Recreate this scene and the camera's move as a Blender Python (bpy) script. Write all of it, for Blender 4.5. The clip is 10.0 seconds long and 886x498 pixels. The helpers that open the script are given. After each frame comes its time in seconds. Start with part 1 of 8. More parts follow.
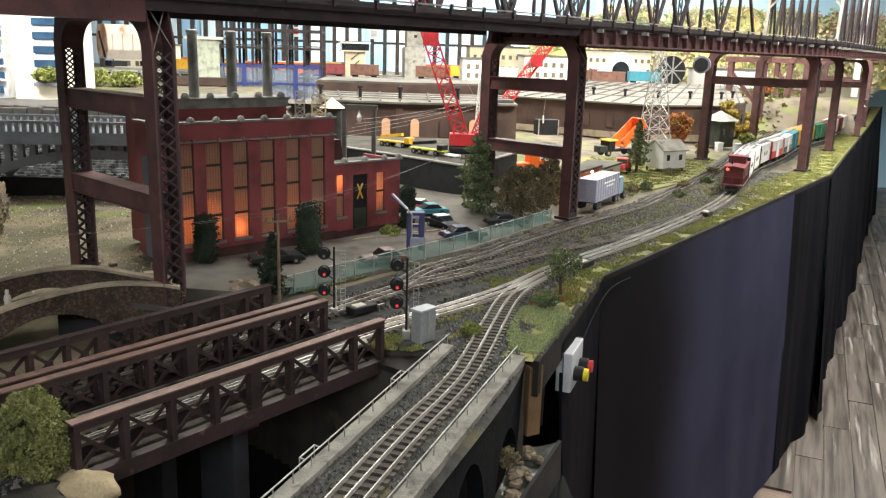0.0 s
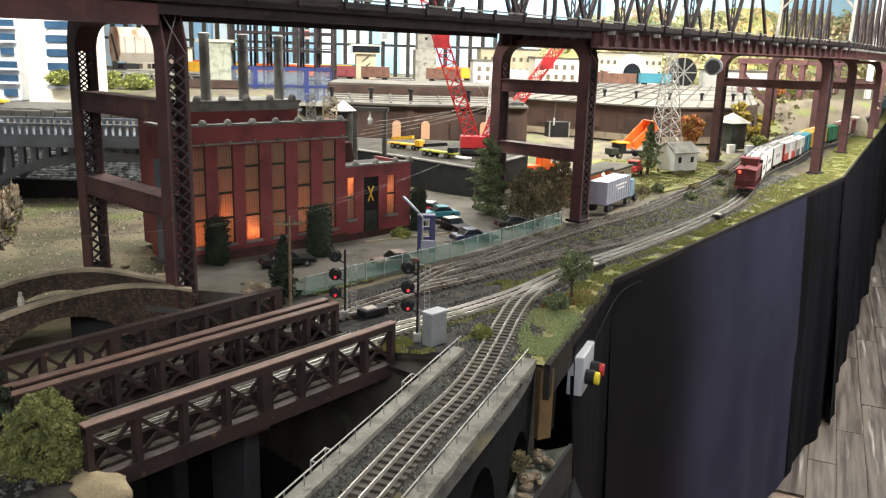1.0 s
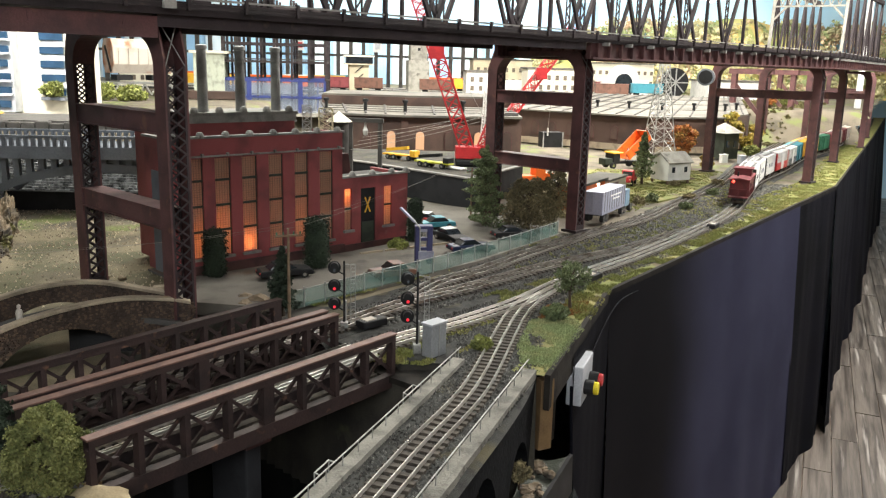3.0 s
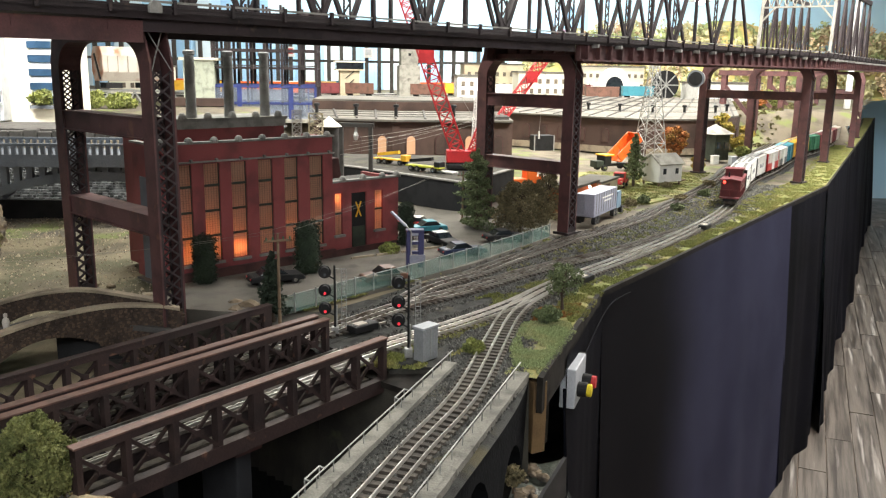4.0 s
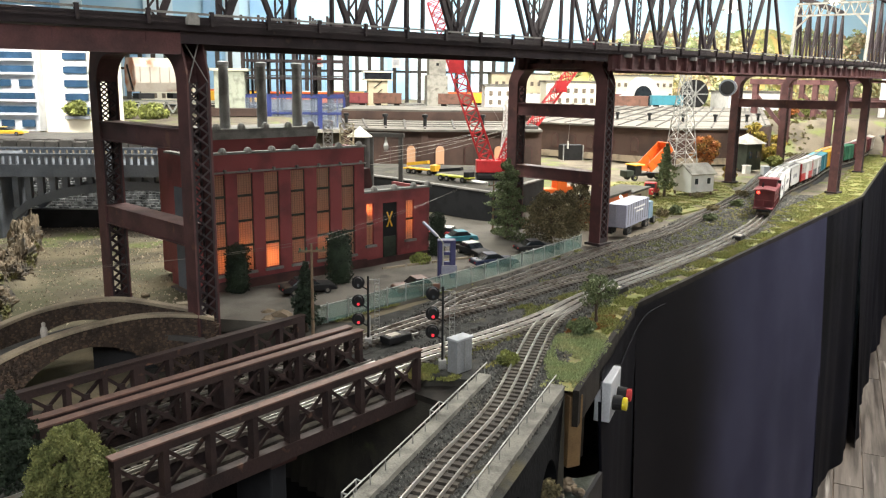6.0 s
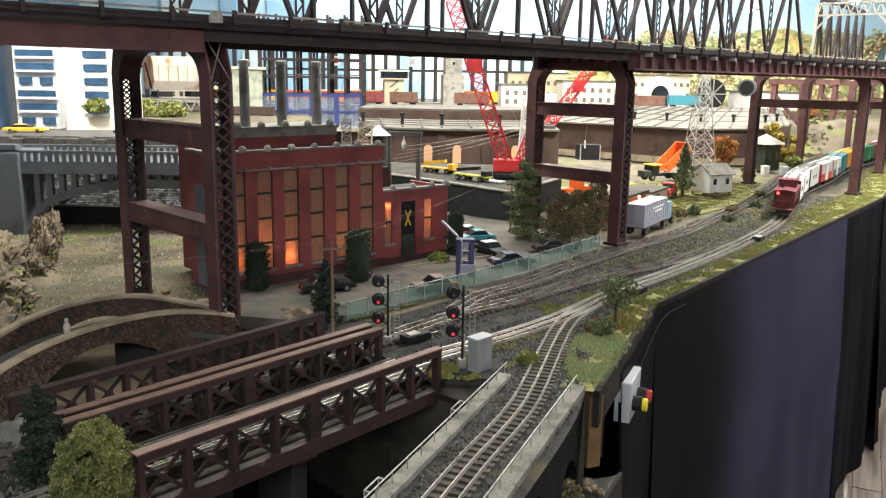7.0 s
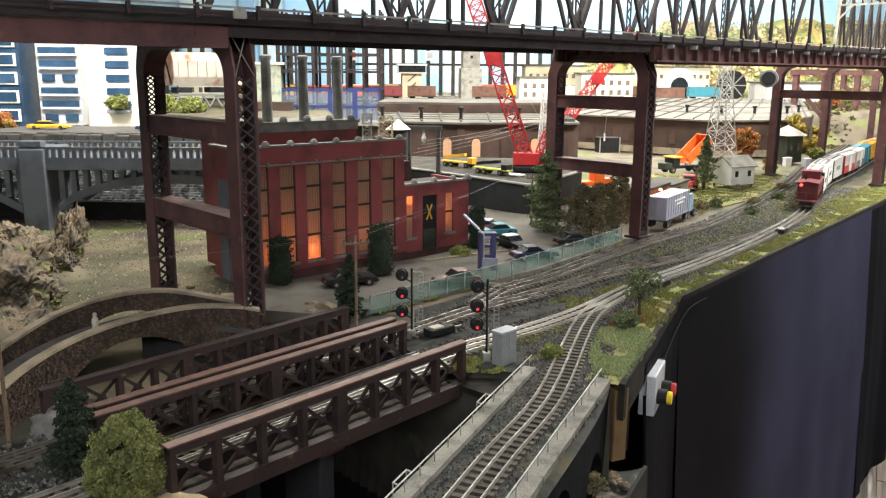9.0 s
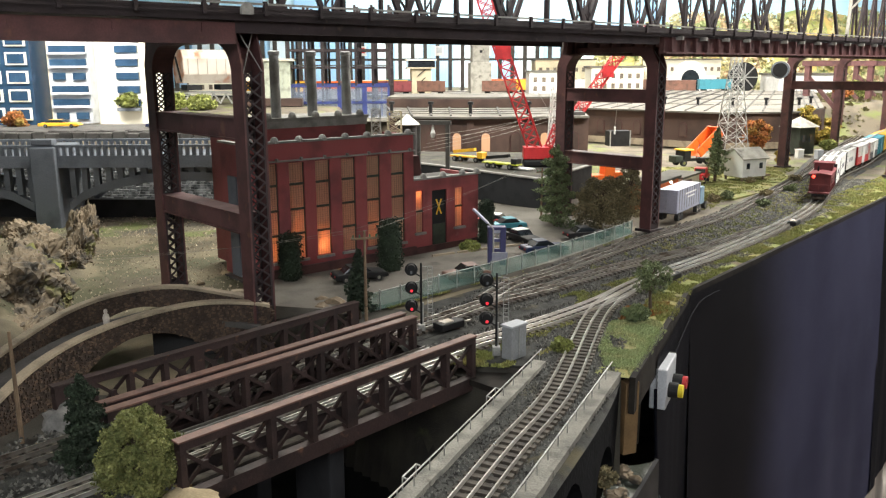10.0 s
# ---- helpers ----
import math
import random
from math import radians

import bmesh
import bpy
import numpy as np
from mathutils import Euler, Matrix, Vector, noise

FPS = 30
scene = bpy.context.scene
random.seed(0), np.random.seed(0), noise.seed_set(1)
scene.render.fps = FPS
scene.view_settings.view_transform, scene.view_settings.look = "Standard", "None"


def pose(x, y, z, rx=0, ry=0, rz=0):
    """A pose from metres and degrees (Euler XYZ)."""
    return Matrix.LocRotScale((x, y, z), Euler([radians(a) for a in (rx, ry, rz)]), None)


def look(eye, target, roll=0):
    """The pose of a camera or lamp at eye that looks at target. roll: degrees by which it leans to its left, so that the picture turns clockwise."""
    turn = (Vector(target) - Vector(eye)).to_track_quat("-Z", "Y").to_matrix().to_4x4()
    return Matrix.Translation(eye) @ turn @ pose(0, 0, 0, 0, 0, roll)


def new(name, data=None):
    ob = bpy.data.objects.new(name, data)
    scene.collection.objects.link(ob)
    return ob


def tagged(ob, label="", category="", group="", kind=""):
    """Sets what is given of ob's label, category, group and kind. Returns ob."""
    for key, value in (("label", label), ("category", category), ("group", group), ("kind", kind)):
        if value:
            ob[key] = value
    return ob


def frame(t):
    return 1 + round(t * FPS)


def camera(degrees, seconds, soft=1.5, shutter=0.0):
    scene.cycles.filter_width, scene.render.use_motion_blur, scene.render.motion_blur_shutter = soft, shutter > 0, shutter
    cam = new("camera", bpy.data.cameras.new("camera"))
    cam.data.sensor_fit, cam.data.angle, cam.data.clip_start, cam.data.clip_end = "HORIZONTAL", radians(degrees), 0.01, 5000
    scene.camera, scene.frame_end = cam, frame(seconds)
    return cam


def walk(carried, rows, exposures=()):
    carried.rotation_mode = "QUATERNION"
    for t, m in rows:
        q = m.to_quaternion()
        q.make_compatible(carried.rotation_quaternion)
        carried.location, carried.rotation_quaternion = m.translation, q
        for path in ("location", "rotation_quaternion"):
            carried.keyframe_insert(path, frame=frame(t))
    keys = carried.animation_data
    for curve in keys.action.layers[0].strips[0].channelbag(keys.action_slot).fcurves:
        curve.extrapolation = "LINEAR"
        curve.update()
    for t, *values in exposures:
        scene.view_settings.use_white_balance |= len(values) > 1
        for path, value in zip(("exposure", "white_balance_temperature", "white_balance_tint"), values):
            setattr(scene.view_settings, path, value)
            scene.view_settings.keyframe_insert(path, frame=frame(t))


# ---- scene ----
cam = camera(56.6, 10.0, soft=1.25)

PATH = [
    (0, (-0.029, 0.073, 0.39), (0.069, 2.016, -0.075), 1.7),
    (0.5, (-0.028, 0.074, 0.39), (0.052, 2.018, -0.072), 1.5),
    (1, (-0.03, 0.074, 0.391), (0.043, 2.019, -0.07), 1.6),
    (1.5, (-0.034, 0.075, 0.391), (0.032, 2.019, -0.076), 1.8),
    (2, (-0.04, 0.073, 0.39), (0.016, 2.018, -0.072), 1.8),
    (2.5, (-0.039, 0.071, 0.388), (0.035, 2.021, -0.052), 1.7),
    (3, (-0.04, 0.072, 0.393), (0.051, 2.021, -0.044), 1.5),
    (4.3, (-0.035, 0.08, 0.388), (0.071, 2.032, -0.03), 0.8),
    (4.5, (-0.036, 0.081, 0.388), (0.058, 2.036, -0.026), 0.6),
    (5, (-0.037, 0.082, 0.388), (0.061, 2.038, -0.019), 0.6),
    (5.5, (-0.043, 0.084, 0.39), (0.032, 2.041, -0.014), 0.6),
    (5.7, (-0.045, 0.0845, 0.39), (0.016, 2.0415, -0.0135), 0.65),
    (6.8, (-0.055, 0.086, 0.389), (-0.037, 2.044, -0.016), 0.88),
    (7, (-0.057, 0.086, 0.389), (-0.046, 2.044, -0.017), 0.9),
    (7.5, (-0.062, 0.083, 0.389), (-0.071, 2.041, -0.021), 0.9),
    (8, (-0.066, 0.084, 0.389), (-0.09, 2.04, -0.029), 0.9),
    (8.5, (-0.067, 0.085, 0.388), (-0.098, 2.041, -0.029), 0.7),
    (9, (-0.066, 0.084, 0.389), (-0.097, 2.039, -0.032), 0.4),
    (9.5, (-0.064, 0.083, 0.389), (-0.108, 2.037, -0.037), 0.1),
    (10, (-0.063, 0.086, 0.387), (-0.121, 2.038, -0.045), -0.2),
]
walk(cam, [(t, look(eye, target, roll)) for t, eye, target, roll in PATH])

# ---- light ----
world = bpy.data.worlds.new("hall")
scene.world = world
world.use_nodes = True
world.node_tree.nodes["Background"].inputs[0].default_value = (0.8, 0.88, 1.0, 1)
world.node_tree.nodes["Background"].inputs[1].default_value = 0.17


def lamp(name, kind, loc, target, energy, color, size=0.5, size_y=None):
    data = bpy.data.lights.new(name, kind)
    data.energy, data.color = energy, color
    if kind == "AREA":
        data.shape, data.size, data.size_y = "RECTANGLE", size, size_y or size
    elif kind in ("POINT", "SPOT"):
        data.shadow_soft_size = size
    ob = new(name, data)
    ob.matrix_world = look(loc, target)
    return ob


WARM = (1.0, 0.965, 0.89)
lamp("ceiling_lamp_yard", "AREA", (1.2, 4.6, 1.66), (1.2, 4.6, 0), 262, WARM, 3.8, 1.3)
# unseen lamp added to brighten the city fronts, its spread kept narrow
city = lamp("city_fill", "AREA", (-1.5, 2.45, 1.66), (-1.5, 3.5, 0.3), 46, WARM, 1.2, 0.5)
city.data.spread = radians(85)
lamp("ceiling_lamp_edge", "AREA", (1.55, 2.5, 1.66), (1.3, 2.9, 0), 122, WARM, 0.5, 0.5)
lamp("ceiling_lamp_back", "AREA", (1.0, 7.6, 1.66), (1.0, 8.2, 0.3), 350, WARM, 5.0, 0.8)
lamp("ceiling_lamp_aisle", "AREA", (3.0, 3.2, 1.66), (3.0, 3.2, -1), 75, (0.95, 0.96, 1.0), 0.8, 2.4)
# unseen lamp added to lift the plant and quarry side
lamp("plant_fill", "AREA", (-0.5, 2.05, 1.66), (-0.45, 1.9, 0), 42, (0.97, 0.98, 0.9), 0.5, 0.5)
# unseen fill added behind the camera to brighten the faces turned to it
lamp("front_fill", "AREA", (-0.2, -1.7, 1.62), (-0.1, 1.8, 0.1), 88, (0.96, 0.98, 1.0), 3.0, 0.8)

# ---- building helpers ----


class B:
    """A growing mesh: vertices and faces in metres."""

    def __init__(self):
        self.v, self.f = [], []

    def add(self, verts, faces):
        k = len(self.v)
        self.v.extend(tuple(p) for p in verts)
        self.f.extend(tuple(i + k for i in face) for face in faces)
        return self

    def box(self, x, y, z, sx, sy, sz, rz=0.0):
        """A box by its centre and size."""
        c, s = math.cos(radians(rz)), math.sin(radians(rz))
        vs = []
        for dz in (-sz / 2, sz / 2):
            for dx, dy in ((-sx / 2, -sy / 2), (sx / 2, -sy / 2), (sx / 2, sy / 2), (-sx / 2, sy / 2)):
                vs.append((x + dx * c - dy * s, y + dx * s + dy * c, z + dz))
        return self.add(vs, [(0, 3, 2, 1), (4, 5, 6, 7), (0, 1, 5, 4), (1, 2, 6, 5), (2, 3, 7, 6), (3, 0, 4, 7)])

    def beam(self, p, q, w, h):
        """A bar from p to q, w wide and h deep."""
        p, q = Vector(p), Vector(q)
        d = (q - p).normalized()
        side = d.cross(Vector((0, 0, 1)))
        side = side.normalized() if side.length > 1e-4 else Vector((1, 0, 0))
        up = side.cross(d)
        vs = [e + side * (a * w / 2) + up * (b * h / 2) for e in (p, q) for a, b in ((-1, -1), (1, -1), (1, 1), (-1, 1))]
        return self.add(vs, [(0, 1, 2, 3), (7, 6, 5, 4), (0, 4, 5, 1), (1, 5, 6, 2), (2, 6, 7, 3), (3, 7, 4, 0)])

    def tube(self, p, q, r, n=8, r2=None):
        p, q = Vector(p), Vector(q)
        d = (q - p).normalized()
        a = d.orthogonal().normalized()
        b = d.cross(a)
        vs = []
        for e, rr in ((p, r), (q, r if r2 is None else r2)):
            for i in range(n):
                t = 2 * math.pi * i / n
                vs.append(e + (a * math.cos(t) + b * math.sin(t)) * rr)
        fs = [(i, (i + 1) % n, n + (i + 1) % n, n + i) for i in range(n)]
        return self.add(vs, fs + [tuple(range(n))[::-1], tuple(range(n, 2 * n))])

    def prism(self, pts, z0, z1):
        """An upright prism over a counter-clockwise outline."""
        n = len(pts)
        vs = [(x, y, z0) for x, y in pts] + [(x, y, z1) for x, y in pts]
        fs = [(i, (i + 1) % n, n + (i + 1) % n, n + i) for i in range(n)]
        return self.add(vs, fs + [tuple(range(n))[::-1], tuple(range(n, 2 * n))])

    def slab(self, pts, a, b, m):
        """An outline in a plane, given thickness from a to b along its normal, turned by m."""
        n = len(pts)
        vs = [m @ Vector((x, y, a)) for x, y in pts] + [m @ Vector((x, y, b)) for x, y in pts]
        fs = [(i, (i + 1) % n, n + (i + 1) % n, n + i) for i in range(n)]
        return self.add(vs, fs + [tuple(range(n))[::-1], tuple(range(n, 2 * n))])

    def lathe(self, profile, n=16, x=0.0, y=0.0):
        k = len(profile)
        vs = [(x + r * math.cos(2 * math.pi * i / n), y + r * math.sin(2 * math.pi * i / n), z) for i in range(n) for r, z in profile]
        fs = [(i * k + j, ((i + 1) % n) * k + j, ((i + 1) % n) * k + j + 1, i * k + j + 1) for i in range(n) for j in range(k - 1)]
        return self.add(vs, fs)

    def rock(self, x, y, z, sx, sy, sz, seed=0, rough=0.25, cuts=2):
        """A faceted lump."""
        bm = bmesh.new()
        bmesh.ops.create_icosphere(bm, subdivisions=cuts, radius=1)
        vs = []
        for v in bm.verts:
            k = 1 + rough * noise.noise(v.co * 1.7 + Vector((seed * 3.1, seed, 0)))
            vs.append((x + v.co.x * k * sx, y + v.co.y * k * sy, z + v.co.z * k * sz))
        fs = [[v.index for v in f.verts] for f in bm.faces]
        bm.free()
        return self.add(vs, fs)

    def mesh(self, name, smooth=False):
        me = bpy.data.meshes.new(name)
        me.from_pydata(self.v, [], self.f)
        if smooth:
            me.polygons.foreach_set("use_smooth", [True] * len(me.polygons))
        me.update()
        return me


def thing(name, x, y, z, rz=0, label="", category="", group="", kind=""):
    ob = new(name)
    ob.empty_display_size = 0.02
    ob.matrix_basis = pose(x, y, z, 0, 0, rz)
    return tagged(ob, label, category, group, kind)


def part(name, b, material, parent, label="", smooth=False, bevel=0.0):
    ob = new(name, b.mesh(name, smooth))
    ob.data.materials.append(material)
    ob.parent = parent
    if bevel:
        mod = ob.modifiers.new("bevel", "BEVEL")
        mod.width, mod.segments, mod.limit_method = bevel, 2, "ANGLE"
    return tagged(ob, label) if label else ob


def solo(name, b, material, label="", category="", kind="", at=None, smooth=False, bevel=0.0):
    ob = part(name, b, material, None, smooth=smooth, bevel=bevel)
    if at is not None:
        ob.matrix_basis = at
    return tagged(ob, label, category, "", kind)


# ---- materials ----
def mat(name, color, rough=0.7, metal=0.0, second=None, scale=30.0, mix=0.5, bump=0.3, fine=400.0, spots=None, spot_scale=12.0, spot_at=0.6):
    """A surface with two scales of variation, fine relief and stains."""
    m = bpy.data.materials.new(name)
    m.use_nodes = True
    t = m.node_tree
    n, l = t.nodes, t.links
    bsdf = n["Principled BSDF"]
    bsdf.inputs["Roughness"].default_value, bsdf.inputs["Metallic"].default_value = rough, metal
    co = n.new("ShaderNodeTexCoord")
    big, small = n.new("ShaderNodeTexNoise"), n.new("ShaderNodeTexNoise")
    big.inputs["Scale"].default_value, small.inputs["Scale"].default_value = scale, fine
    big.inputs["Detail"].default_value, small.inputs["Detail"].default_value = 5, 3
    for x in (big, small):
        l.new(co.outputs["Object"], x.inputs["Vector"])
    second = second or tuple(c * 0.6 for c in color)
    one = n.new("ShaderNodeMix")
    one.data_type = "RGBA"
    one.inputs["A"].default_value, one.inputs["B"].default_value = (*color, 1), (*second, 1)
    ramp = n.new("ShaderNodeMapRange")
    ramp.inputs["From Min"].default_value, ramp.inputs["From Max"].default_value = 0.62 - 0.3 * mix, 0.8 - 0.3 * mix
    l.new(big.outputs["Fac"], ramp.inputs["Value"])
    l.new(ramp.outputs["Result"], one.inputs["Factor"])
    two = n.new("ShaderNodeMix")
    two.data_type, two.blend_type = "RGBA", "OVERLAY"
    two.inputs["Factor"].default_value = 0.35
    l.new(one.outputs["Result"], two.inputs["A"])
    l.new(small.outputs["Fac"], two.inputs["B"])
    out = two.outputs["Result"]
    if spots:
        sp = n.new("ShaderNodeTexNoise")
        sp.inputs["Scale"].default_value, sp.inputs["Detail"].default_value = spot_scale, 8
        l.new(co.outputs["Object"], sp.inputs["Vector"])
        r2 = n.new("ShaderNodeMapRange")
        r2.inputs["From Min"].default_value, r2.inputs["From Max"].default_value = spot_at - 0.04, spot_at + 0.06
        l.new(sp.outputs["Fac"], r2.inputs["Value"])
        three = n.new("ShaderNodeMix")
        three.data_type = "RGBA"
        three.inputs["B"].default_value = (*spots, 1)
        l.new(r2.outputs["Result"], three.inputs["Factor"])
        l.new(out, three.inputs["A"])
        out = three.outputs["Result"]
    info = n.new("ShaderNodeObjectInfo")
    hsv = n.new("ShaderNodeHueSaturation")
    vr = n.new("ShaderNodeMapRange")
    vr.inputs["To Min"].default_value, vr.inputs["To Max"].default_value = 0.88, 1.12
    l.new(info.outputs["Random"], vr.inputs["Value"])
    l.new(vr.outputs["Result"], hsv.inputs["Value"])
    l.new(out, hsv.inputs["Color"])
    l.new(hsv.outputs["Color"], bsdf.inputs["Base Color"])
    rr = n.new("ShaderNodeMapRange")
    rr.inputs["To Min"].default_value, rr.inputs["To Max"].default_value = max(0.05, rough - 0.12), min(1, rough + 0.12)
    l.new(big.outputs["Fac"], rr.inputs["Value"])
    l.new(rr.outputs["Result"], bsdf.inputs["Roughness"])
    if bump:
        bp = n.new("ShaderNodeBump")
        bp.inputs["Strength"].default_value, bp.inputs["Distance"].default_value = bump, 0.001
        l.new(small.outputs["Fac"], bp.inputs["Height"])
        l.new(bp.outputs["Normal"], bsdf.inputs["Normal"])
    return m


def island(m, low=0.6, high=1.4):
    """Lets every loose piece of a joined mesh have a brightness of its own."""
    n, l = m.node_tree.nodes, m.node_tree.links
    bsdf = n["Principled BSDF"]
    src = bsdf.inputs["Base Color"].links[0].from_socket
    geo, vr, hsv = n.new("ShaderNodeNewGeometry"), n.new("ShaderNodeMapRange"), n.new("ShaderNodeHueSaturation")
    vr.inputs["To Min"].default_value, vr.inputs["To Max"].default_value = low, high
    l.new(geo.outputs["Random Per Island"], vr.inputs["Value"])
    l.new(vr.outputs["Result"], hsv.inputs["Value"])
    l.new(src, hsv.inputs["Color"])
    l.new(hsv.outputs["Color"], bsdf.inputs["Base Color"])
    return m


def glow(name, color, strength):
    m = bpy.data.materials.new(name)
    m.use_nodes = True
    b = m.node_tree.nodes["Principled BSDF"]
    b.inputs["Base Color"].default_value = (*color, 1)
    b.inputs["Emission Color"].default_value = (*color, 1)
    b.inputs["Emission Strength"].default_value = strength
    return m


def pane_mat(name, color):
    """A frosted pane that lets lamp light through, with a fine grid of glazing bars."""
    m = bpy.data.materials.new(name)
    m.use_nodes = True
    n, l = m.node_tree.nodes, m.node_tree.links
    out = n["Material Output"]
    b = n["Principled BSDF"]
    b.inputs["Base Color"].default_value, b.inputs["Roughness"].default_value = (*color, 1), 0.45
    tr = n.new("ShaderNodeBsdfTranslucent")
    tr.inputs["Color"].default_value = (1.0, 0.6, 0.38, 1)
    mix = n.new("ShaderNodeMixShader")
    mix.inputs[0].default_value = 0.45
    l.new(b.outputs[0], mix.inputs[1])
    l.new(tr.outputs[0], mix.inputs[2])
    l.new(mix.outputs[0], out.inputs["Surface"])
    return m


def glass_mat(name, color, alpha=0.35):
    m = mat(name, color, 0.08, 0, bump=0.0)
    m.node_tree.nodes["Principled BSDF"].inputs["Alpha"].default_value = alpha
    return m


STEEL = mat("bridge_steel", (0.105, 0.043, 0.042), 0.6, 0.1, (0.066, 0.03, 0.03), 25, 0.55, 0.35, spots=(0.16, 0.075, 0.05), spot_scale=40, spot_at=0.66)
DARKSTEEL = mat("deck_steel", (0.035, 0.024, 0.026), 0.6, 0.2, (0.018, 0.013, 0.014), 30, 0.5, 0.3, spots=(0.075, 0.05, 0.04), spot_scale=50, spot_at=0.68)
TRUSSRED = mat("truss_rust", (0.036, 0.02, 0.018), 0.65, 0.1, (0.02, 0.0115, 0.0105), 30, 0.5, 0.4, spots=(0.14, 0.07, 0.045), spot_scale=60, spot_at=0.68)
# lighter rust for the truss tops: overhead light put into the colour
CHORDLIT = mat("truss_top_lit", (0.15, 0.08, 0.062), 0.5, 0.05, (0.095, 0.052, 0.043), 40, 0.5, 0.3)
GALV = mat("galvanised_steel", (0.42, 0.42, 0.4), 0.5, 0.5, (0.28, 0.28, 0.27), 40)
RAIL = mat("rail_head", (0.75, 0.73, 0.69), 0.33, 0.85, (0.5, 0.46, 0.4), 20, 0.4, 0.1)
RAILDARK = mat("rail_weathered", (0.33, 0.31, 0.28), 0.34, 0.85, (0.13, 0.1, 0.08), 30, 0.5, 0.2)
TIE = mat("tie_wood", (0.075, 0.062, 0.048), 0.85, 0, (0.035, 0.028, 0.023), 60, 0.6, 0.5)
BALLAST = mat("ballast", (0.042, 0.042, 0.037), 0.95, 0, (0.017, 0.017, 0.015), 45, 0.6, 1.0, fine=900, spots=(0.1, 0.085, 0.04), spot_scale=9, spot_at=0.62)
STONEBIT = island(mat("ballast_stones", (0.082, 0.08, 0.072), 0.9, 0, (0.04, 0.038, 0.034), 30, 0.5, 0.4), 0.3, 2.3)
DIRT = mat("layout_soil", (0.17, 0.14, 0.088), 0.95, 0, (0.085, 0.07, 0.045), 8, 0.6, 0.9, fine=500, spots=(0.07, 0.066, 0.033), spot_scale=7, spot_at=0.54)
DARKSOIL = mat("dark_soil", (0.05, 0.045, 0.034), 0.95, 0, (0.024, 0.022, 0.018), 14, 0.6, 0.9, fine=500, spots=(0.07, 0.072, 0.035), spot_scale=16, spot_at=0.66)
SAND = mat("sandy_ground", (0.3, 0.235, 0.15), 0.95, 0, (0.19, 0.15, 0.1), 25, 0.5, 0.9, fine=700, spots=(0.16, 0.17, 0.05), spot_scale=9, spot_at=0.63)
ASPHALT = mat("parking_asphalt", (0.14, 0.126, 0.105), 0.92, 0, (0.09, 0.082, 0.068), 13, 0.5, 0.9, fine=700, spots=(0.075, 0.068, 0.057), spot_scale=18, spot_at=0.66)
YARDGROUND = mat("yard_ground", (0.15, 0.125, 0.088), 0.95, 0, (0.085, 0.072, 0.052), 11, 0.55, 1.0, spots=(0.14, 0.16, 0.05), spot_scale=6, spot_at=0.57)
GRASS = island(mat("grass_fibre", (0.2, 0.215, 0.06), 0.9, 0, (0.3, 0.27, 0.1), 12, 0.5, 0.0), 0.5, 1.5)
GRASSMAT = mat("grass_mat", (0.15, 0.165, 0.04), 0.95, 0, (0.23, 0.2, 0.07), 22, 0.6, 1.0, fine=600, spots=(0.1, 0.075, 0.04), spot_scale=16, spot_at=0.6)
PALEGRASS = island(mat("pale_grass_fibre", (0.25, 0.3, 0.14), 0.9, 0, (0.33, 0.33, 0.16), 20, 0.5, 0.0), 0.6, 1.4)
RUSTGRASS = island(mat("rust_grass_fibre", (0.3, 0.13, 0.035), 0.9, 0, (0.22, 0.17, 0.05), 20, 0.5, 0.0), 0.6, 1.4)
LEAF = island(mat("leaf_green", (0.13, 0.16, 0.07), 0.8, 0, (0.075, 0.1, 0.045), 40, 0.5, 0.0), 0.6, 1.35)
LEAFLIGHT = island(mat("leaf_light", (0.22, 0.24, 0.065), 0.8, 0, (0.13, 0.15, 0.04), 30, 0.5, 0.0), 0.45, 1.5)
FOREGREEN = island(mat("leaf_bright", (0.25, 0.26, 0.085), 0.8, 0, (0.14, 0.16, 0.05), 55, 0.5, 0.0), 0.65, 1.25)
LEAFDARK = island(mat("leaf_dark", (0.022, 0.036, 0.018), 0.85, 0, (0.012, 0.02, 0.01), 40, 0.5, 0.0), 0.7, 1.3)
LEAFBROWN = island(mat("leaf_olive", (0.2, 0.165, 0.085), 0.85, 0, (0.12, 0.105, 0.055), 30, 0.5, 0.0), 0.65, 1.35)
LEAFORANGE = island(mat("leaf_orange", (0.34, 0.12, 0.03), 0.85, 0, (0.24, 0.18, 0.04), 18, 0.5, 0.0), 0.5, 1.5)
LEAFYELLOW = island(mat("leaf_yellow", (0.42, 0.31, 0.06), 0.85, 0, (0.25, 0.24, 0.05), 18, 0.5, 0.0), 0.5, 1.4)
BARK = mat("bark", (0.075, 0.052, 0.035), 0.9, 0, bump=0.8)
BRICK = mat("painted_brick", (0.27, 0.06, 0.06), 0.6, 0, (0.17, 0.041, 0.043), 18, 0.5, 0.5, fine=900, spots=(0.27, 0.12, 0.11), spot_scale=26, spot_at=0.69)
BRICKDARK = mat("dark_brick", (0.075, 0.03, 0.026), 0.75, 0, (0.04, 0.018, 0.016), 22, 0.5, 0.5)
BRICKBROWN = mat("roundhouse_brick", (0.082, 0.048, 0.037), 0.85, 0, (0.05, 0.031, 0.025), 8, 0.5, 0.6, fine=600)
WALKSTONE = mat("walk_concrete", (0.25, 0.238, 0.205), 0.92, 0, (0.15, 0.143, 0.125), 32, 0.55, 0.8, spots=(0.085, 0.078, 0.065), spot_scale=38, spot_at=0.62)
GRIDBAR = mat("glazing_bar_brown", (0.34, 0.22, 0.15), 0.7, 0)
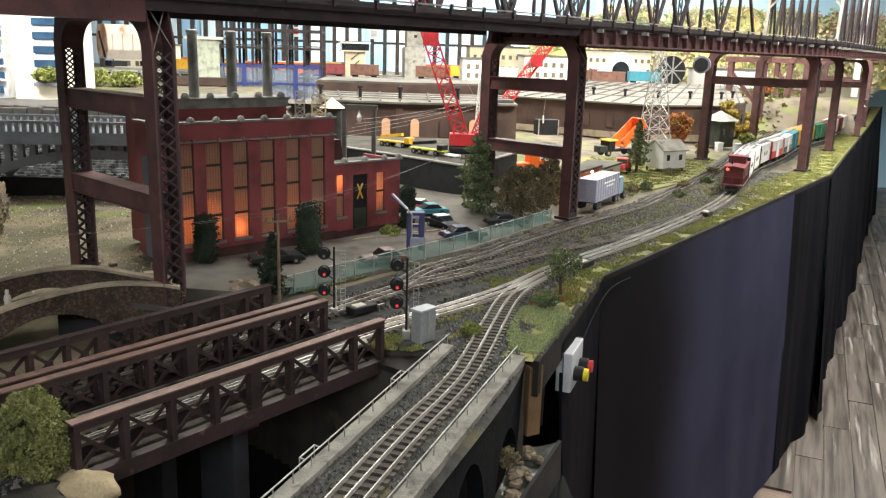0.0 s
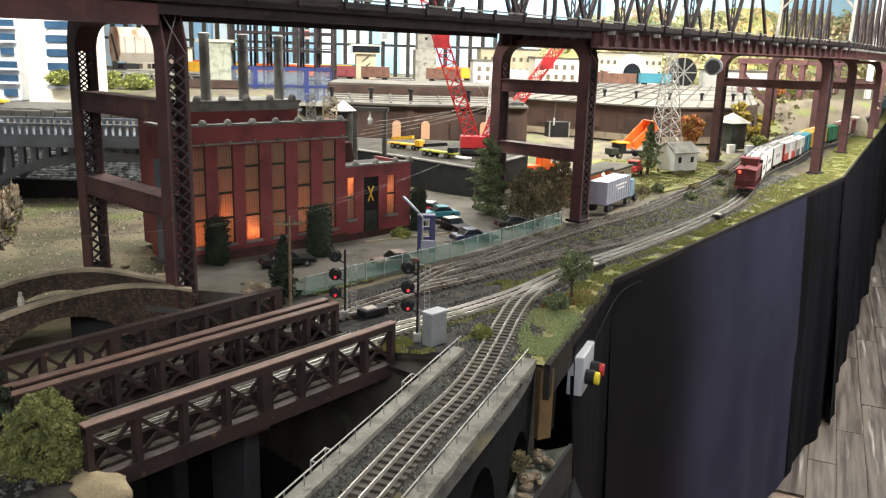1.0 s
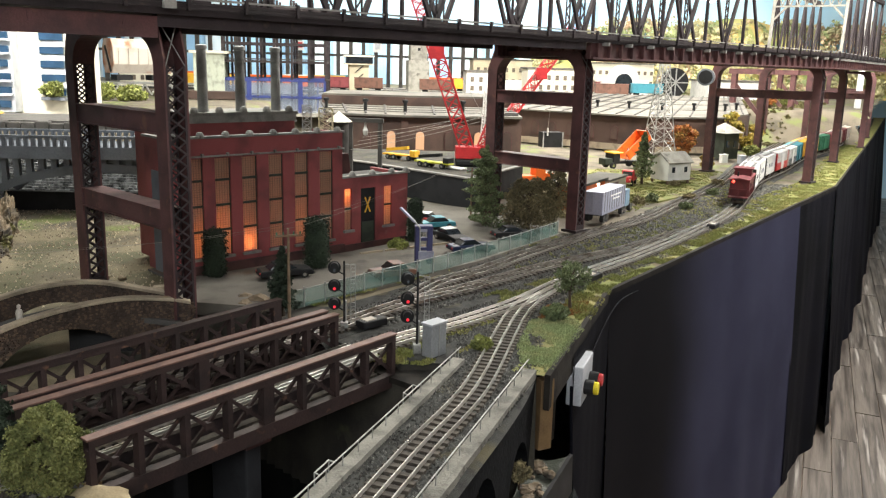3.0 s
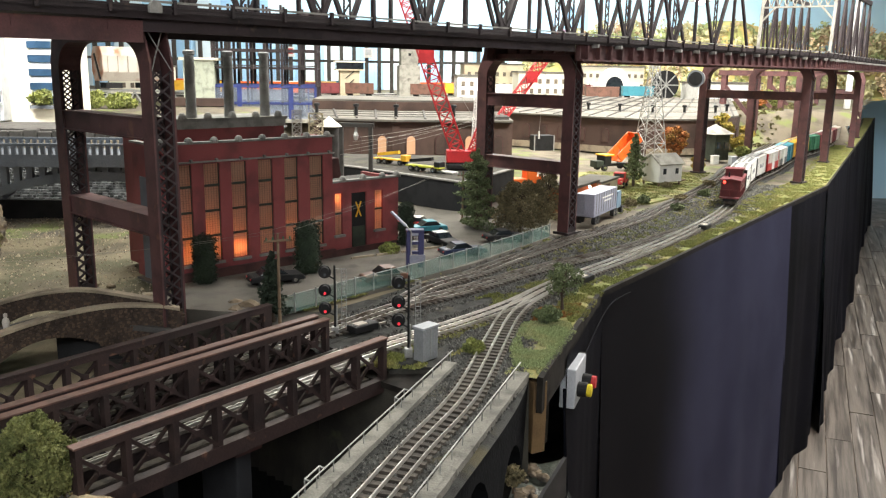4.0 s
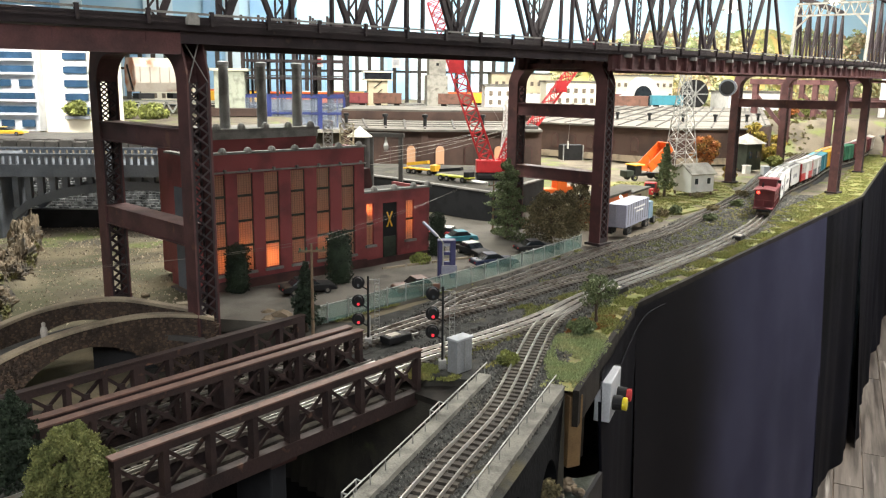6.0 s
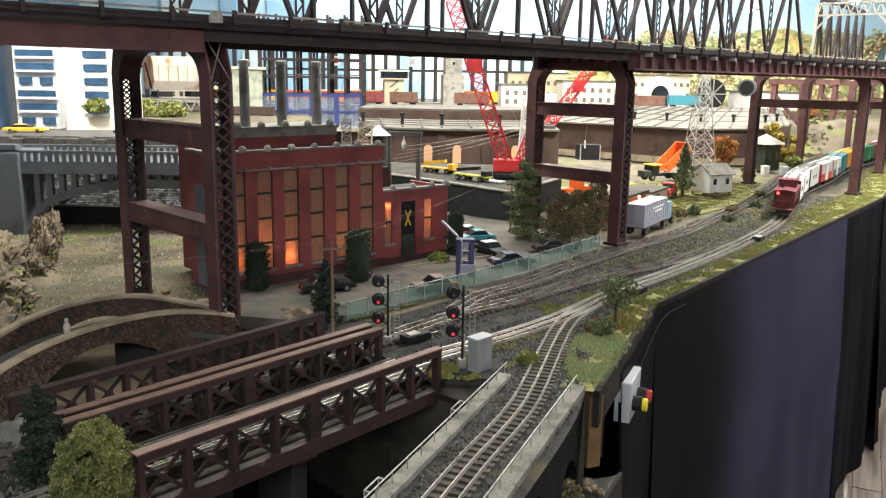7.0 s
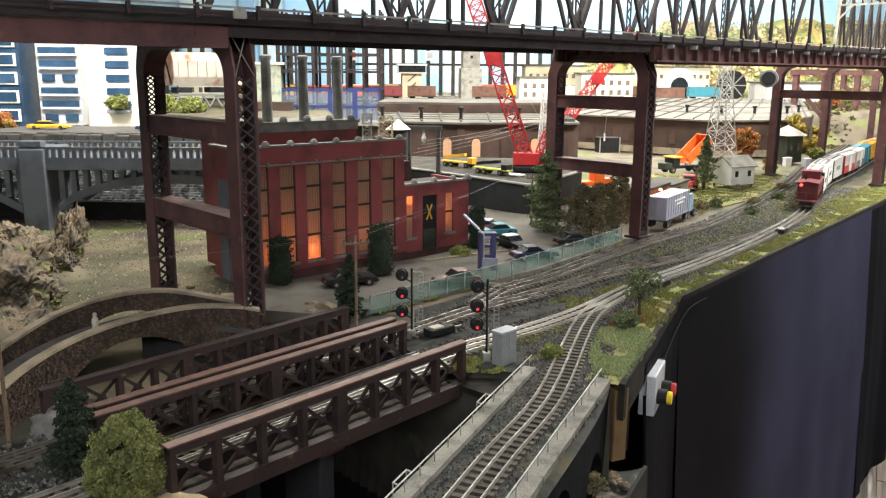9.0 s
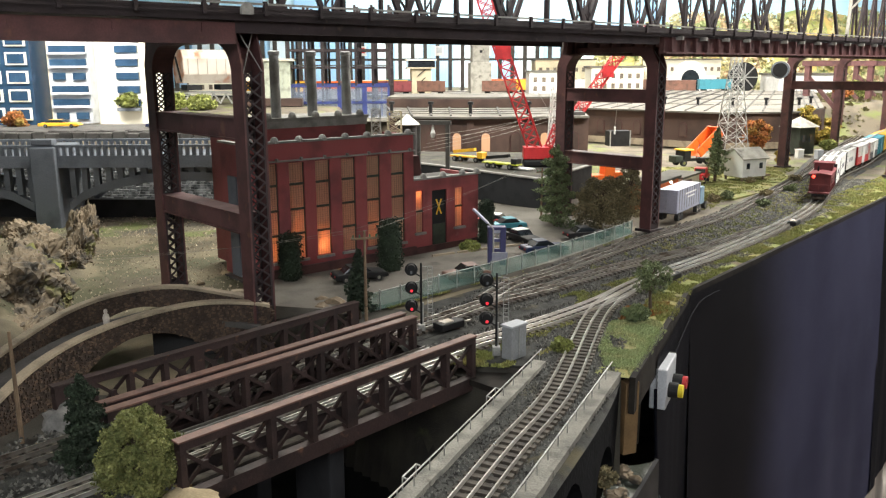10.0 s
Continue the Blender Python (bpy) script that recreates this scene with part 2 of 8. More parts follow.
COPING = mat("grey_coping", (0.26, 0.25, 0.23), 0.85, 0, (0.16, 0.155, 0.145), 40)
ROOFGREY = mat("roofing_felt", (0.125, 0.116, 0.098), 0.9, 0, (0.08, 0.075, 0.064), 9, 0.5, 0.5, spots=(0.17, 0.155, 0.125), spot_scale=6, spot_at=0.63)
WALLDARK = mat("dark_wall", (0.014, 0.0145, 0.017), 0.85, 0, (0.008, 0.008, 0.0095), 25)
ROOFDARK = mat("dark_roof", (0.07, 0.065, 0.06), 0.9, 0)
PANE = pane_mat("frosted_pane", (0.34, 0.25, 0.18))
STACKGREY = mat("stack_steel", (0.34, 0.34, 0.33), 0.6, 0.1, (0.22, 0.22, 0.21), 35)
PANEGREY = mat("unlit_pane", (0.16, 0.13, 0.1), 0.3, 0, bump=0.05)
FRAMEGREEN = mat("window_bar_green", (0.035, 0.045, 0.03), 0.7, 0)
CONCRETE = mat("concrete", (0.36, 0.345, 0.3), 0.9, 0, (0.24, 0.23, 0.2), 25, 0.5, 0.6, spots=(0.15, 0.14, 0.12), spot_scale=30, spot_at=0.64)
BLUEGREY = mat("bluegrey_concrete", (0.15, 0.165, 0.19), 0.85, 0, (0.1, 0.112, 0.13), 14, 0.5, 0.5, spots=(0.08, 0.085, 0.09), spot_scale=12, spot_at=0.66)
STONEWALL = island(mat("rubble_stone", (0.075, 0.048, 0.032), 0.9, 0, (0.038, 0.026, 0.019), 60, 0.5, 0.7), 0.6, 1.5)
MORTAR = mat("dark_mortar", (0.048, 0.033, 0.024), 0.95, 0)
CAPSTONE = mat("cap_stone", (0.33, 0.27, 0.19), 0.9, 0, (0.22, 0.18, 0.13), 30, 0.5, 0.6)
ROCK = mat("cliff_rock", (0.21, 0.16, 0.105), 0.92, 0, (0.05, 0.043, 0.035), 26, 0.6, 1.0, fine=220, spots=(0.2, 0.2, 0.04), spot_scale=11, spot_at=0.64)
TANSTONE = mat("tan_boulder", (0.45, 0.36, 0.22), 0.9, 0, (0.36, 0.28, 0.17), 30, 0.5, 0.6)
CLOTH = mat("black_cloth", (0.0045, 0.0046, 0.0075), 0.7, 0, (0.0035, 0.0035, 0.0048), 3, 0.5, 0.25, fine=1500)
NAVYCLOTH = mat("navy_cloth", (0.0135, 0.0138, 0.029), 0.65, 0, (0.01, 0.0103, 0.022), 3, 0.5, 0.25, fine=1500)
BLACK = mat("black_paint_and_shade", (0.014, 0.014, 0.015), 0.6, 0)
FASCIA = mat("fascia_edge", (0.02, 0.017, 0.014), 0.8, 0, (0.009, 0.008, 0.007), 30)
POSTWOOD = mat("timber_post", (0.2, 0.125, 0.055), 0.7, 0, (0.14, 0.085, 0.04), 20)
def stretched(m, sx, sy, sz):
    """Draws a material's pattern out along an object's axes."""
    n, l = m.node_tree.nodes, m.node_tree.links
    mp = n.new("ShaderNodeMapping")
    mp.inputs["Scale"].default_value = (sx, sy, sz)
    co = next(x for x in n if x.type == "TEX_COORD")
    info = n.new("ShaderNodeObjectInfo")
    mv = n.new("ShaderNodeVectorMath")
    mv.operation = "ADD"
    big = n.new("ShaderNodeVectorMath")
    big.operation = "SCALE"
    big.inputs["Scale"].default_value = 9.0
    l.new(info.outputs["Random"], big.inputs[0])
    l.new(co.outputs["Object"], mv.inputs[0])
    l.new(big.outputs[0], mv.inputs[1])
    for x in list(n):
        if x.type == "TEX_NOISE":
            l.new(mp.outputs["Vector"], x.inputs["Vector"])
    l.new(mv.outputs[0], mp.inputs["Vector"])
    return m


PLANKWOOD = stretched(mat("plank_wood", (0.115, 0.097, 0.081), 0.36, 0, (0.035, 0.027, 0.022), 42, 0.6, 1.0, fine=230, spots=(0.33, 0.3, 0.27), spot_scale=34, spot_at=0.64), 0.055, 1, 1)
BUTTONYELLOW = mat("button_yellow", (0.75, 0.6, 0.03), 0.35, 0, bump=0.0)
# far woods in paler colours: the washed-out light is put into them
WOODSYELLOW = island(mat("woods_yellow", (0.5, 0.46, 0.26), 0.9, 0, (0.4, 0.38, 0.2), 6, 0.5, 0.0), 0.6, 1.3)
WOODSGREEN = island(mat("woods_green", (0.36, 0.4, 0.2), 0.9, 0, (0.28, 0.33, 0.15), 6, 0.5, 0.0), 0.6, 1.3)
WOODSRUST = island(mat("woods_rust", (0.46, 0.34, 0.22), 0.9, 0, (0.4, 0.32, 0.18), 6, 0.5, 0.0), 0.6, 1.3)
FLOORWOOD = mat("floor_plank", (0.16, 0.118, 0.088), 0.42, 0, (0.07, 0.05, 0.038), 9, 0.6, 0.7, fine=90, spots=(0.42, 0.38, 0.34), spot_scale=7, spot_at=0.63)
WATER = mat("dark_water", (0.012, 0.014, 0.014), 0.12, 0, (0.02, 0.02, 0.018), 10, 0.5, 0.1)
WHITE = mat("white_paint", (0.78, 0.77, 0.74), 0.5, 0, (0.66, 0.65, 0.62), 25)
CREAM = mat("cream_stucco", (0.74, 0.7, 0.58), 0.85, 0, (0.68, 0.64, 0.53), 6)
GREYBOX = mat("grey_enamel", (0.48, 0.5, 0.53), 0.45, 0, (0.38, 0.4, 0.43), 25, 0.4, 0.1)
CABGREY = mat("cabinet_grey", (0.27, 0.28, 0.29), 0.55, 0, (0.2, 0.205, 0.21), 30)
RED = mat("red_paint", (0.55, 0.03, 0.035), 0.45, 0, (0.42, 0.02, 0.025), 30)
CABOOSERED = mat("caboose_red", (0.15, 0.026, 0.03), 0.6, 0, (0.1, 0.019, 0.022), 30)
ORANGE = mat("orange_paint", (0.8, 0.15, 0.02), 0.45, 0, (0.65, 0.11, 0.015), 30)
YELLOW = mat("yellow_paint", (0.75, 0.42, 0.03), 0.45, 0, (0.62, 0.33, 0.025), 30)
LIME = mat("lime_paint", (0.6, 0.62, 0.06), 0.5, 0)
TEAL = mat("teal_paint", (0.05, 0.26, 0.33), 0.5, 0, (0.04, 0.2, 0.26), 20)
GREEN = mat("green_paint", (0.03, 0.19, 0.1), 0.5, 0)
BLUE = mat("blue_paint", (0.028, 0.045, 0.2), 0.45, 0, (0.02, 0.033, 0.15), 20)
PURPLE = mat("indigo_paint", (0.05, 0.05, 0.14), 0.5, 0, (0.035, 0.035, 0.1), 30)
MAROON = mat("maroon_paint", (0.2, 0.04, 0.045), 0.6, 0)
SILVER = mat("silver_panel", (0.36, 0.37, 0.46), 0.45, 0.3, (0.29, 0.3, 0.38), 25, 0.4, 0.1)
BROWN = mat("brown_paint", (0.16, 0.075, 0.05), 0.5, 0)
NAVY = mat("navy_paint", (0.02, 0.03, 0.07), 0.3, 0)
BEIGE = mat("beige_wall", (0.56, 0.5, 0.35), 0.85, 0, (0.46, 0.41, 0.29), 12)
OLDWHITE = mat("stained_white", (0.5, 0.45, 0.39), 0.7, 0, (0.4, 0.33, 0.27), 10, 0.5, 0.3, spots=(0.4, 0.16, 0.09), spot_scale=9, spot_at=0.6)
CARGLASS = mat("car_glass", (0.02, 0.025, 0.03), 0.08, 0, bump=0.0)
BLUEGLASS = mat("blue_glazing", (0.02, 0.046, 0.085), 0.2, 0, (0.03, 0.066, 0.12), 15, 0.5, 0.0)
TYRE = mat("tyre_rubber", (0.02, 0.02, 0.02), 0.85, 0)
CHROME = mat("chrome", (0.7, 0.7, 0.7), 0.2, 1.0, bump=0.0)
WOODPOLE = mat("pole_wood", (0.17, 0.115, 0.07), 0.85, 0, (0.11, 0.075, 0.048), 50)
FENCEWOOD = mat("fence_wood", (0.26, 0.17, 0.09), 0.85, 0, (0.17, 0.11, 0.06), 50)
MESH = glass_mat("fence_mesh", (0.2, 0.33, 0.29), 0.32)
BLUEWIN = glass_mat("blue_window_film", (0.32, 0.38, 0.5), 0.3)
WIRE = mat("wire", (0.3, 0.28, 0.25), 0.4, 0.6, bump=0.0)
SKYPAINT = mat("sky_backdrop", (0.42, 0.68, 0.88), 0.9, 0, (0.58, 0.78, 0.92), 0.9, 0.5, 0.0)
HILLPAINT = mat("hill_backdrop", (0.4, 0.36, 0.13), 0.95, 0, (0.2, 0.24, 0.08), 4, 0.5, 0.0, spots=(0.5, 0.34, 0.12), spot_scale=7, spot_at=0.56)
SIGNALRED = glow("signal_red", (0.7, 0.004, 0.02), 0.75)
TAILRED = glow("tail_lamp", (1.0, 0.05, 0.03), 5.0)
LAMPWHITE = glow("lamp_white", (1.0, 0.9, 0.75), 9.0)
TUBEWHITE = glow("tube_white", (1.0, 0.97, 0.92), 6.0)
# black to navy along x: the cloth's sheen is put into its colour
SHEENCLOTH = mat("sheen_cloth", (0.029, 0.03, 0.057), 0.65, 0, (0.023, 0.024, 0.047), 3, 0.5, 0.25, fine=1500)
fn_, fl_ = SHEENCLOTH.node_tree.nodes, SHEENCLOTH.node_tree.links
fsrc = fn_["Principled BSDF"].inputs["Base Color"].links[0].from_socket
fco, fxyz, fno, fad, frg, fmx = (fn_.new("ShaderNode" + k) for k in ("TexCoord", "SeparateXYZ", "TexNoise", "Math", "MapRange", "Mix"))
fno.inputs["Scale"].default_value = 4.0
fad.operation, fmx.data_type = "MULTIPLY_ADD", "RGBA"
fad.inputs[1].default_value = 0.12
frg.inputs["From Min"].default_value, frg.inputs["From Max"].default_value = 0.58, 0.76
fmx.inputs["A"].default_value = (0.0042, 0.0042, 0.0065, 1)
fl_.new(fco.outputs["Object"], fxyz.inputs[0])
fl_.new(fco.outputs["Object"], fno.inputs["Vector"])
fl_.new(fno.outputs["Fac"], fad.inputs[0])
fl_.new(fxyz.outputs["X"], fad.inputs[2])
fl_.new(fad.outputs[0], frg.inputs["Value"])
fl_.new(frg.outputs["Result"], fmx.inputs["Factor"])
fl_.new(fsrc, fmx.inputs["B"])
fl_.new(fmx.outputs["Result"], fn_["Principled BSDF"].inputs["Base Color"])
for m_, lv in ((CLOTH, 0.05), (NAVYCLOTH, 0.2), (SHEENCLOTH, 0.08), (FASCIA, 0.15), (BLACK, 0.3)):
    m_.node_tree.nodes["Principled BSDF"].inputs["Specular IOR Level"].default_value = lv
WHITETEXT = mat("grey_lettering", (0.2, 0.2, 0.24), 0.7, 0, bump=0.0)

# ---- plan of the layout ----
EDGE = [(0.149, 1.083), (0.328, 1.505), (1.524, 2.988), (3.12, 5.56), (4.6, 7.98)]
RIVER = [(0.175, 1.075), (0.02, 1.115), (-0.05, 1.13), (-0.15, 1.215), (-0.24, 1.305), (-0.33, 1.37), (-0.41, 1.33), (-0.41, 1.17), (-0.40, 1.05),
         (-0.45, 0.94), (-0.385, 0.835), (-0.325, 0.755), (-0.3, 0.5), (0.0, 0.42), (0.2, 0.42)]


def inside(x, y, poly):
    c, k = False, len(poly) - 1
    for i, (ax, ay) in enumerate(poly):
        bx, by = poly[k]
        if (ay > y) != (by > y) and x < (bx - ax) * (y - ay) / (by - ay) + ax:
            c = not c
        k = i
    return c


def seg_dist(x, y, a, b):
    dx, dy = b[0] - a[0], b[1] - a[1]
    t = max(0, min(1, ((x - a[0]) * dx + (y - a[1]) * dy) / (dx * dx + dy * dy)))
    return math.hypot(x - a[0] - t * dx, y - a[1] - t * dy)


def smooth01(a, b, v):
    t = max(0.0, min(1.0, (v - a) / (b - a)))
    return t * t * (3 - 2 * t)


def height(x, y):
    """The layout's ground: level land, a river bed, the raised city and yard behind, a rocky slope."""
    z = 0.004 * noise.noise(Vector((x * 9, y * 9, 0))) - 0.008
    if y < 1.6 and x < 0.3:
        d = min(seg_dist(x, y, RIVER[i], RIVER[i - 1]) for i in range(len(RIVER)))
        if inside(x, y, RIVER):
            z -= 0.24 * smooth01(0.0, 0.035, d) * (1 + 0.06 * noise.noise(Vector((x * 20, y * 20, 3))))
    if x < -0.3:
        z -= 0.03 * smooth01(0.0, 0.15, -0.3 - x) * smooth01(0.85, 1.0, y) * (1 - smooth01(1.4, 1.6, y))
        left = -0.665 - 0.36 * (y - 1.25) - x
        hill = smooth01(0.0, 0.13, left) * smooth01(1.02, 1.2, y) * (1 - smooth01(1.7, 1.84, y))
        z += hill * (0.062 + 0.03 * noise.noise(Vector((x * 9, y * 9, 1))) + 0.016 * noise.noise(Vector((x * 26, y * 26, 2))))
    back = smooth01(4.75, 5.1, y) if x > -0.5 else max(smooth01(4.75, 5.1, y), smooth01(2.5, 2.62, y) * smooth01(-0.62, -0.8, x))
    z += 0.185 * back
    return z


# ground sheet in two densities
def ground_sheet(x0, x1, y0, y1, step, keep):
    b = B()
    nx, ny = int(round((x1 - x0) / step)), int(round((y1 - y0) / step))
    ids = {}
    for j in range(ny):
        for i in range(nx):
            cx, cy = x0 + (i + 0.5) * step, y0 + (j + 0.5) * step
            if not all(keep(x0 + (i + di) * step, y0 + (j + dj) * step) for di, dj in ((0, 0), (1, 0), (1, 1), (0, 1))):
                continue
            face = []
            for di, dj in ((0, 0), (1, 0), (1, 1), (0, 1)):
                k = (i + di, j + dj)
                if k not in ids:
                    ids[k] = len(b.v)
                    x, y = x0 + k[0] * step, y0 + k[1] * step
                    b.v.append((x, y, height(x, y)))
                face.append(ids[k])
            b.f.append(tuple(face))
    return b


EDGEPOLY = [(0.149, 1.083), (0.328, 1.505), (1.524, 2.988), (3.12, 5.56), (4.6, 7.98), (4.6, 9.0), (-5, 9.0), (-5, 0.35), (0.1, 0.35)]
def by_river(x, y):
    return y <= 1.1001 or (x >= -0.4651 and y <= 1.4001)


def on_land(x, y):
    return y >= 1.0999 and (x <= -0.4649 or y >= 1.3999)


solo("ground_river", ground_sheet(-1.2, 0.36, 0.38, 2.0, 0.015, lambda x, y: by_river(x, y) and inside(x, y, EDGEPOLY)), DARKSOIL, "dark soil of the river bed and banks", "ground", "structure", smooth=True)
solo("ground", ground_sheet(-1.2, 0.36, 0.38, 2.0, 0.015, lambda x, y: on_land(x, y) and inside(x, y, EDGEPOLY)), DIRT, "sandy brown scenic soil of the layout", "ground", "structure", smooth=True)
far_ground = ground_sheet(-4.98, 4.62, 0.38, 9.08, 0.06, lambda x, y: inside(x, y, EDGEPOLY) and not (-1.19 < x < 0.35 and y < 1.99))
solo("ground_yard", far_ground, YARDGROUND, "pale sandy yard ground with grassy patches", "ground", "structure", smooth=True)

# strip of ground that reaches the table's edge cleanly
b = B()
for (ax, ay), (bx, by) in zip(EDGE, EDGE[1:]):
    d = Vector((bx - ax, by - ay)).normalized()
    nn = Vector((-d.y, d.x)) * 0.1
    b.add([(ax, ay, -0.003), (bx, by, -0.003), (bx + nn.x, by + nn.y, -0.004), (ax + nn.x, ay + nn.y, -0.004)], [(0, 1, 2, 3)])
solo("ground_rim", b, GRASSMAT, "mossy green scatter along the table edge", "ground", "structure")

solo("ground_lawn", B().prism([(0.58, 2.6), (0.74, 2.56), (0.93, 2.76), (1.09, 3.02), (1.13, 3.28), (0.95, 3.38), (0.68, 3.34), (0.56, 3.0)], -0.02, -0.0022), GRASSMAT, "bright yellow-green grass mat around the white shed", "ground", "structure")
# fascia board along the edge
fascia = thing("fascia", 0, 0, 0, 0, "dark painted board along the table edge", "fascia", "", "structure")
for (ax, ay), (bx, by) in zip(EDGE, EDGE[1:]):
    part("board", B().beam((ax, ay, -0.026), (bx, by, -0.026), 0.008, 0.05), FASCIA, fascia)

# black cloth skirt with folds, down to the floor
def skirt(a, c, top, bottom, folds, depth, flare, seed):
    b = B()
    ax, ay = a
    bx, by = c
    ln = math.hypot(bx - ax, by - ay)
    d = Vector(((bx - ax) / ln, (by - ay) / ln))
    n = Vector((d.y, -d.x))
    nu, nv = max(24, int(ln / 0.012)), 12
    nu = min(nu, 260)
    for j in range(nv + 1):
        v = j / nv
        for i in range(nu + 1):
            u = i / nu
            wv = noise.noise(Vector((u * folds, seed, v * 0.6))) + 0.5 * noise.noise(Vector((u * folds * 2.7, seed + 5, v * 0.9)))
            off = 0.006 + depth * (0.25 + v) * wv + flare * v
            p = Vector((ax, ay)) + d * (ln * u) + n * off
            b.v.append((p.x, p.y, top + (bottom - top) * v))
    for j in range(nv):
        for i in range(nu):
            k = j * (nu + 1) + i
            b.f.append((k, k + nu + 1, k + nu + 2, k + 1))
    return b


cl = thing("table_skirt", 0, 0, 0, 0, "black cloth skirt hanging from the table edge to the floor", "curtain")
part("panel", skirt((0.206, 1.218), (0.328, 1.505), -0.02, -0.95, 2, 0.012, 0.02, 1), CLOTH, cl, smooth=True)
part("panel", skirt((0.328, 1.505), (1.19, 2.574), -0.01, -0.95, 3.2, 0.014, 0.05, 4), SHEENCLOTH, cl, "black cloth panel with its navy sheen painted into the colour", smooth=True)
part("panel", skirt((1.18, 2.562), (1.524, 2.988), -0.012, -0.95, 2.5, 0.025, 0.045, 5), CLOTH, cl, smooth=True)
part("panel", skirt((1.512, 2.97), (3.12, 5.56), -0.002, -0.95, 12, 0.03, 0.05, 7), CLOTH, cl, smooth=True)
part("panel", skirt((3.12, 5.56), (4.6, 7.98), 0.004, -0.95, 14, 0.035, 0.05, 9), CLOTH, cl, smooth=True)
# the cloth's near end turns back under the table
part("panel", skirt((-0.9, 1.62), (0.2, 1.2), -0.3, -0.95, 6, 0.02, 0.0, 11), CLOTH, cl, smooth=True)

# floor of worn planks
FDIR = math.degrees(math.atan2(0.85, 0.52))
b = B().box(1.5, 3.0, -0.975, 16, 18, 0.03)
floor = solo("floor", b, FLOORWOOD, "worn brown wooden plank floor", "floor", "structure")
plank_mesh = {}
rng = random.Random(4)
for i in range(-3, 20):
    off = 0.09 + i * 0.092
    for k in range(7):
        ln = 0.9
        s = 1.6 + k * ln + (i % 3) * 0.31
        key = 0
        if key not in plank_mesh:
            plank_mesh[key] = B().box(0, 0, 0, ln - 0.004, 0.0885, 0.014).mesh("plank")
            plank_mesh[key].materials.append(PLANKWOOD)
        ob = new("plank", plank_mesh[key])
        cx = 0.4 + 0.45 * s + 0.893 * off
        cy = 0.85 + 0.893 * s - 0.45 * off
        ob.matrix_basis = pose(cx, cy, -0.957 + rng.uniform(-0.0012, 0.0012), 0, 0, 63.2)
        ob.parent = floor

# room around; the unseen ceiling and plain walls are pale to bounce light
solo("ceiling", B().box(0.5, 3.0, 1.75, 17, 18, 0.1), mat("ceiling_paint", (0.7, 0.7, 0.68), 0.9, 0), "pale grey ceiling", "ceiling", "structure")
PLAIN = mat("room_wall", (0.7, 0.69, 0.66), 0.9, 0, scale=2)
solo("wall_south", B().box(0.5, -3.0, 0.35, 14.2, 0.12, 2.7), PLAIN, "plain room wall", "wall", "structure")
solo("wall_east", B().box(7.5, 3.0, 0.35, 0.12, 12.2, 2.7), PLAIN, "plain room wall", "wall", "structure")
solo("wall_west", B().box(-5.06, 3.0, 0.35, 0.12, 12.2, 2.7), SKYPAINT, "light blue painted sky wall", "wall", "structure")
solo("wall_north", B().box(1.2, 9.15, 0.35, 12.6, 0.12, 2.7), SKYPAINT, "light blue painted sky wall", "wall", "structure")

# parking lot
LOT = [(-0.44, 1.40), (-0.24, 1.36), (-0.1, 1.5), (0.11, 1.71), (0.34, 2.02), (0.26, 2.28), (0.12, 2.36), (-0.2, 2.6), (-0.3, 2.3), (-0.02, 1.92), (-0.16, 1.78), (-0.43, 1.55)]
solo("parking_lot", B().prism(LOT, -0.02, 0.0015), ASPHALT, "worn grey asphalt parking lot beside the brick plant", "road", "structure")

# river water, boulders and the low tray beside it
solo("water", B().add([(-0.5, 0.4, -0.225), (0.22, 0.4, -0.225), (0.22, 1.2, -0.225), (-0.5, 1.42, -0.225)], [(0, 1, 2, 3)]), WATER, "dark still river water", "water", "structure")
b = B()
nx, ny = 20, 24
for j in range(ny + 1):
    for i in range(nx + 1):
        u, v = i / nx, j / ny
        left, right = Vector((0.045, 0.88)).lerp(Vector((0.135, 1.11)), v), Vector((0.075, 0.905)).lerp(Vector((0.192, 1.115)), v)
        q = left.lerp(right, u)
        b.v.append((q.x, q.y, -0.135 + 0.008 * noise.noise(Vector((q.x * 30, q.y * 30, 4))) - 0.03 * (1 - v)))
for j in range(ny):
    for i in range(nx):
        k = j * (nx + 1) + i
        b.f.append((k, k + 1, k + nx + 2, k + nx + 1))
solo("creek_bank", b, mat("creek_bank_scatter", (0.07, 0.078, 0.062), 0.35, 0, (0.035, 0.045, 0.028), 18, 0.5, 0.9, spots=(0.2, 0.21, 0.19), spot_scale=30, spot_at=0.66), "grey-green creek bank on a low shelf", "ground", "structure", smooth=True)
solo("shelf_rim", B().beam((0.078, 0.905, -0.185), (0.195, 1.115, -0.158), 0.005, 0.06), BLACK, "black rim of the low shelf", "trim", "structure")

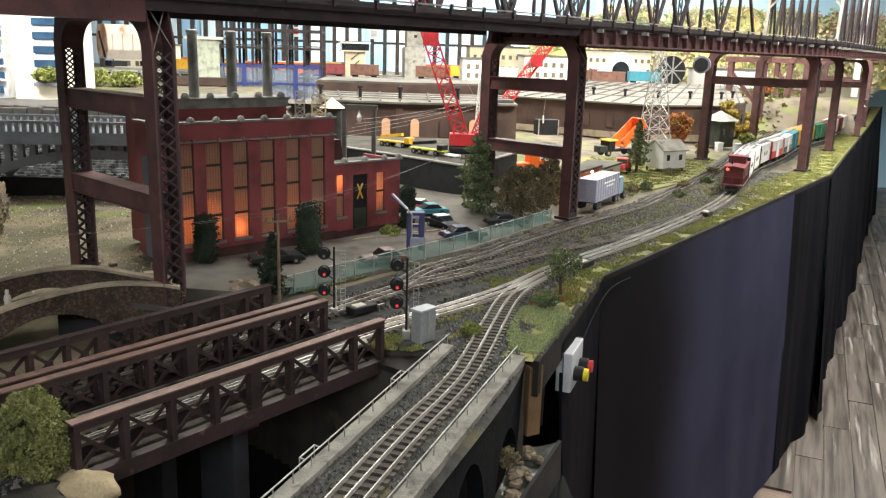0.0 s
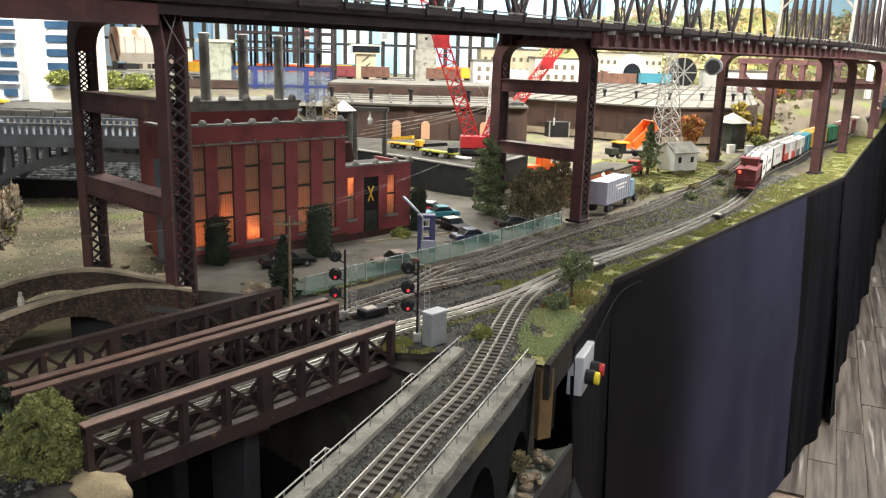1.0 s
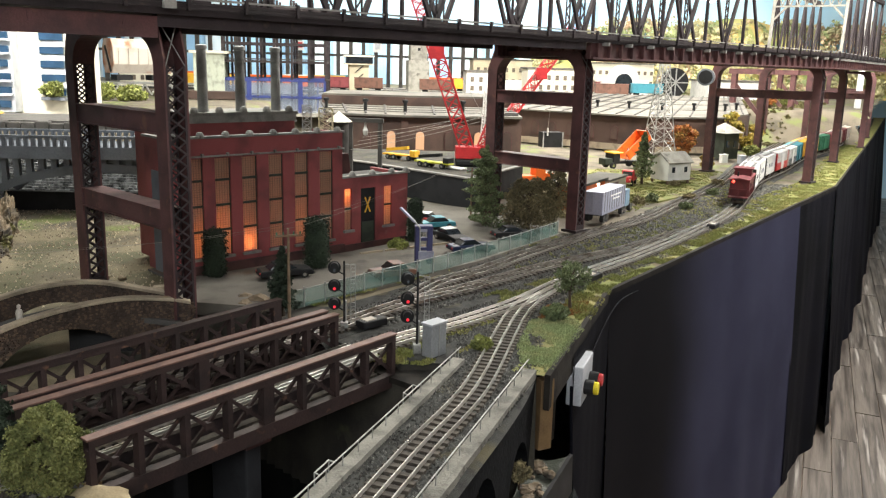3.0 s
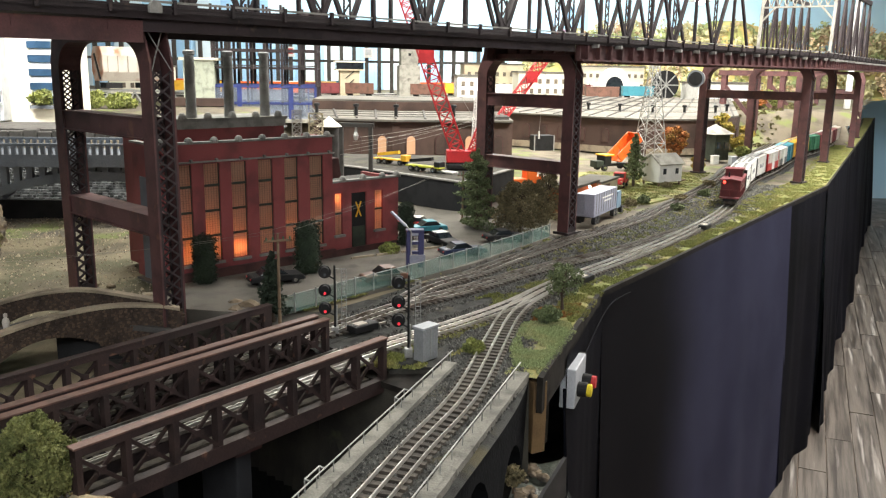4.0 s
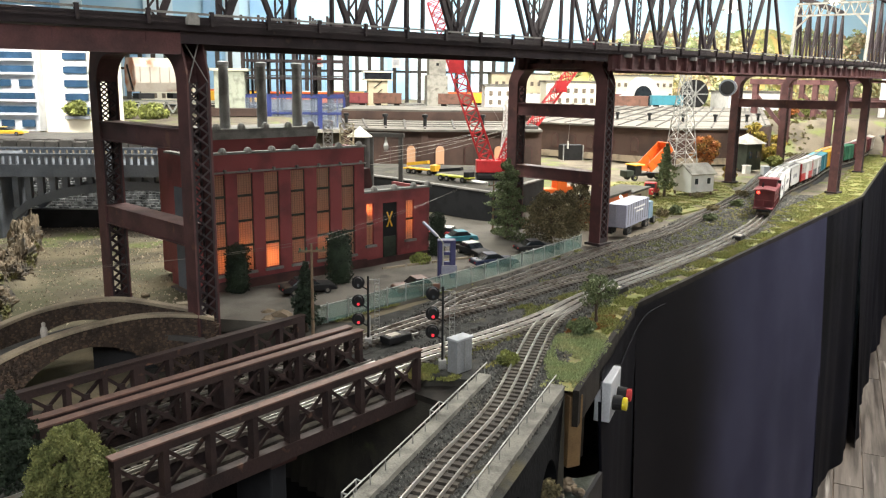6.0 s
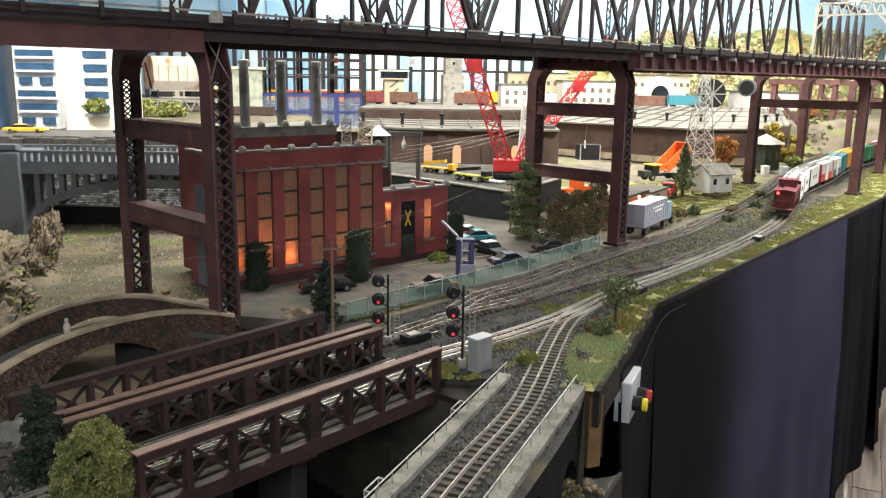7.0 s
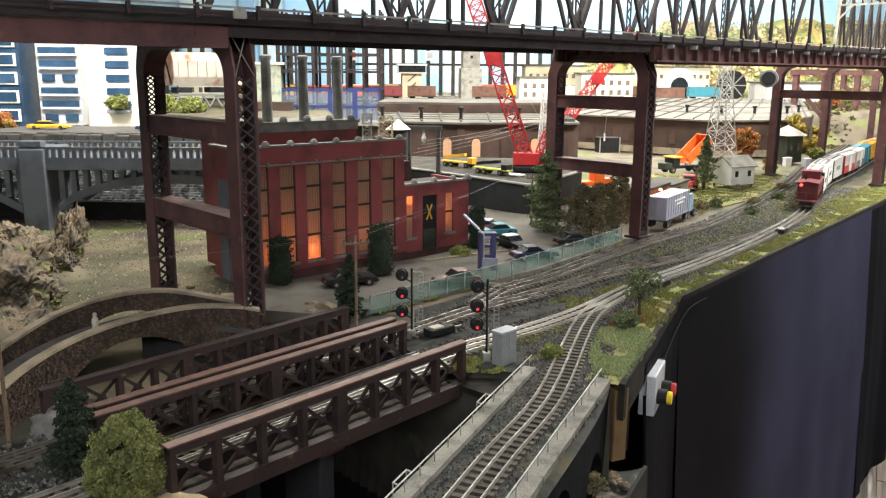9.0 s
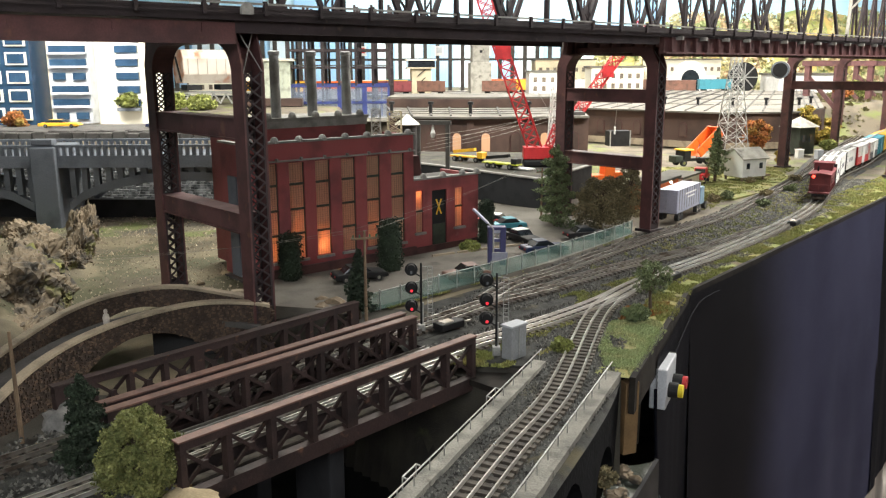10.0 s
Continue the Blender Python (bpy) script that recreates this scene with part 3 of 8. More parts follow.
# ---- tracks ----
def curve_pts(ctrl, step):
    """Points at even steps along a smooth line through ctrl, with their headings."""
    P = [Vector(p).to_3d() for p in ctrl]
    P = [2 * P[0] - P[1]] + P + [2 * P[-1] - P[-2]]
    dense = []
    for i in range(1, len(P) - 2):
        for k in range(24):
            t = k / 24
            a, b2, c, d = P[i - 1], P[i], P[i + 1], P[i + 2]
            dense.append(0.5 * ((2 * b2) + (c - a) * t + (2 * a - 5 * b2 + 4 * c - d) * t * t + (3 * b2 - a - 3 * c + d) * t ** 3))
    dense.append(P[-2])
    out, need = [], 0.0
    for p, q in zip(dense, dense[1:]):
        ln = (q - p).length
        while need <= ln and ln > 0:
            h = (q - p) / ln
            out.append((p + h * need, h))
            need += step
        need -= ln
    return out


GAUGE = 0.0318
tie_mesh = B().box(0, 0, 0, 0.0072, 0.0455, 0.004).mesh("tie")
tie_mesh.materials.append(TIE)


def strip(ctrl, half, z0, z1, step=0.02):
    b = B()
    pts = curve_pts(ctrl, step)
    for p, h in pts:
        n = Vector((-h.y, h.x, 0))
        for w, z in ((-half - 0.012, z0), (-half, z1), (half, z1), (half + 0.012, z0)):
            q = p + n * w
            b.v.append((q.x, q.y, p.z + z))
    for i in range(len(pts) - 1):
        for k in range(3):
            a = i * 4 + k
            b.f.append((a, a + 4, a + 5, a + 1))
    return b


def rails(ctrl, offsets, material, parent, z=0.0):
    for off in offsets:
        b = B()
        pts = curve_pts(ctrl, 0.018)
        prof = ((-0.0012, -0.0042), (-0.0005, -0.0014), (-0.0008, 0.0), (0.0008, 0.0), (0.0005, -0.0014), (0.0012, -0.0042))
        m = len(prof)
        for p, h in pts:
            n = Vector((-h.y, h.x, 0))
            for w, dz in prof:
                q = p + n * (off + w)
                b.v.append((q.x, q.y, p.z + z + dz))
        for i in range(len(pts) - 1):
            for k in range(m):
                a, c = i * m + k, i * m + (k + 1) % m
                b.f.append((a, a + m, c + m, c))
        part("rail", b, material, parent)


def track(name, ctrl, label, material=RAIL, single_ties=False, bed=True, tie_step=0.0137, three=True, gap=False):
    tr = thing(name, 0, 0, 0, 0, label, "railway track", "", "structure")
    if bed:
        for run in (ctrl[:2], ctrl[2:]) if gap else (ctrl,):
            part("ballast_bed", strip(run, 0.036, -0.012, -0.0035), BALLAST, tr)
    rails(ctrl, (-GAUGE / 2, 0, GAUGE / 2) if three else (-GAUGE / 2, GAUGE / 2), material, tr, 0.0045)
    pts = curve_pts(ctrl, tie_step)
    if single_ties:
        for p, h in pts:
            ob = new("tie", tie_mesh)
            ob.matrix_basis = pose(p.x, p.y, p.z - 0.0017, 0, 0, math.degrees(math.atan2(h.y, h.x)) + rng.uniform(-2, 2))
            ob.parent = tr
    else:
        b = B()
        for p, h in pts:
            b.box(p.x, p.y, p.z - 0.0017, 0.0072, 0.047, 0.004, math.degrees(math.atan2(h.y, h.x)))
        tagged(part("ties", b, TIE, tr), kind="stuff")
    return tr


N_LINE = [(-0.2, 0.42), (-0.105, 0.66), (-0.057, 0.781), (-0.018, 0.876), (0.049, 1.03), (0.112, 1.248), (0.138, 1.335), (0.172, 1.42), (0.235, 1.525)]
A_LINE = [(-0.62, 0.565), (-0.382, 0.83), (-0.096, 1.162), (-0.015, 1.243), (0.06, 1.312), (0.15, 1.41), (0.235, 1.525), (0.31, 1.62), (0.46, 1.79), (0.69, 2.08), (0.93, 2.435), (1.23, 3.0), (1.52, 3.42), (1.85, 3.93), (2.3, 4.52), (3.4, 6.2), (4.35, 7.8)]
B_LINE = [(-0.70, 0.62), (-0.475, 0.885), (-0.185, 1.225), (-0.1, 1.325), (-0.02, 1.42), (0.08, 1.51), (0.2, 1.635), (0.31, 1.735), (0.46, 1.86), (0.69, 2.105)]
C_LINE = [(-0.03, 1.435), (0.02, 1.535), (0.11, 1.635), (0.225, 1.79), (0.395, 2.0), (0.59, 2.22), (0.74, 2.44), (1.16, 3.11), (1.5, 3.75), (2.1, 4.75), (3.0, 6.4)]
D_LINE = [(1.15, 2.85), (1.3, 3.2), (1.5, 3.72)]
track("spur_track", N_LINE, "three-rail track on wooden ties curving onto the viaduct", RAIL, True, bed=False)
track("main_track", A_LINE, "three-rail main track on grey ballast", gap=True)
track("second_track", B_LINE, "three-rail track joining the main line by a turnout", RAILDARK, gap=True)
track("branch_track", C_LINE, "three-rail branch track running past the shed", RAILDARK)
track("crossover_track", D_LINE, "three-rail crossover between two lines", RAIL)
# ballast under the spur, wide apron between the lines
solo("ballast_spur", strip([(-0.2, 0.42), (-0.105, 0.66), (-0.057, 0.781), (0.049, 1.03), (0.112, 1.248), (0.172, 1.42), (0.235, 1.525)], 0.052, -0.01, -0.0035), BALLAST, "grey ballast under the spur", "ballast", "structure")
APRON = [(-0.06, 1.14), (0.09, 1.12), (0.2, 1.4), (0.33, 1.56), (0.72, 2.05), (1.0, 2.45), (0.82, 2.5), (0.5, 2.16), (0.2, 1.8), (-0.15, 1.4), (-0.22, 1.3)]
solo("ballast_apron", B().prism(APRON, -0.03, -0.0045), BALLAST, "grey-brown ballast between the tracks", "ballast", "structure")


def in_strip(ctrl, half, count, seed):
    r = random.Random(seed)
    pts = curve_pts(ctrl, 0.004)
    out = []
    for _ in range(count):
        p, h = r.choice(pts)
        w = r.uniform(-half, half)
        out.append((p.x - h.y * w, p.y + h.x * w))
    return out


def pebbles(spots, size, z, seed):
    r = random.Random(seed)
    b = B()
    for x, y in spots:
        s = size * r.uniform(0.5, 1.25)
        a = r.uniform(0, 6.3)
        zz = z + r.uniform(-0.0006, 0.0008)
        vs = [(x + s * math.cos(a + k * 2.1) * r.uniform(0.7, 1.1), y + s * math.sin(a + k * 2.1) * r.uniform(0.7, 1.1), zz) for k in range(3)]
        vs.append((x + r.uniform(-0.3, 0.3) * s, y + r.uniform(-0.3, 0.3) * s, zz + s * r.uniform(0.6, 1.1)))
        b.add(vs, [(0, 1, 3), (1, 2, 3), (2, 0, 3)])
    return b


def between(poly, count, seed):
    r = random.Random(seed)
    out = []
    while len(out) < count:
        x, y = r.uniform(0.0, 1.6), r.uniform(1.4, 3.6)
        if inside(x, y, poly):
            out.append((x, y))
    return out


STRIPS = [(0.1, 1.56), (0.31, 1.69), (0.69, 2.12), (0.95, 2.5), (1.25, 3.05), (1.5, 3.5), (1.45, 3.55), (1.12, 3.0), (0.74, 2.4), (0.395, 1.96), (0.225, 1.75)]
stones = between(STRIPS, 9000, 11) + between([(0.36, 1.58), (0.7, 2.0), (1.0, 2.4), (1.4, 3.0), (1.3, 3.02), (0.97, 2.44), (0.66, 2.03), (0.32, 1.62)], 5000, 12) + in_strip(N_LINE[:7], 0.056, 9000, 1) + in_strip(N_LINE[4:], 0.06, 4200, 2) + in_strip(A_LINE[2:9], 0.05, 9000, 3) + in_strip(B_LINE[3:9], 0.05, 5000, 5) + in_strip(A_LINE[8:12], 0.05, 4000, 6) + in_strip(C_LINE[:7], 0.045, 4000, 7) + in_strip(A_LINE[:2], 0.055, 1400, 21) + in_strip(B_LINE[:2], 0.06, 1400, 22)
solo("ballast_stones", pebbles(stones, 0.0034, -0.0045, 8), STONEBIT, "loose grey ballast stones", "ballast", "stuff")

# scree on the quarry floor
def in_poly(poly, count, seed):
    r = random.Random(seed)
    xs, ys = [p[0] for p in poly], [p[1] for p in poly]
    out = []
    while len(out) < count:
        x, y = r.uniform(min(xs), max(xs)), r.uniform(min(ys), max(ys))
        if inside(x, y, poly):
            out.append((x, y))
    return out


def tufts(spots, size, seed, z=-0.003, clump=0.5, blades=4):
    r = random.Random(seed)
    b = B()
    for x, y in spots:
        if noise.noise(Vector((x * 22, y * 22, seed))) < clump - 0.5 + r.uniform(-0.15, 0.15):
            continue
        for _ in range(blades):
            a, s = r.uniform(0, 6.3), size * r.uniform(0.5, 1.3)
            px, py = x + r.uniform(-s, s), y + r.uniform(-s, s)
            w, ln = s * 0.35, s * r.uniform(0.2, 0.9)
            b.add([(px - w * math.cos(a), py - w * math.sin(a), z), (px + w * math.cos(a), py + w * math.sin(a), z),
                   (px + ln * math.sin(a), py - ln * math.cos(a), z + s * r.uniform(0.6, 1.3))], [(0, 1, 2)])
    return b


def band(a, c, w0, w1):
    d = Vector((c[0] - a[0], c[1] - a[1])).normalized()
    n = Vector((-d.y, d.x))
    return [(a[0] + n.x * w0, a[1] + n.y * w0), (c[0] + n.x * w0, c[1] + n.y * w0), (c[0] + n.x * w1, c[1] + n.y * w1), (a[0] + n.x * w1, a[1] + n.y * w1)]


green = in_poly(band((0.34, 1.52), (1.524, 2.988), 0.006, 0.05), 5200, 1) + in_poly(band((0.95, 2.28), (1.524, 2.988), 0.02, 0.13), 4200, 2) + in_poly(band((1.524, 2.988), (2.6, 4.72), 0.01, 0.13), 5200, 3)
green += in_poly([(0.6, 2.35), (1.0, 3.0), (1.25, 3.35), (1.0, 3.4), (0.75, 2.9), (0.5, 2.4)], 3000, 4) + in_poly([(0.12, 1.42), (0.3, 1.6), (0.28, 1.63), (0.1, 1.47)], 700, 5) + in_poly(STRIPS, 1500, 16) + in_poly([(0.24, 1.33), (0.272, 1.36), (0.335, 1.51), (0.36, 1.56), (0.32, 1.57), (0.24, 1.44)], 1500, 17) + in_poly([(0.6, 2.55), (0.9, 2.72), (1.08, 3.0), (1.12, 3.3), (0.72, 3.35), (0.58, 3.0)], 3500, 18)
solo("grass_tufts", tufts(green, 0.0031, 3, clump=0.36, blades=11), GRASS, "yellow-green static grass tufts on the trackside", "grass", "stuff")
pale = in_poly([(0.155, 1.1), (0.232, 1.27), (0.262, 1.34), (0.165, 1.33), (0.125, 1.2), (0.12, 1.1)], 3600, 6)
solo("pale_grass", tufts(pale, 0.0027, 5, clump=0.25, blades=14), PALEGRASS, "pale mint green grass at the table corner", "grass", "stuff")
rust = in_poly([(0.175, 1.33), (0.26, 1.37), (0.28, 1.44), (0.2, 1.41)], 900, 7)
solo("rust_grass", tufts(rust, 0.0026, 6, clump=0.35, blades=9), RUSTGRASS, "rust orange scatter grass beside the small tree", "grass", "stuff")
weeds = in_strip([(-0.03, 1.2), (0.03, 1.26), (0.09, 1.33)], 0.02, 600, 8) + in_poly([(-0.09, 1.13), (-0.01, 1.12), (0.01, 1.15), (-0.05, 1.19)], 700, 9) + in_strip([(-0.2, 1.4), (-0.05, 1.56), (0.1, 1.73), (0.32, 2.0)], 0.012, 1500, 10) + in_strip([(0.03, 1.14), (0.08, 1.22)], 0.01, 300, 14)
solo("trackside_weeds", tufts(weeds, 0.0032, 9, clump=0.42, blades=9), GRASS, "low green weeds between tracks and fence", "grass", "stuff")
bushes = in_poly([(-1.1, 1.1), (-0.74, 1.2), (-0.8, 1.42), (-0.95, 1.72), (-1.15, 1.75)], 1100, 15)
b = B()
rr_ = random.Random(3)
for x, y in bushes:
    if noise.noise(Vector((x * 8, y * 8, 2))) > 0.05:
        zz = height(x, y)
        for _ in range(9):
            a, s = rr_.uniform(0, 6.3), rr_.uniform(0.002, 0.0045)
            px, py = x + rr_.uniform(-3, 3) * s, y + rr_.uniform(-3, 3) * s
            b.add([(px - s * 0.4, py, zz), (px + s * 0.4, py, zz), (px + s * math.cos(a), py + s * math.sin(a), zz + s)], [(0, 1, 2)])
solo("hillside_grass", b, GRASS, "yellow-green moss on the rocky slope", "grass", "stuff")

scree = in_poly([(-1.15, 1.1), (-0.62, 1.35), (-0.3, 1.4), (-0.42, 1.58), (-0.6, 1.9), (-0.7, 2.3), (-1.15, 2.3)], 6000, 31)
b = B()
rr_ = random.Random(9)
for x, y in scree:
    s_ = rr_.uniform(0.001, 0.0035) * (2.2 if rr_.random() < 0.04 else 1)
    a = rr_.uniform(0, 6.3)
    zz = height(x, y) - 0.0005
    b.add([(x + s_ * math.cos(a + k * 2.1), y + s_ * math.sin(a + k * 2.1), zz) for k in range(3)] + [(x, y, zz + s_ * 1.1)], [(0, 1, 3), (1, 2, 3), (2, 0, 3)])
solo("quarry_scree", b, island(mat("scree_stones", (0.26, 0.215, 0.155), 0.95, 0, (0.14, 0.12, 0.09), 20), 0.45, 2.0), "brown-grey scree on the quarry floor", "gravel", "stuff")

# ---- the tall steel viaduct ----
VO, VU, VN = Vector((-0.37, 1.28, 0)), Vector((0.72, 0.694, 0)).normalized(), Vector((-0.694, 0.72, 0)).normalized()
VANG = math.degrees(math.atan2(VU.y, VU.x))


def tower(name, x, y, rz, top, label, span=0.27, beams=(0.3, 0.16), base=0.0, head=0.056):
    """A bent of two laced legs under a rounded portal; local x runs along the bridge, y across it."""
    tw = thing(name, x, y, base, rz, label, "bridge tower", "viaduct towers")
    ls, lw, th = 0.033, 0.03, 0.003
    cham, rx, rz_ = 0.018, 0.05, 0.044
    flat = Matrix(((0, 0, 1, 0), (1, 0, 0, 0), (0, 1, 0, 0), (0, 0, 0, 1)))
    zl = top - head
    for w in (0.0, span):
        leg = part("leg", B().box(-ls / 2, w, zl / 2, th, lw, zl).box(ls / 2, w, zl / 2, th, lw, zl), STEEL, tw)
        for sgn in (-1, 1):
            yy = w + sgn * (lw / 2 - 0.001)
            b = B()
            for e in (-1, 1):
                b.box(e * (ls / 2 - 0.0032), yy, zl / 2, 0.0034, 0.0018, zl)
            n = int((zl - 0.012) / 0.0172)
            for i in range(n):
                z = 0.01 + i * (zl - 0.012) / n
                for d in (-1, 1):
                    b.beam((-d * ls * 0.44, yy + d * 0.0004, z), (d * ls * 0.44, yy + d * 0.0004, z + (zl - 0.012) / n * 1.25), 0.0012, 0.0026)
            b.box(0, yy, 0.008, ls * 0.9, 0.002, 0.016)
            part("lacing", b, DARKSTEEL, leg)
        part("base_plate", B().box(0, w, 0.002, ls + 0.018, lw + 0.014, 0.006), DARKSTEEL, tw)
        out = -1 if w == 0.0 else 1
        y0, y1 = w + out * lw / 2, w + out * (lw / 2 - cham)
        b = B()
        for d in (-1, 1):
            b.beam((-d * ls * 0.46, y0, zl + 0.002), (d * ls * 0.46, y1, top - 0.004), 0.0014, 0.0014)
        part("corner_brace", b, COPING, tw, "pale crossed corner brace")
    inner0, inner1 = lw / 2, span - lw / 2
    arch = [(inner0 + rx - rx * math.cos(a), zl + rz_ * math.sin(a)) for a in [i * math.pi / 16 for i in range(9)]]
    arch2 = [(inner1 - rx + rx * math.cos(a), zl + rz_ * math.sin(a)) for a in [i * math.pi / 16 for i in range(8, -1, -1)]]
    outline = [(-lw / 2, zl)] + arch + arch2 + [(span + lw / 2, zl), (span + lw / 2, zl + 0.012), (span + lw / 2 - cham, top), (-lw / 2 + cham, top), (-lw / 2, zl + 0.012)]
    for e in (-1, 1):
        part("portal_plate", B().slab(outline, e * ls / 2 - th / 2, e * ls / 2 + th / 2, flat), STEEL, tw)
    soffit = B()
    line = arch + arch2
    for ya, za in line:
        soffit.v += [(-ls / 2, ya, za), (ls / 2, ya, za), (ls / 2, ya, za + 0.003), (-ls / 2, ya, za + 0.003)]
    for k in range(len(line) - 1):
        for j in range(4):
            a, c = k * 4 + j, k * 4 + (j + 1) % 4
            soffit.f.append((a, a + 4, c + 4, c))
    part("soffit", soffit, STEEL, tw)
    part("cap_beam", B().box(0, span / 2, top - 0.002, ls + 0.006, span - lw, 0.004), STEEL, tw)
    for z in beams:
        b = B().box(0, span / 2, z, ls - 0.004, span - lw, 0.027).box(0, span / 2, z + 0.0145, ls + 0.004, span - lw - 0.001, 0.002).box(0, span / 2, z - 0.0145, ls + 0.004, span - lw - 0.001, 0.002)
        part("cross_strut", b, STEEL, tw)
    return tw


t1 = tower("viaduct_tower", VO.x - 0.007, VO.y, VANG, 0.449, "rust-brown laced steel bridge tower beside the brick plant", span=0.3, head=0.07)
tower("viaduct_tower", 0.377, 2.055, VANG, 0.431, "rust-brown laced steel bridge tower beside the trees", beams=(0.318, 0.16))
tower("viaduct_tower", 1.452, 3.06, VANG, 0.428, "rust-brown laced steel bridge tower with a round tank beside the shed", span=0.4, beams=(0.315,))
tower("viaduct_tower", 1.93, 3.80, VANG + 6, 0.428, "rust-brown laced steel bridge tower near the curtain", span=0.35, beams=(0.3,))
for k, (x, y) in enumerate(((2.5, 4.6), (2.95, 5.35), (3.4, 6.15))):
    tower("viaduct_tower", x, y, VANG + 14, 0.415, "far rust-red laced steel bridge tower", span=0.3, beams=(0.28,))

# round tank fixed on the third tower
tk = thing("round_tank", 1.135, 3.335, 0.372, VANG, "grey weathered round tank drum on the tower leg", "tank")
part("drum", B().tube((-0.05, -0.02, 0), (0.03, 0.01, 0), 0.03, 20), GALV, tk)
part("rim", B().tube((-0.056, -0.022, 0), (-0.05, -0.02, 0), 0.033, 20), BLUEGREY, tk)
# flat black disc: the drum's dark inside is put into its colour
part("open_end", B().tube((-0.0585, -0.023, 0), (-0.0562, -0.0221, 0), 0.026, 20), BLACK, tk, "black disc standing for the dark of the hollow end")

# axis of the deck: straight, then bending away
viaduct = thing("viaduct", VO.x, VO.y, 0, VANG, "dark steel viaduct with trusses and a railed deck", "bridge")


def along(s):
    """A point on the deck's front line; past 2.6 m the deck bends to the left."""
    if s < 2.6:
        return s, 0.0
    k = s - 2.6
    return 2.6 + k * math.cos(radians(9)), k * math.sin(radians(9))


def vbox(b, s0, s1, w0, w1, z0, z1):
    if s0 < 2.6:
        b.box((s0 + s1) / 2, (w0 + w1) / 2, (z0 + z1) / 2, s1 - s0, w1 - w0, z1 - z0)
    else:
        ax, ay = along((s0 + s1) / 2)
        ox, oy = -math.sin(radians(9)), math.cos(radians(9))
        w = (w0 + w1) / 2
        b.box(ax + ox * w, ay + oy * w, (z0 + z1) / 2, s1 - s0, w1 - w0, z1 - z0, 9)
    return b


# plate girders, front and back
for w in (-0.012, 0.262):
    gb = B()
    vbox(gb, -1.3, -0.03, w, w + 0.012, 0.419 if w < 0 else 0.432, 0.448)
    s = -1.28
    while s < -0.04:
        vbox(gb, s, s + 0.004, w - 0.0015, w, 0.434, 0.446)
        s += 0.12
    part("plate_girder", gb, STEEL, viaduct)
    vb = B()
    vbox(vb, -0.03, 1.0, w, w + 0.014, 0.434, 0.452)
    part("deck_beam", vb, DARKSTEEL, viaduct)
    gb = B()
    for s0, s1 in ((1.02, 2.6), (2.6, 4.6)):
        vbox(gb, s0, s1, w, w + 0.012, 0.418, 0.45)
        vbox(gb, s0, s1, w - 0.008, w + 0.012, 0.414, 0.418)
    s = 1.04
    while s < 4.6:
        vbox(gb, s, s + 0.005, w - 0.008, w, 0.418, 0.45)
        s += 0.05
    part("plate_girder", gb, STEEL, viaduct)
db = B()
for s0, s1 in ((-1.3, 2.6), (2.6, 4.6)):
    vbox(db, s0, s1, -0.02, 0.29, 0.4505, 0.4575)
part("deck", db, DARKSTEEL, viaduct)
s = 1.06
while s < 4.5:
    part("bracket", vbox(B(), s, s + 0.007, -0.033, -0.016, 0.444, 0.452), COPING, viaduct, "pale bracket end")
    s += 0.1
# walkway railing
# dark strip added behind the rails, standing for the track beyond
vbox_infill = B()
for s0, s1 in ((-1.3, 2.6), (2.6, 4.6)):
    vbox(vbox_infill, s0, s1, -0.014, -0.006, 0.4575, 0.468)
part("track_kerb", vbox_infill, DARKSTEEL, viaduct)
for zz in (0.4615, 0.4672, 0.473):
    rb = B()
    for s0, s1 in ((-1.3, 2.6), (2.6, 4.6)):
        vbox(rb, s0, s1, -0.0262, -0.0232, zz - 0.0014, zz + 0.0014)
    part("handrail", rb, COPING if zz > 0.47 else DARKSTEEL, viaduct)
s = -1.28
while s < 4.5:
    part("railing_post", vbox(B(), s, s + 0.005, -0.029, -0.0235, 0.457, 0.4765), DARKSTEEL, viaduct)
    s += 0.092
part("end_stone", B().slab([(-0.03, 0.458), (-0.012, 0.458), (-0.012, 0.468), (-0.018, 0.474), (-0.025, 0.474), (-0.03, 0.466)], -0.006, 0.0, Matrix(((1, 0, 0, 0), (0, 0, 1, -0.028), (0, 1, 0, 0), (0, 0, 0, 1)))), COPING, viaduct, "pale wedge block over the tower")
# the two truss walls over the deck
def laced(p, q, size):
    """A laced member: two bars with zigzag lacing."""
    b = B()
    p, q = Vector(p), Vector(q)
    n = max(2, int((q - p).length / 0.02))
    for i in range(n):
        a, c = p.lerp(q, i / n), p.lerp(q, (i + 1) / n)
        sgn = size if i % 2 else -size
        b.beam(a + Vector((sgn, 0, 0)), c + Vector((-sgn, 0, 0)), 0.0025, 0.003)
    for sgn in (-size, size):
        b.beam(p + Vector((sgn, 0, 0)), q + Vector((sgn, 0, 0)), 0.003, 0.003)
    return b


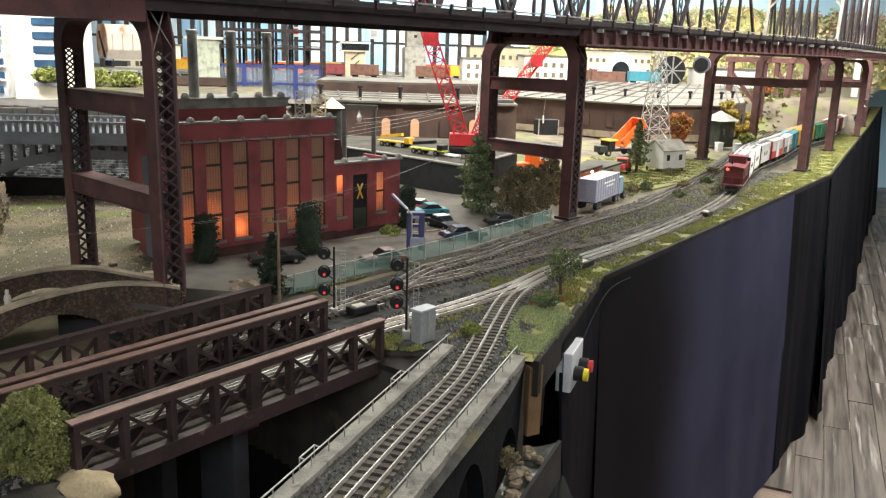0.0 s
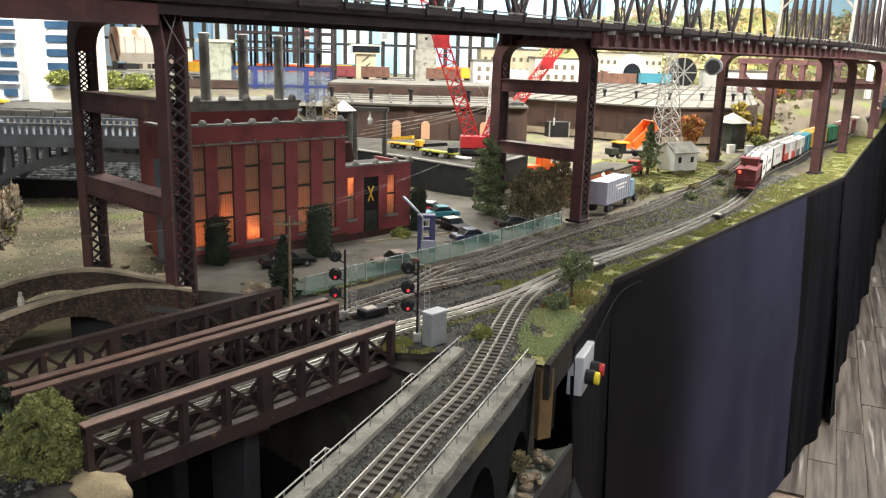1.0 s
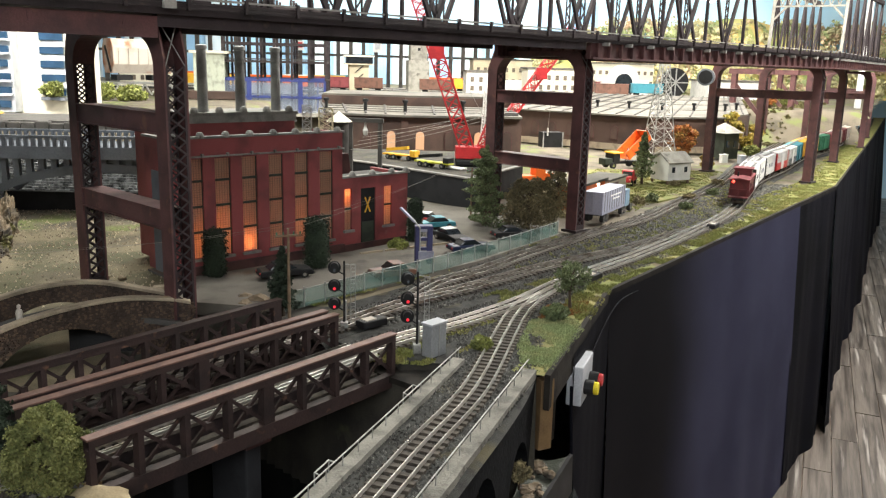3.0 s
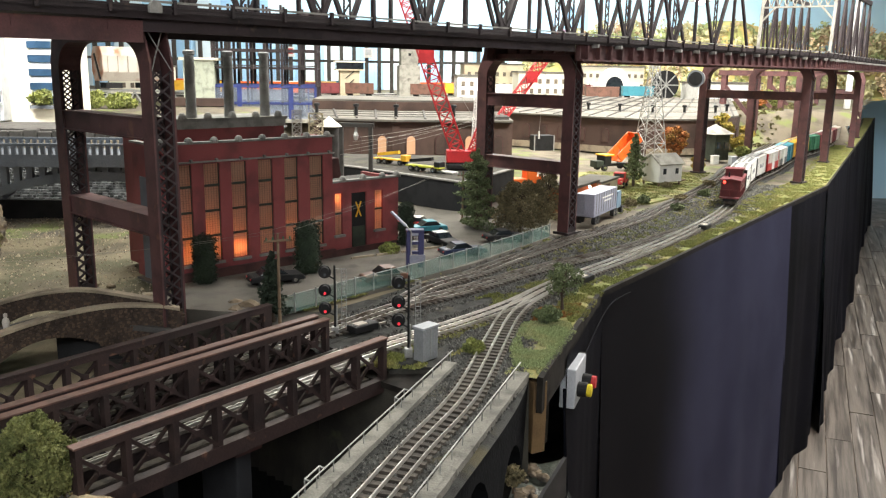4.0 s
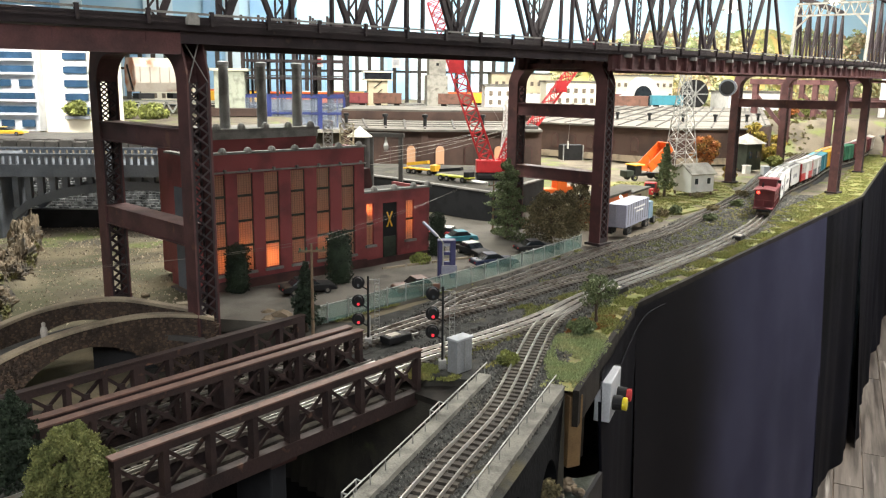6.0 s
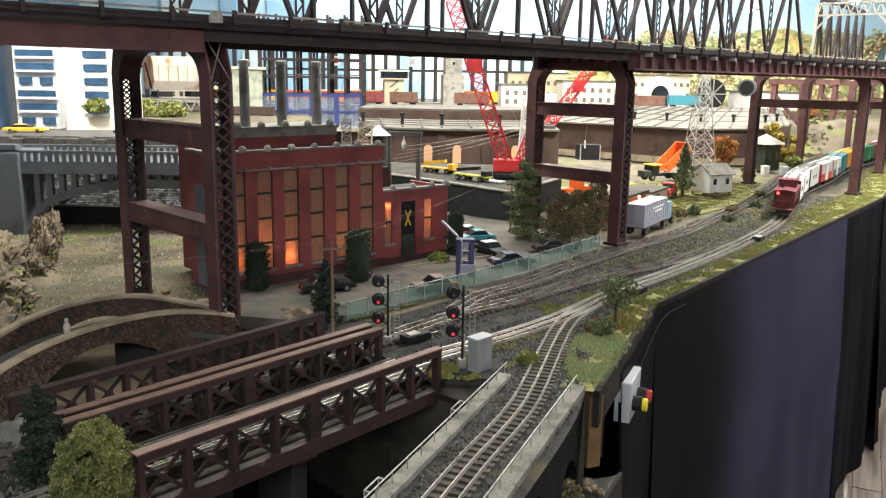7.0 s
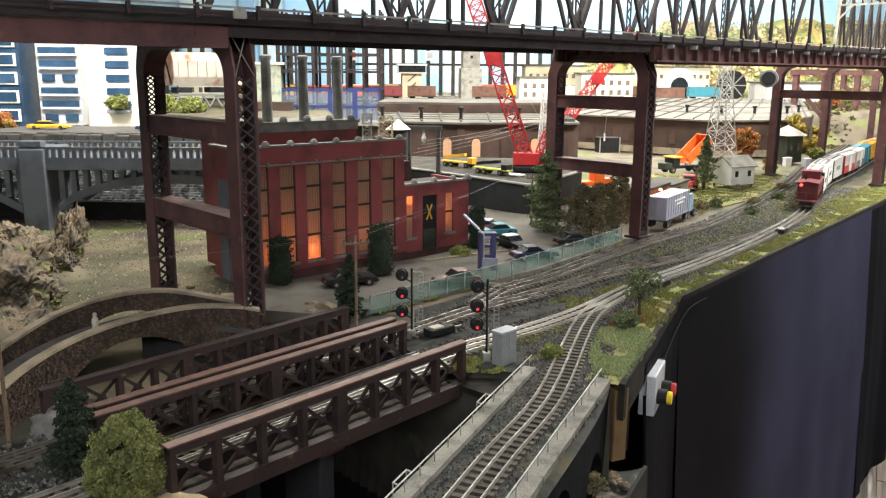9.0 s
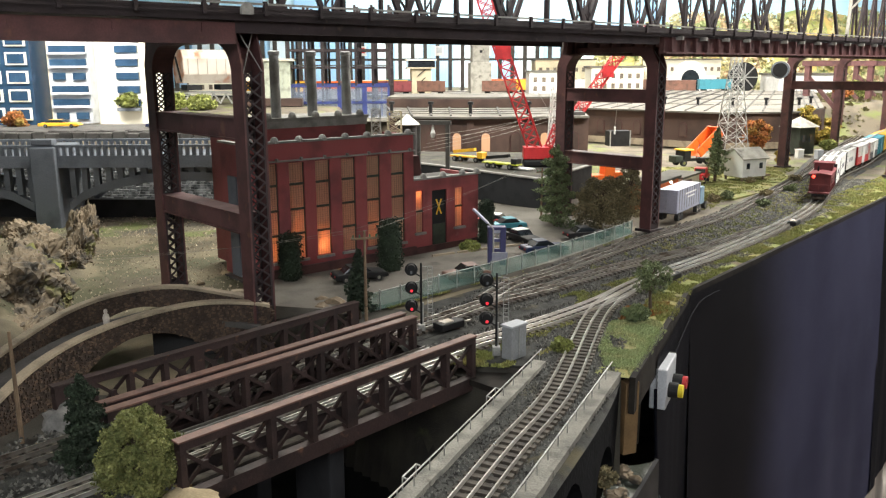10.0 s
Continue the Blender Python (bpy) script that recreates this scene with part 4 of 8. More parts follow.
def truss_wall(parent, w, s0, panel, n, hgt, lace=True):
    """Posts, diagonals and chord of one truss wall, each a part."""
    for i in range(n):
        a, c = s0 + i * panel, s0 + (i + 1) * panel
        mid = (a + c) / 2
        part("diagonal", B().beam((a, w, 0.458), (mid, w, 0.458 + hgt), 0.008, 0.0105), DARKSTEEL, parent)
        part("diagonal", B().beam((c, w, 0.458), (mid, w, 0.458 + hgt), 0.007, 0.009), DARKSTEEL, parent)
        part("hanger", B().box(mid, w, 0.458 + hgt / 2, 0.006, 0.008, hgt), DARKSTEEL, parent)
        part("gusset", B().box(a, w, 0.467, 0.03, 0.014, 0.02), DARKSTEEL, parent)
        if lace:
            part("laced_post", laced((a, w, 0.458), (a, w, 0.458 + hgt), 0.008), DARKSTEEL, parent)
    part("top_chord", B().beam((s0 + panel / 2, w, 0.458 + hgt), (s0 + (n - 0.5) * panel, w, 0.458 + hgt), 0.014, 0.018), DARKSTEEL, parent)


for w in (0.03, 0.245):
    truss_wall(viaduct, w, 0.06, 0.245, 8, 0.27)
# the far span with its pale portal
ptl = thing("portal_span", *(VO + VU * 2.82 + VN * 0.05).to_tuple(), VANG + 9, "distant truss span with a pale latticed entrance portal", "bridge")
for w in (0.0, 0.27):
    truss_wall(ptl, w, 0.0, 0.17, 6, 0.27, False)
b = B()
for w in (0.0, 0.27):
    b.beam((0, w, 0.458), (0.03, w, 0.69), 0.01, 0.012)
for z in (0.655, 0.70):
    b.beam((0.03, 0, z), (0.03, 0.27, z), 0.008, 0.007)
for i in range(9):
    a = i * 0.03
    b.beam((0.03, a, 0.655), (0.03, a + 0.015, 0.70), 0.004, 0.004)
    b.beam((0.03, a + 0.03, 0.655), (0.03, a + 0.015, 0.70), 0.004, 0.004)
for w, d in ((0, 1), (0.27, -1)):
    b.beam((0.025, w, 0.60), (0.03, w + d * 0.05, 0.655), 0.007, 0.007)
part("portal", b, CONCRETE, ptl, "cream latticed portal")

# ---- truss bridges over the river ----
def lattice_truss(name, a, c, z0, z1, panels, label, top_mat, joint):
    ax, ay = a
    cx, cy = c
    ln = math.hypot(cx - ax, cy - ay)
    tr = thing(name, ax, ay, z0, math.degrees(math.atan2(cy - ay, cx - ax)), label, "truss bridge", "lattice trusses")
    h = z1 - z0
    part("bottom_chord", B().box(ln / 2, 0, 0.009, ln, 0.012, 0.018), TRUSSRED, tr)
    part("top_chord", B().box(ln / 2, 0, h - 0.004, ln, 0.011, 0.008), TRUSSRED, tr)
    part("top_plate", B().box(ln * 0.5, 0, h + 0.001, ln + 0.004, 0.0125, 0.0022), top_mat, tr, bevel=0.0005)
    for i in range(panels + 1):
        x = ln * i / panels
        wdt = 0.015 if i in joint else 0.0064
        part("post", B().box(min(max(x, wdt / 2), ln - wdt / 2), 0, h / 2, wdt, 0.0105, h - 0.001), TRUSSRED, tr)
    for i in range(panels):
        x0, x1 = ln * i / panels, ln * (i + 1) / panels
        b = B().beam((x0, 0.0015, 0.018), (x1, 0.0015, h - 0.008), 0.0025, 0.004).beam((x0, -0.0015, h - 0.008), (x1, -0.0015, 0.018), 0.0025, 0.004)
        b.box((x0 + x1) / 2, 0, (0.018 + h - 0.008) / 2, 0.008, 0.006, 0.008)
        part("cross_brace", b, TRUSSRED, tr)
    return tr


lattice_truss("lattice_truss", (-0.336, 0.796), (-0.055, 1.116), -0.03, 0.042, 8, "rust-brown lattice truss side of the near rail bridge", CHORDLIT, (4,))
lattice_truss("lattice_truss", (-0.437, 0.87), (-0.138, 1.206), -0.03, 0.04, 8, "rust-brown lattice truss side between the two rail bridges", CHORDLIT, (4,))
lattice_truss("lattice_truss", (-0.455, 0.884), (-0.155, 1.222), -0.03, 0.04, 8, "rust-brown lattice truss side backing its twin", CHORDLIT, (4,))
lattice_truss("lattice_truss", (-0.53, 0.945), (-0.232, 1.292), -0.03, 0.036, 10, "dark lattice truss side of the far rail bridge", TRUSSRED, (0, 4, 10))
for nm, mid, lab in (("bridge_floor", [(-0.39, 0.83), (-0.096, 1.162)], "open tie floor of the near rail bridge"), ("bridge_floor", [(-0.49, 0.91), (-0.19, 1.25)], "open tie floor of the far rail bridge")):
    dk = thing(nm, 0, 0, 0, 0, lab, "bridge floor")
    a, c = Vector((*mid[0], 0)), Vector((*mid[1], 0))
    d = (c - a).normalized()
    n = Vector((-d.y, d.x, 0))
    for off in (-0.022, 0.022):
        part("stringer", B().beam(a + n * off + Vector((0, 0, -0.02)), c + n * off + Vector((0, 0, -0.02)), 0.008, 0.03), DARKSTEEL, dk)
    b = B()
    k = 0.0
    while k < (c - a).length:
        q = a + d * k
        b.box(q.x, q.y, -0.03, 0.006, 0.11, 0.014, math.degrees(math.atan2(d.y, d.x)))
        k += 0.045
    part("floor_beams", b, DARKSTEEL, dk)
    for off in (-0.034, -0.026, -0.008, 0.008, 0.026, 0.034):
        part("guard_rail", B().beam(a + n * off + Vector((0, 0, 0.0025)), c + n * off + Vector((0, 0, 0.0025)), 0.0015, 0.004), RAIL if abs(off) < 0.03 else RAILDARK, dk, "bright guard rail")
    part("walkway_board", B().beam(a + n * -0.04 + Vector((0, 0, -0.016)), c + n * -0.04 + Vector((0, 0, -0.016)), 0.011, 0.003), TIE, dk, "dark walkway board")
# piers in the river
for x, y in ((-0.238, 0.983), (-0.345, 1.06)):
    pier = thing("bridge_pier", x, y, -0.24, 48, "dark concrete pier in the river", "bridge pier", "river piers")
    part("shaft", B().box(0, 0, 0.1, 0.022, 0.07, 0.2), WALLDARK, pier, bevel=0.003)
    part("cap", B().box(0, 0, 0.204, 0.036, 0.09, 0.008), BRICKDARK, pier)
ab = thing("abutment", -0.06, 1.145, -0.25, 48, "brown stone abutment at the river bank", "abutment")
part("face", B().box(0, 0.0, 0.115, 0.05, 0.2, 0.23), DARKSOIL, ab, bevel=0.003)
part("coping", B().box(-0.002, 0, 0.233, 0.058, 0.206, 0.008), FASCIA, ab)

# ---- stone viaduct that carries the spur ----
sv = thing("stone_viaduct", 0, 0, 0, 0, "grey stone arch viaduct with concrete walks and handrails", "bridge")
nd = (Vector((0.106, 0.249, 0))).normalized()
nn = Vector((-nd.y, nd.x, 0))
svo = Vector((-0.057, 0.781, 0))


def svp(s, w, z):
    q = svo + nd * s + nn * w
    return (q.x, q.y, z)


def walk_line(w, s0, s1, half):
    b = B()
    k = s0
    pts = []
    while k <= s1 + 1e-6:
        pts.append(k)
        k += 0.02
    for k in pts:
        for dw, z in ((-half, -0.012), (-half, 0.003), (half, 0.003), (half, -0.012)):
            b.v.append(svp(k, w + dw + 0.001 * noise.noise(Vector((k * 40, w, z))), z))
    for i in range(len(pts) - 1):
        for j in range(4):
            a, c = i * 4 + j, i * 4 + (j + 1) % 4
            b.f.append((a, c, c + 4, a + 4))
    b.f += [(3, 2, 1, 0), tuple(len(b.v) - 4 + j for j in range(4))]
    return b


WL, WR = 0.047, -0.047
part("walk", walk_line(WL + 0.006, -0.42, 0.374, 0.0085), WALKSTONE, sv, "stained pale concrete walk")
part("walk", walk_line(WR, -0.42, 0.365, 0.009), WALKSTONE, sv, "stained pale concrete walk")
for w, s1, jogs in ((WL + 0.0075, 0.37, (0.2, -0.01)), (WR + 0.003, 0.36, ())):
    s = -0.42
    while s < s1:
        part("handrail_post", B().tube(svp(s, w, 0.0), svp(s, w, 0.0155), 0.0007, 6), GALV, sv)
        s += 0.034
    part("handrail", B().tube(svp(-0.42, w, 0.0155), svp(s1, w, 0.0155), 0.0009, 6), GALV, sv)
    for j in jogs:
        dd = 0.006 if w > 0 else -0.006
        b = B()
        for e in (j - 0.014, j + 0.014):
            b.tube(svp(e, w, 0.0155), svp(e, w + dd, 0.0165), 0.0009, 6)
            b.tube(svp(e, w + dd, 0.0165), svp(e, w + dd, 0.0), 0.0008, 6)
        b.tube(svp(j - 0.014, w + dd, 0.0165), svp(j + 0.014, w + dd, 0.0165), 0.0009, 6)
        part("refuge_rail", b, GALV, sv)
        part("refuge_platform", B().prism([svp(j - 0.016, w, 0)[:2], svp(j + 0.016, w, 0)[:2], svp(j + 0.016, w + dd * 1.2, 0)[:2], svp(j - 0.016, w + dd * 1.2, 0)[:2]][::1 if dd < 0 else -1], -0.008, 0.0028), WALKSTONE, sv)
# side walls with arches
def arch_wall(w, t):
    b = B()
    piers = [-0.46, -0.29, -0.12, 0.05, 0.22, 0.36]
    for a, c in zip(piers, piers[1:]):
        mid, r = (a + c) / 2, (c - a) / 2 - 0.022
        n = 12
        top, bot = -0.008, -0.26
        arc = [(mid - r * math.cos(math.pi * i / n), -0.15 + r * 1.65 * math.sin(math.pi * i / n)) for i in range(n + 1)]
        for side in (0, 1):
            ww = w + (t if side else 0)
            for i in range(n):
                (x0, z0), (x1, z1) = arc[i], arc[i + 1]
                q = [svp(x0, ww, z0), svp(x1, ww, z1), svp(x1, ww, top), svp(x0, ww, top)]
                b.add(q, [(0, 1, 2, 3)])
            for x0, x1 in ((a, mid - r), (mid + r, c)):
                b.add([svp(x0, ww, bot), svp(x1, ww, bot), svp(x1, ww, top), svp(x0, ww, top)], [(0, 1, 2, 3)])
        for i in range(n):
            (x0, z0), (x1, z1) = arc[i], arc[i + 1]
            b.add([svp(x0, w, z0), svp(x1, w, z1), svp(x1, w + t, z1), svp(x0, w + t, z0)], [(0, 1, 2, 3)])
        for x in (mid - r, mid + r):
            b.add([svp(x, w, bot), svp(x, w, -0.15), svp(x, w + t, -0.15), svp(x, w + t, bot)], [(0, 1, 2, 3)])
    return b


DARKSTONE = mat("near_black_stone", (0.009, 0.0095, 0.011), 0.9, 0, (0.005, 0.0055, 0.0065), 35, 0.5, 0.9, fine=180)
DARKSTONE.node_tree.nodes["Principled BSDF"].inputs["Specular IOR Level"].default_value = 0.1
part("arch_wall", arch_wall(-0.0565, 0.02), DARKSTONE, sv, "near-black stone arches")
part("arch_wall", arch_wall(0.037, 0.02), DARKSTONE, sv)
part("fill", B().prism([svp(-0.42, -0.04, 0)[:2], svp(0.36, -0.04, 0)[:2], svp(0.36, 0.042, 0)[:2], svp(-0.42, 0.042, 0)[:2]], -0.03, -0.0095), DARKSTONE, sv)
# timber post and table frame beside the viaduct end
solo("timber_post", B().box(0, 0, -0.062, 0.021, 0.016, 0.1), POSTWOOD, "bare pine post under the table edge", "post", at=pose(0.149, 1.1, 0, 0, 0, 25), bevel=0.001)
solo("table_apron", B().beam((0.118, 1.12, -0.06), (0.165, 1.135, -0.06), 0.03, 0.1), FASCIA, "dark table frame behind the post", "table frame")

# ---- control box on the fascia ----
fx = Vector((0.391, 0.92, 0)).normalized()
bx = thing("control_box", 0.224, 1.248, -0.073, math.degrees(math.atan2(fx.y, fx.x)), "grey steel push-button box fixed to the fascia", "control box")
part("case", B().box(0.013, -0.003, 0.0, 0.082, 0.024, 0.062), GREYBOX, bx, bevel=0.002)
part("clip", B().box(0.06, -0.002, 0.018, 0.012, 0.02, 0.02), BLACK, bx)
for x, m, lab in ((-0.006, BUTTONYELLOW, "yellow push button"), (0.032, RED, "red push button")):
    collar = part("button_collar", B().tube((x, -0.015, -0.006), (x, -0.029, -0.006), 0.0115, 20), BLACK, bx, bevel=0.0008)
    part("button", B().tube((x, -0.029, -0.006), (x, -0.036, -0.006), 0.0098, 20), m, collar, lab, bevel=0.001)
# cable from the box along the fascia
cu = bpy.data.curves.new("cable", "CURVE")
cu.dimensions, cu.bevel_depth = "3D", 0.0016
sp = cu.splines.new("NURBS")
pts = [(0.26, 1.315, -0.06), (0.285, 1.37, -0.045), (0.312, 1.43, -0.035), (0.338, 1.49, -0.03), (0.365, 1.535, -0.022), (0.41, 1.588, -0.024)]
sp.points.add(len(pts) - 1)
for q, p in zip(sp.points, pts):
    q.co = (*p, 1)
sp.use_endpoint_u = True
cab = new("cable", cu)
cu.materials.append(CLOTH)
tagged(cab, "black cable running along the fascia", "cable")
cu2 = bpy.data.curves.new("cord", "CURVE")
cu2.dimensions, cu2.bevel_depth = "3D", 0.0025
sp = cu2.splines.new("NURBS")
pts = [(0.205, 1.19, -0.06), (0.205, 1.18, -0.12), (0.222, 1.2, -0.25), (0.23, 1.205, -0.45), (0.23, 1.205, -0.7)]
sp.points.add(len(pts) - 1)
for q, p in zip(sp.points, pts):
    q.co = (*p, 1)
sp.use_endpoint_u = True
tagged(new("dangling_cable", cu2), "dark cable hanging beside the cloth", "cable")
cu2.materials.append(CLOTH)

# ---- brick power plant ----
PU, PN = Vector((0.752, 0.659, 0)), Vector((-0.659, 0.752, 0))
PANG = math.degrees(math.atan2(PU.y, PU.x))
plant = thing("power_plant", -0.176, 1.813, 0, PANG, "red painted brick power plant with lit frosted windows", "factory")
# local x runs along the front (negative to the far end), y goes into the building
L, DEP, HT, AL_ = 0.385, 0.1, 0.25, 0.186
wins = [(-0.352, -0.319), (-0.295, -0.262), (-0.238, -0.205), (-0.179, -0.146), (-0.119, -0.086), (-0.058, -0.024)]
WZ0, WZ1 = 0.026, 0.212


def wall_with_openings(b, x0, x1, z0, z1, holes, y0, t):
    """A wall along x with full openings cut out: piers, sills and heads."""
    xs = x0
    for a, c, h0, h1 in holes:
        b.box((xs + a) / 2, y0 + t / 2, (z0 + z1) / 2, a - xs, t, z1 - z0)
        if h0 > z0:
            b.box((a + c) / 2, y0 + t / 2, (z0 + h0) / 2, c - a, t, h0 - z0)
        b.box((a + c) / 2, y0 + t / 2, (h1 + z1) / 2, c - a, t, z1 - h1)
        xs = c
    b.box((xs + x1) / 2, y0 + t / 2, (z0 + z1) / 2, x1 - xs, t, z1 - z0)
    return b


part("front_wall", wall_with_openings(B(), -L, 0, 0, HT, [(a, c, WZ0, WZ1) for a, c in wins], 0, 0.008), BRICK, plant)
part("side_wall", B().box(-L + 0.004, DEP / 2 + 0.004, HT / 2, 0.008, DEP - 0.008, HT), BRICK, plant)
part("side_wall", B().box(-0.004, DEP / 2 + 0.004, HT / 2, 0.008, DEP - 0.008, HT), BRICK, plant)
part("roof", B().box(-L / 2, DEP / 2 + 0.004, HT - 0.012, L - 0.018, DEP - 0.01, 0.006), ROOFDARK, plant)
part("back_wall", B().box(-L / 2, DEP - 0.002, HT / 2, L - 0.02, 0.006, HT - 0.03), BRICK, plant)
for k, (a, c) in enumerate(wins):
    w = part("window", B().box(a + 0.0005, 0.0052, (WZ0 + WZ1) / 2, 0.001, 0.003, WZ1 - WZ0).box(c - 0.0005, 0.0052, (WZ0 + WZ1) / 2, 0.001, 0.003, WZ1 - WZ0), FRAMEGREEN, plant)
    for z in (0.075, 0.123, 0.171):
        part("transom", B().box((a + c) / 2, 0.0042, z, c - a, 0.004, 0.0042), FRAMEGREEN, w)
    zs = [WZ0, 0.0735, 0.1215, 0.1695, WZ1]
    for z0, z1 in zip(zs, zs[1:]):
        part("pane", B().box((a + c) / 2, 0.0062, (z0 + z1) / 2, c - a, 0.0006, z1 - z0), PANE, w)
    gb = B()
    for i in range(1, 6):
        gb.box(a + (c - a) * i / 6, 0.0054, (WZ0 + WZ1) / 2, 0.0004, 0.0005, WZ1 - WZ0)
    for i in range(1, 42):
        gb.box((a + c) / 2, 0.0054, WZ0 + (WZ1 - WZ0) * i / 42, c - a, 0.0005, 0.0004)
    tagged(part("glazing_grid", gb, GRIDBAR, w), kind="stuff")
    part("sill", B().box((a + c) / 2, -0.0015, WZ0 - 0.003, c - a + 0.006, 0.007, 0.005), COPING, plant)
part("cornice", B().box(-L / 2, -0.002, 0.2165, L + 0.004, 0.005, 0.003), COPING, plant)
part("coping", B().box(-L / 2, 0.003, HT + 0.0015, L + 0.006, 0.014, 0.004), COPING, plant)
part("coping", B().box(-L + 0.003, DEP / 2 + 0.007, HT + 0.0012, 0.013, DEP - 0.008, 0.004), COPING, plant)
for i in range(8):
    x = -L + 0.012 + i * (L - 0.024) / 7
    part("parapet_knob", B().lathe([(0.0, HT + 0.012), (0.005, HT + 0.0105), (0.0075, HT + 0.006), (0.0085, HT + 0.0)][::-1], 10, x, 0.002), COPING, plant)
    part("bracket", B().box(x, -0.0045, 0.219, 0.004, 0.006, 0.006), COPING, plant)
# plinths and hidden slab go below ground, stopping light leaks from the inner lamps
part("plinth", B().box(-L / 2, -0.002, -0.004, L + 0.004, 0.01, 0.03), BRICKDARK, plant)
part("floor_slab", B().box(-0.1, 0.05, -0.008, 0.58, 0.098, 0.006), ROOFDARK, plant)
part("annex_plinth", B().box(AL_ / 2 + 0.002, 0.0045, -0.006, AL_, 0.01, 0.024), BRICKDARK, plant)
# grey door and pale band on the end wall
part("end_door", B().box(-L - 0.001, 0.05, 0.095, 0.004, 0.035, 0.19), BLUEGREY, plant, "tall blue-grey end door")
# upper boiler house
part("upper_wall", B().box(-0.2, 0.16, 0.1425, 0.3, 0.115, 0.285), BRICK, plant)
part("upper_band", B().box(-0.2, 0.1005, 0.276, 0.302, 0.006, 0.014), COPING, plant, "grey frieze under the coping")
part("upper_coping", B().box(-0.2, 0.16, 0.286, 0.31, 0.128, 0.006), COPING, plant)
for i in range(6):
    part("parapet_knob", B().lathe([(0.0085, 0.289), (0.0075, 0.295), (0.005, 0.2995), (0.0, 0.301)], 10, -0.335 + i * 0.054, 0.1), COPING, plant)
for x, y in ((-0.246, 0.13), (-0.162, 0.13), (-0.078, 0.13)):
    st = part("smokestack", B().lathe([(0.0, 0.289), (0.0105, 0.289), (0.0095, 0.41), (0.0115, 0.412), (0.0115, 0.418), (0.008, 0.42), (0.007, 0.40), (0.0, 0.40)], 18, x, y), STACKGREY, plant, "dull dark grey steel smokestack", smooth=False)
    part("collar", B().tube((x, y, 0.386), (x, y, 0.39), 0.0108, 18), STACKGREY, st)
# annex
AL, AH = AL_, 0.152
part("annex_wall", wall_with_openings(B(), 0.002, AL, 0, AH, [(0.008, 0.028, 0.038, 0.128), (0.052, 0.094, 0.0, 0.126), (0.117, 0.141, 0.038, 0.126)], 0.003, 0.008), BRICK, plant)
part("annex_side", B().box(AL - 0.004, 0.07, AH / 2, 0.008, 0.118, AH), BRICK, plant)
part("annex_roof", B().box(AL / 2 + 0.002, 0.07, AH - 0.01, AL - 0.012, 0.12, 0.005), ROOFDARK, plant)
part("annex_back", B().box(AL / 2, 0.126, AH / 2, AL - 0.01, 0.006, AH - 0.02), BRICK, plant)
part("annex_coping", B().box(AL / 2 + 0.002, 0.006, AH + 0.0015, AL + 0.004, 0.014, 0.004), COPING, plant)
for x in (0.03, 0.085, 0.14, 0.182):
    part("parapet_knob", B().lathe([(0.008, AH + 0.003), (0.007, AH + 0.008), (0.0045, AH + 0.012), (0.0, AH + 0.0135)], 10, x, 0.005), COPING, plant)
for a, c in ((0.008, 0.028), (0.117, 0.141)):
    w = part("window", B().box((a + c) / 2, 0.0072, 0.084, c - a, 0.004, 0.004), FRAMEGREEN, plant)
    part("pane", B().box((a + c) / 2, 0.0092, 0.06, c - a, 0.0006, 0.044), PANE, w)
    part("pane", B().box((a + c) / 2, 0.0092, 0.107, c - a, 0.0006, 0.042), PANE, w)
    gb = B()
    for i in range(1, 5):
        gb.box(a + (c - a) * i / 5, 0.0084, 0.083, 0.0004, 0.0005, 0.088)
    for i in range(1, 18):
        gb.box((a + c) / 2, 0.0084, 0.039 + 0.088 * i / 18, c - a, 0.0005, 0.0004)
    tagged(part("glazing_grid", gb, GRIDBAR, w), kind="stuff")
    part("sill", B().box((a + c) / 2, 0.001, 0.036, c - a + 0.008, 0.008, 0.005), COPING, plant)
dr = part("doorway", B().box(0.073, 0.0085, 0.063, 0.042, 0.003, 0.126), BLACK, plant, "dark doorway")
part("door_leaf", B().box(0.073, 0.0058, 0.026, 0.034, 0.003, 0.05), FRAMEGREEN, dr, "dark green door", bevel=0.0005)
part("emblem", B().beam((0.066, 0.0055, 0.072), (0.08, 0.0055, 0.105), 0.002, 0.0025).beam((0.08, 0.0055, 0.072), (0.066, 0.0055, 0.105), 0.002, 0.0025), YELLOW, dr, "crossed pale bars over the door")
part("hopper", B().slab([(-0.02, -0.02), (0.02, -0.02), (0.012, 0.024), (-0.012, 0.024)], -0.012, 0.012, pose(0.04, 0.06, AH + 0.022, 90, 0, 0)), BRICKDARK, plant, "tapered brick bunker on the annex roof")
for x, y, z, e in ((-0.222, 0.013, 0.043, 0.075), (-0.283, 0.03, 0.07, 0.034), (-0.335, 0.03, 0.05, 0.03), (-0.1, 0.05, 0.07, 0.026), (0.018, 0.015, 0.118, 0.06), (0.13, 0.035, 0.09, 0.05)):
    q = Vector((-0.176, 1.813, 0)) + PU * x + PN * y
    lamp("plant_lamp", "POINT", (q.x, q.y, z), (q.x, q.y, -1), e * 3.0, (1.0, 0.6, 0.36), 0.004)

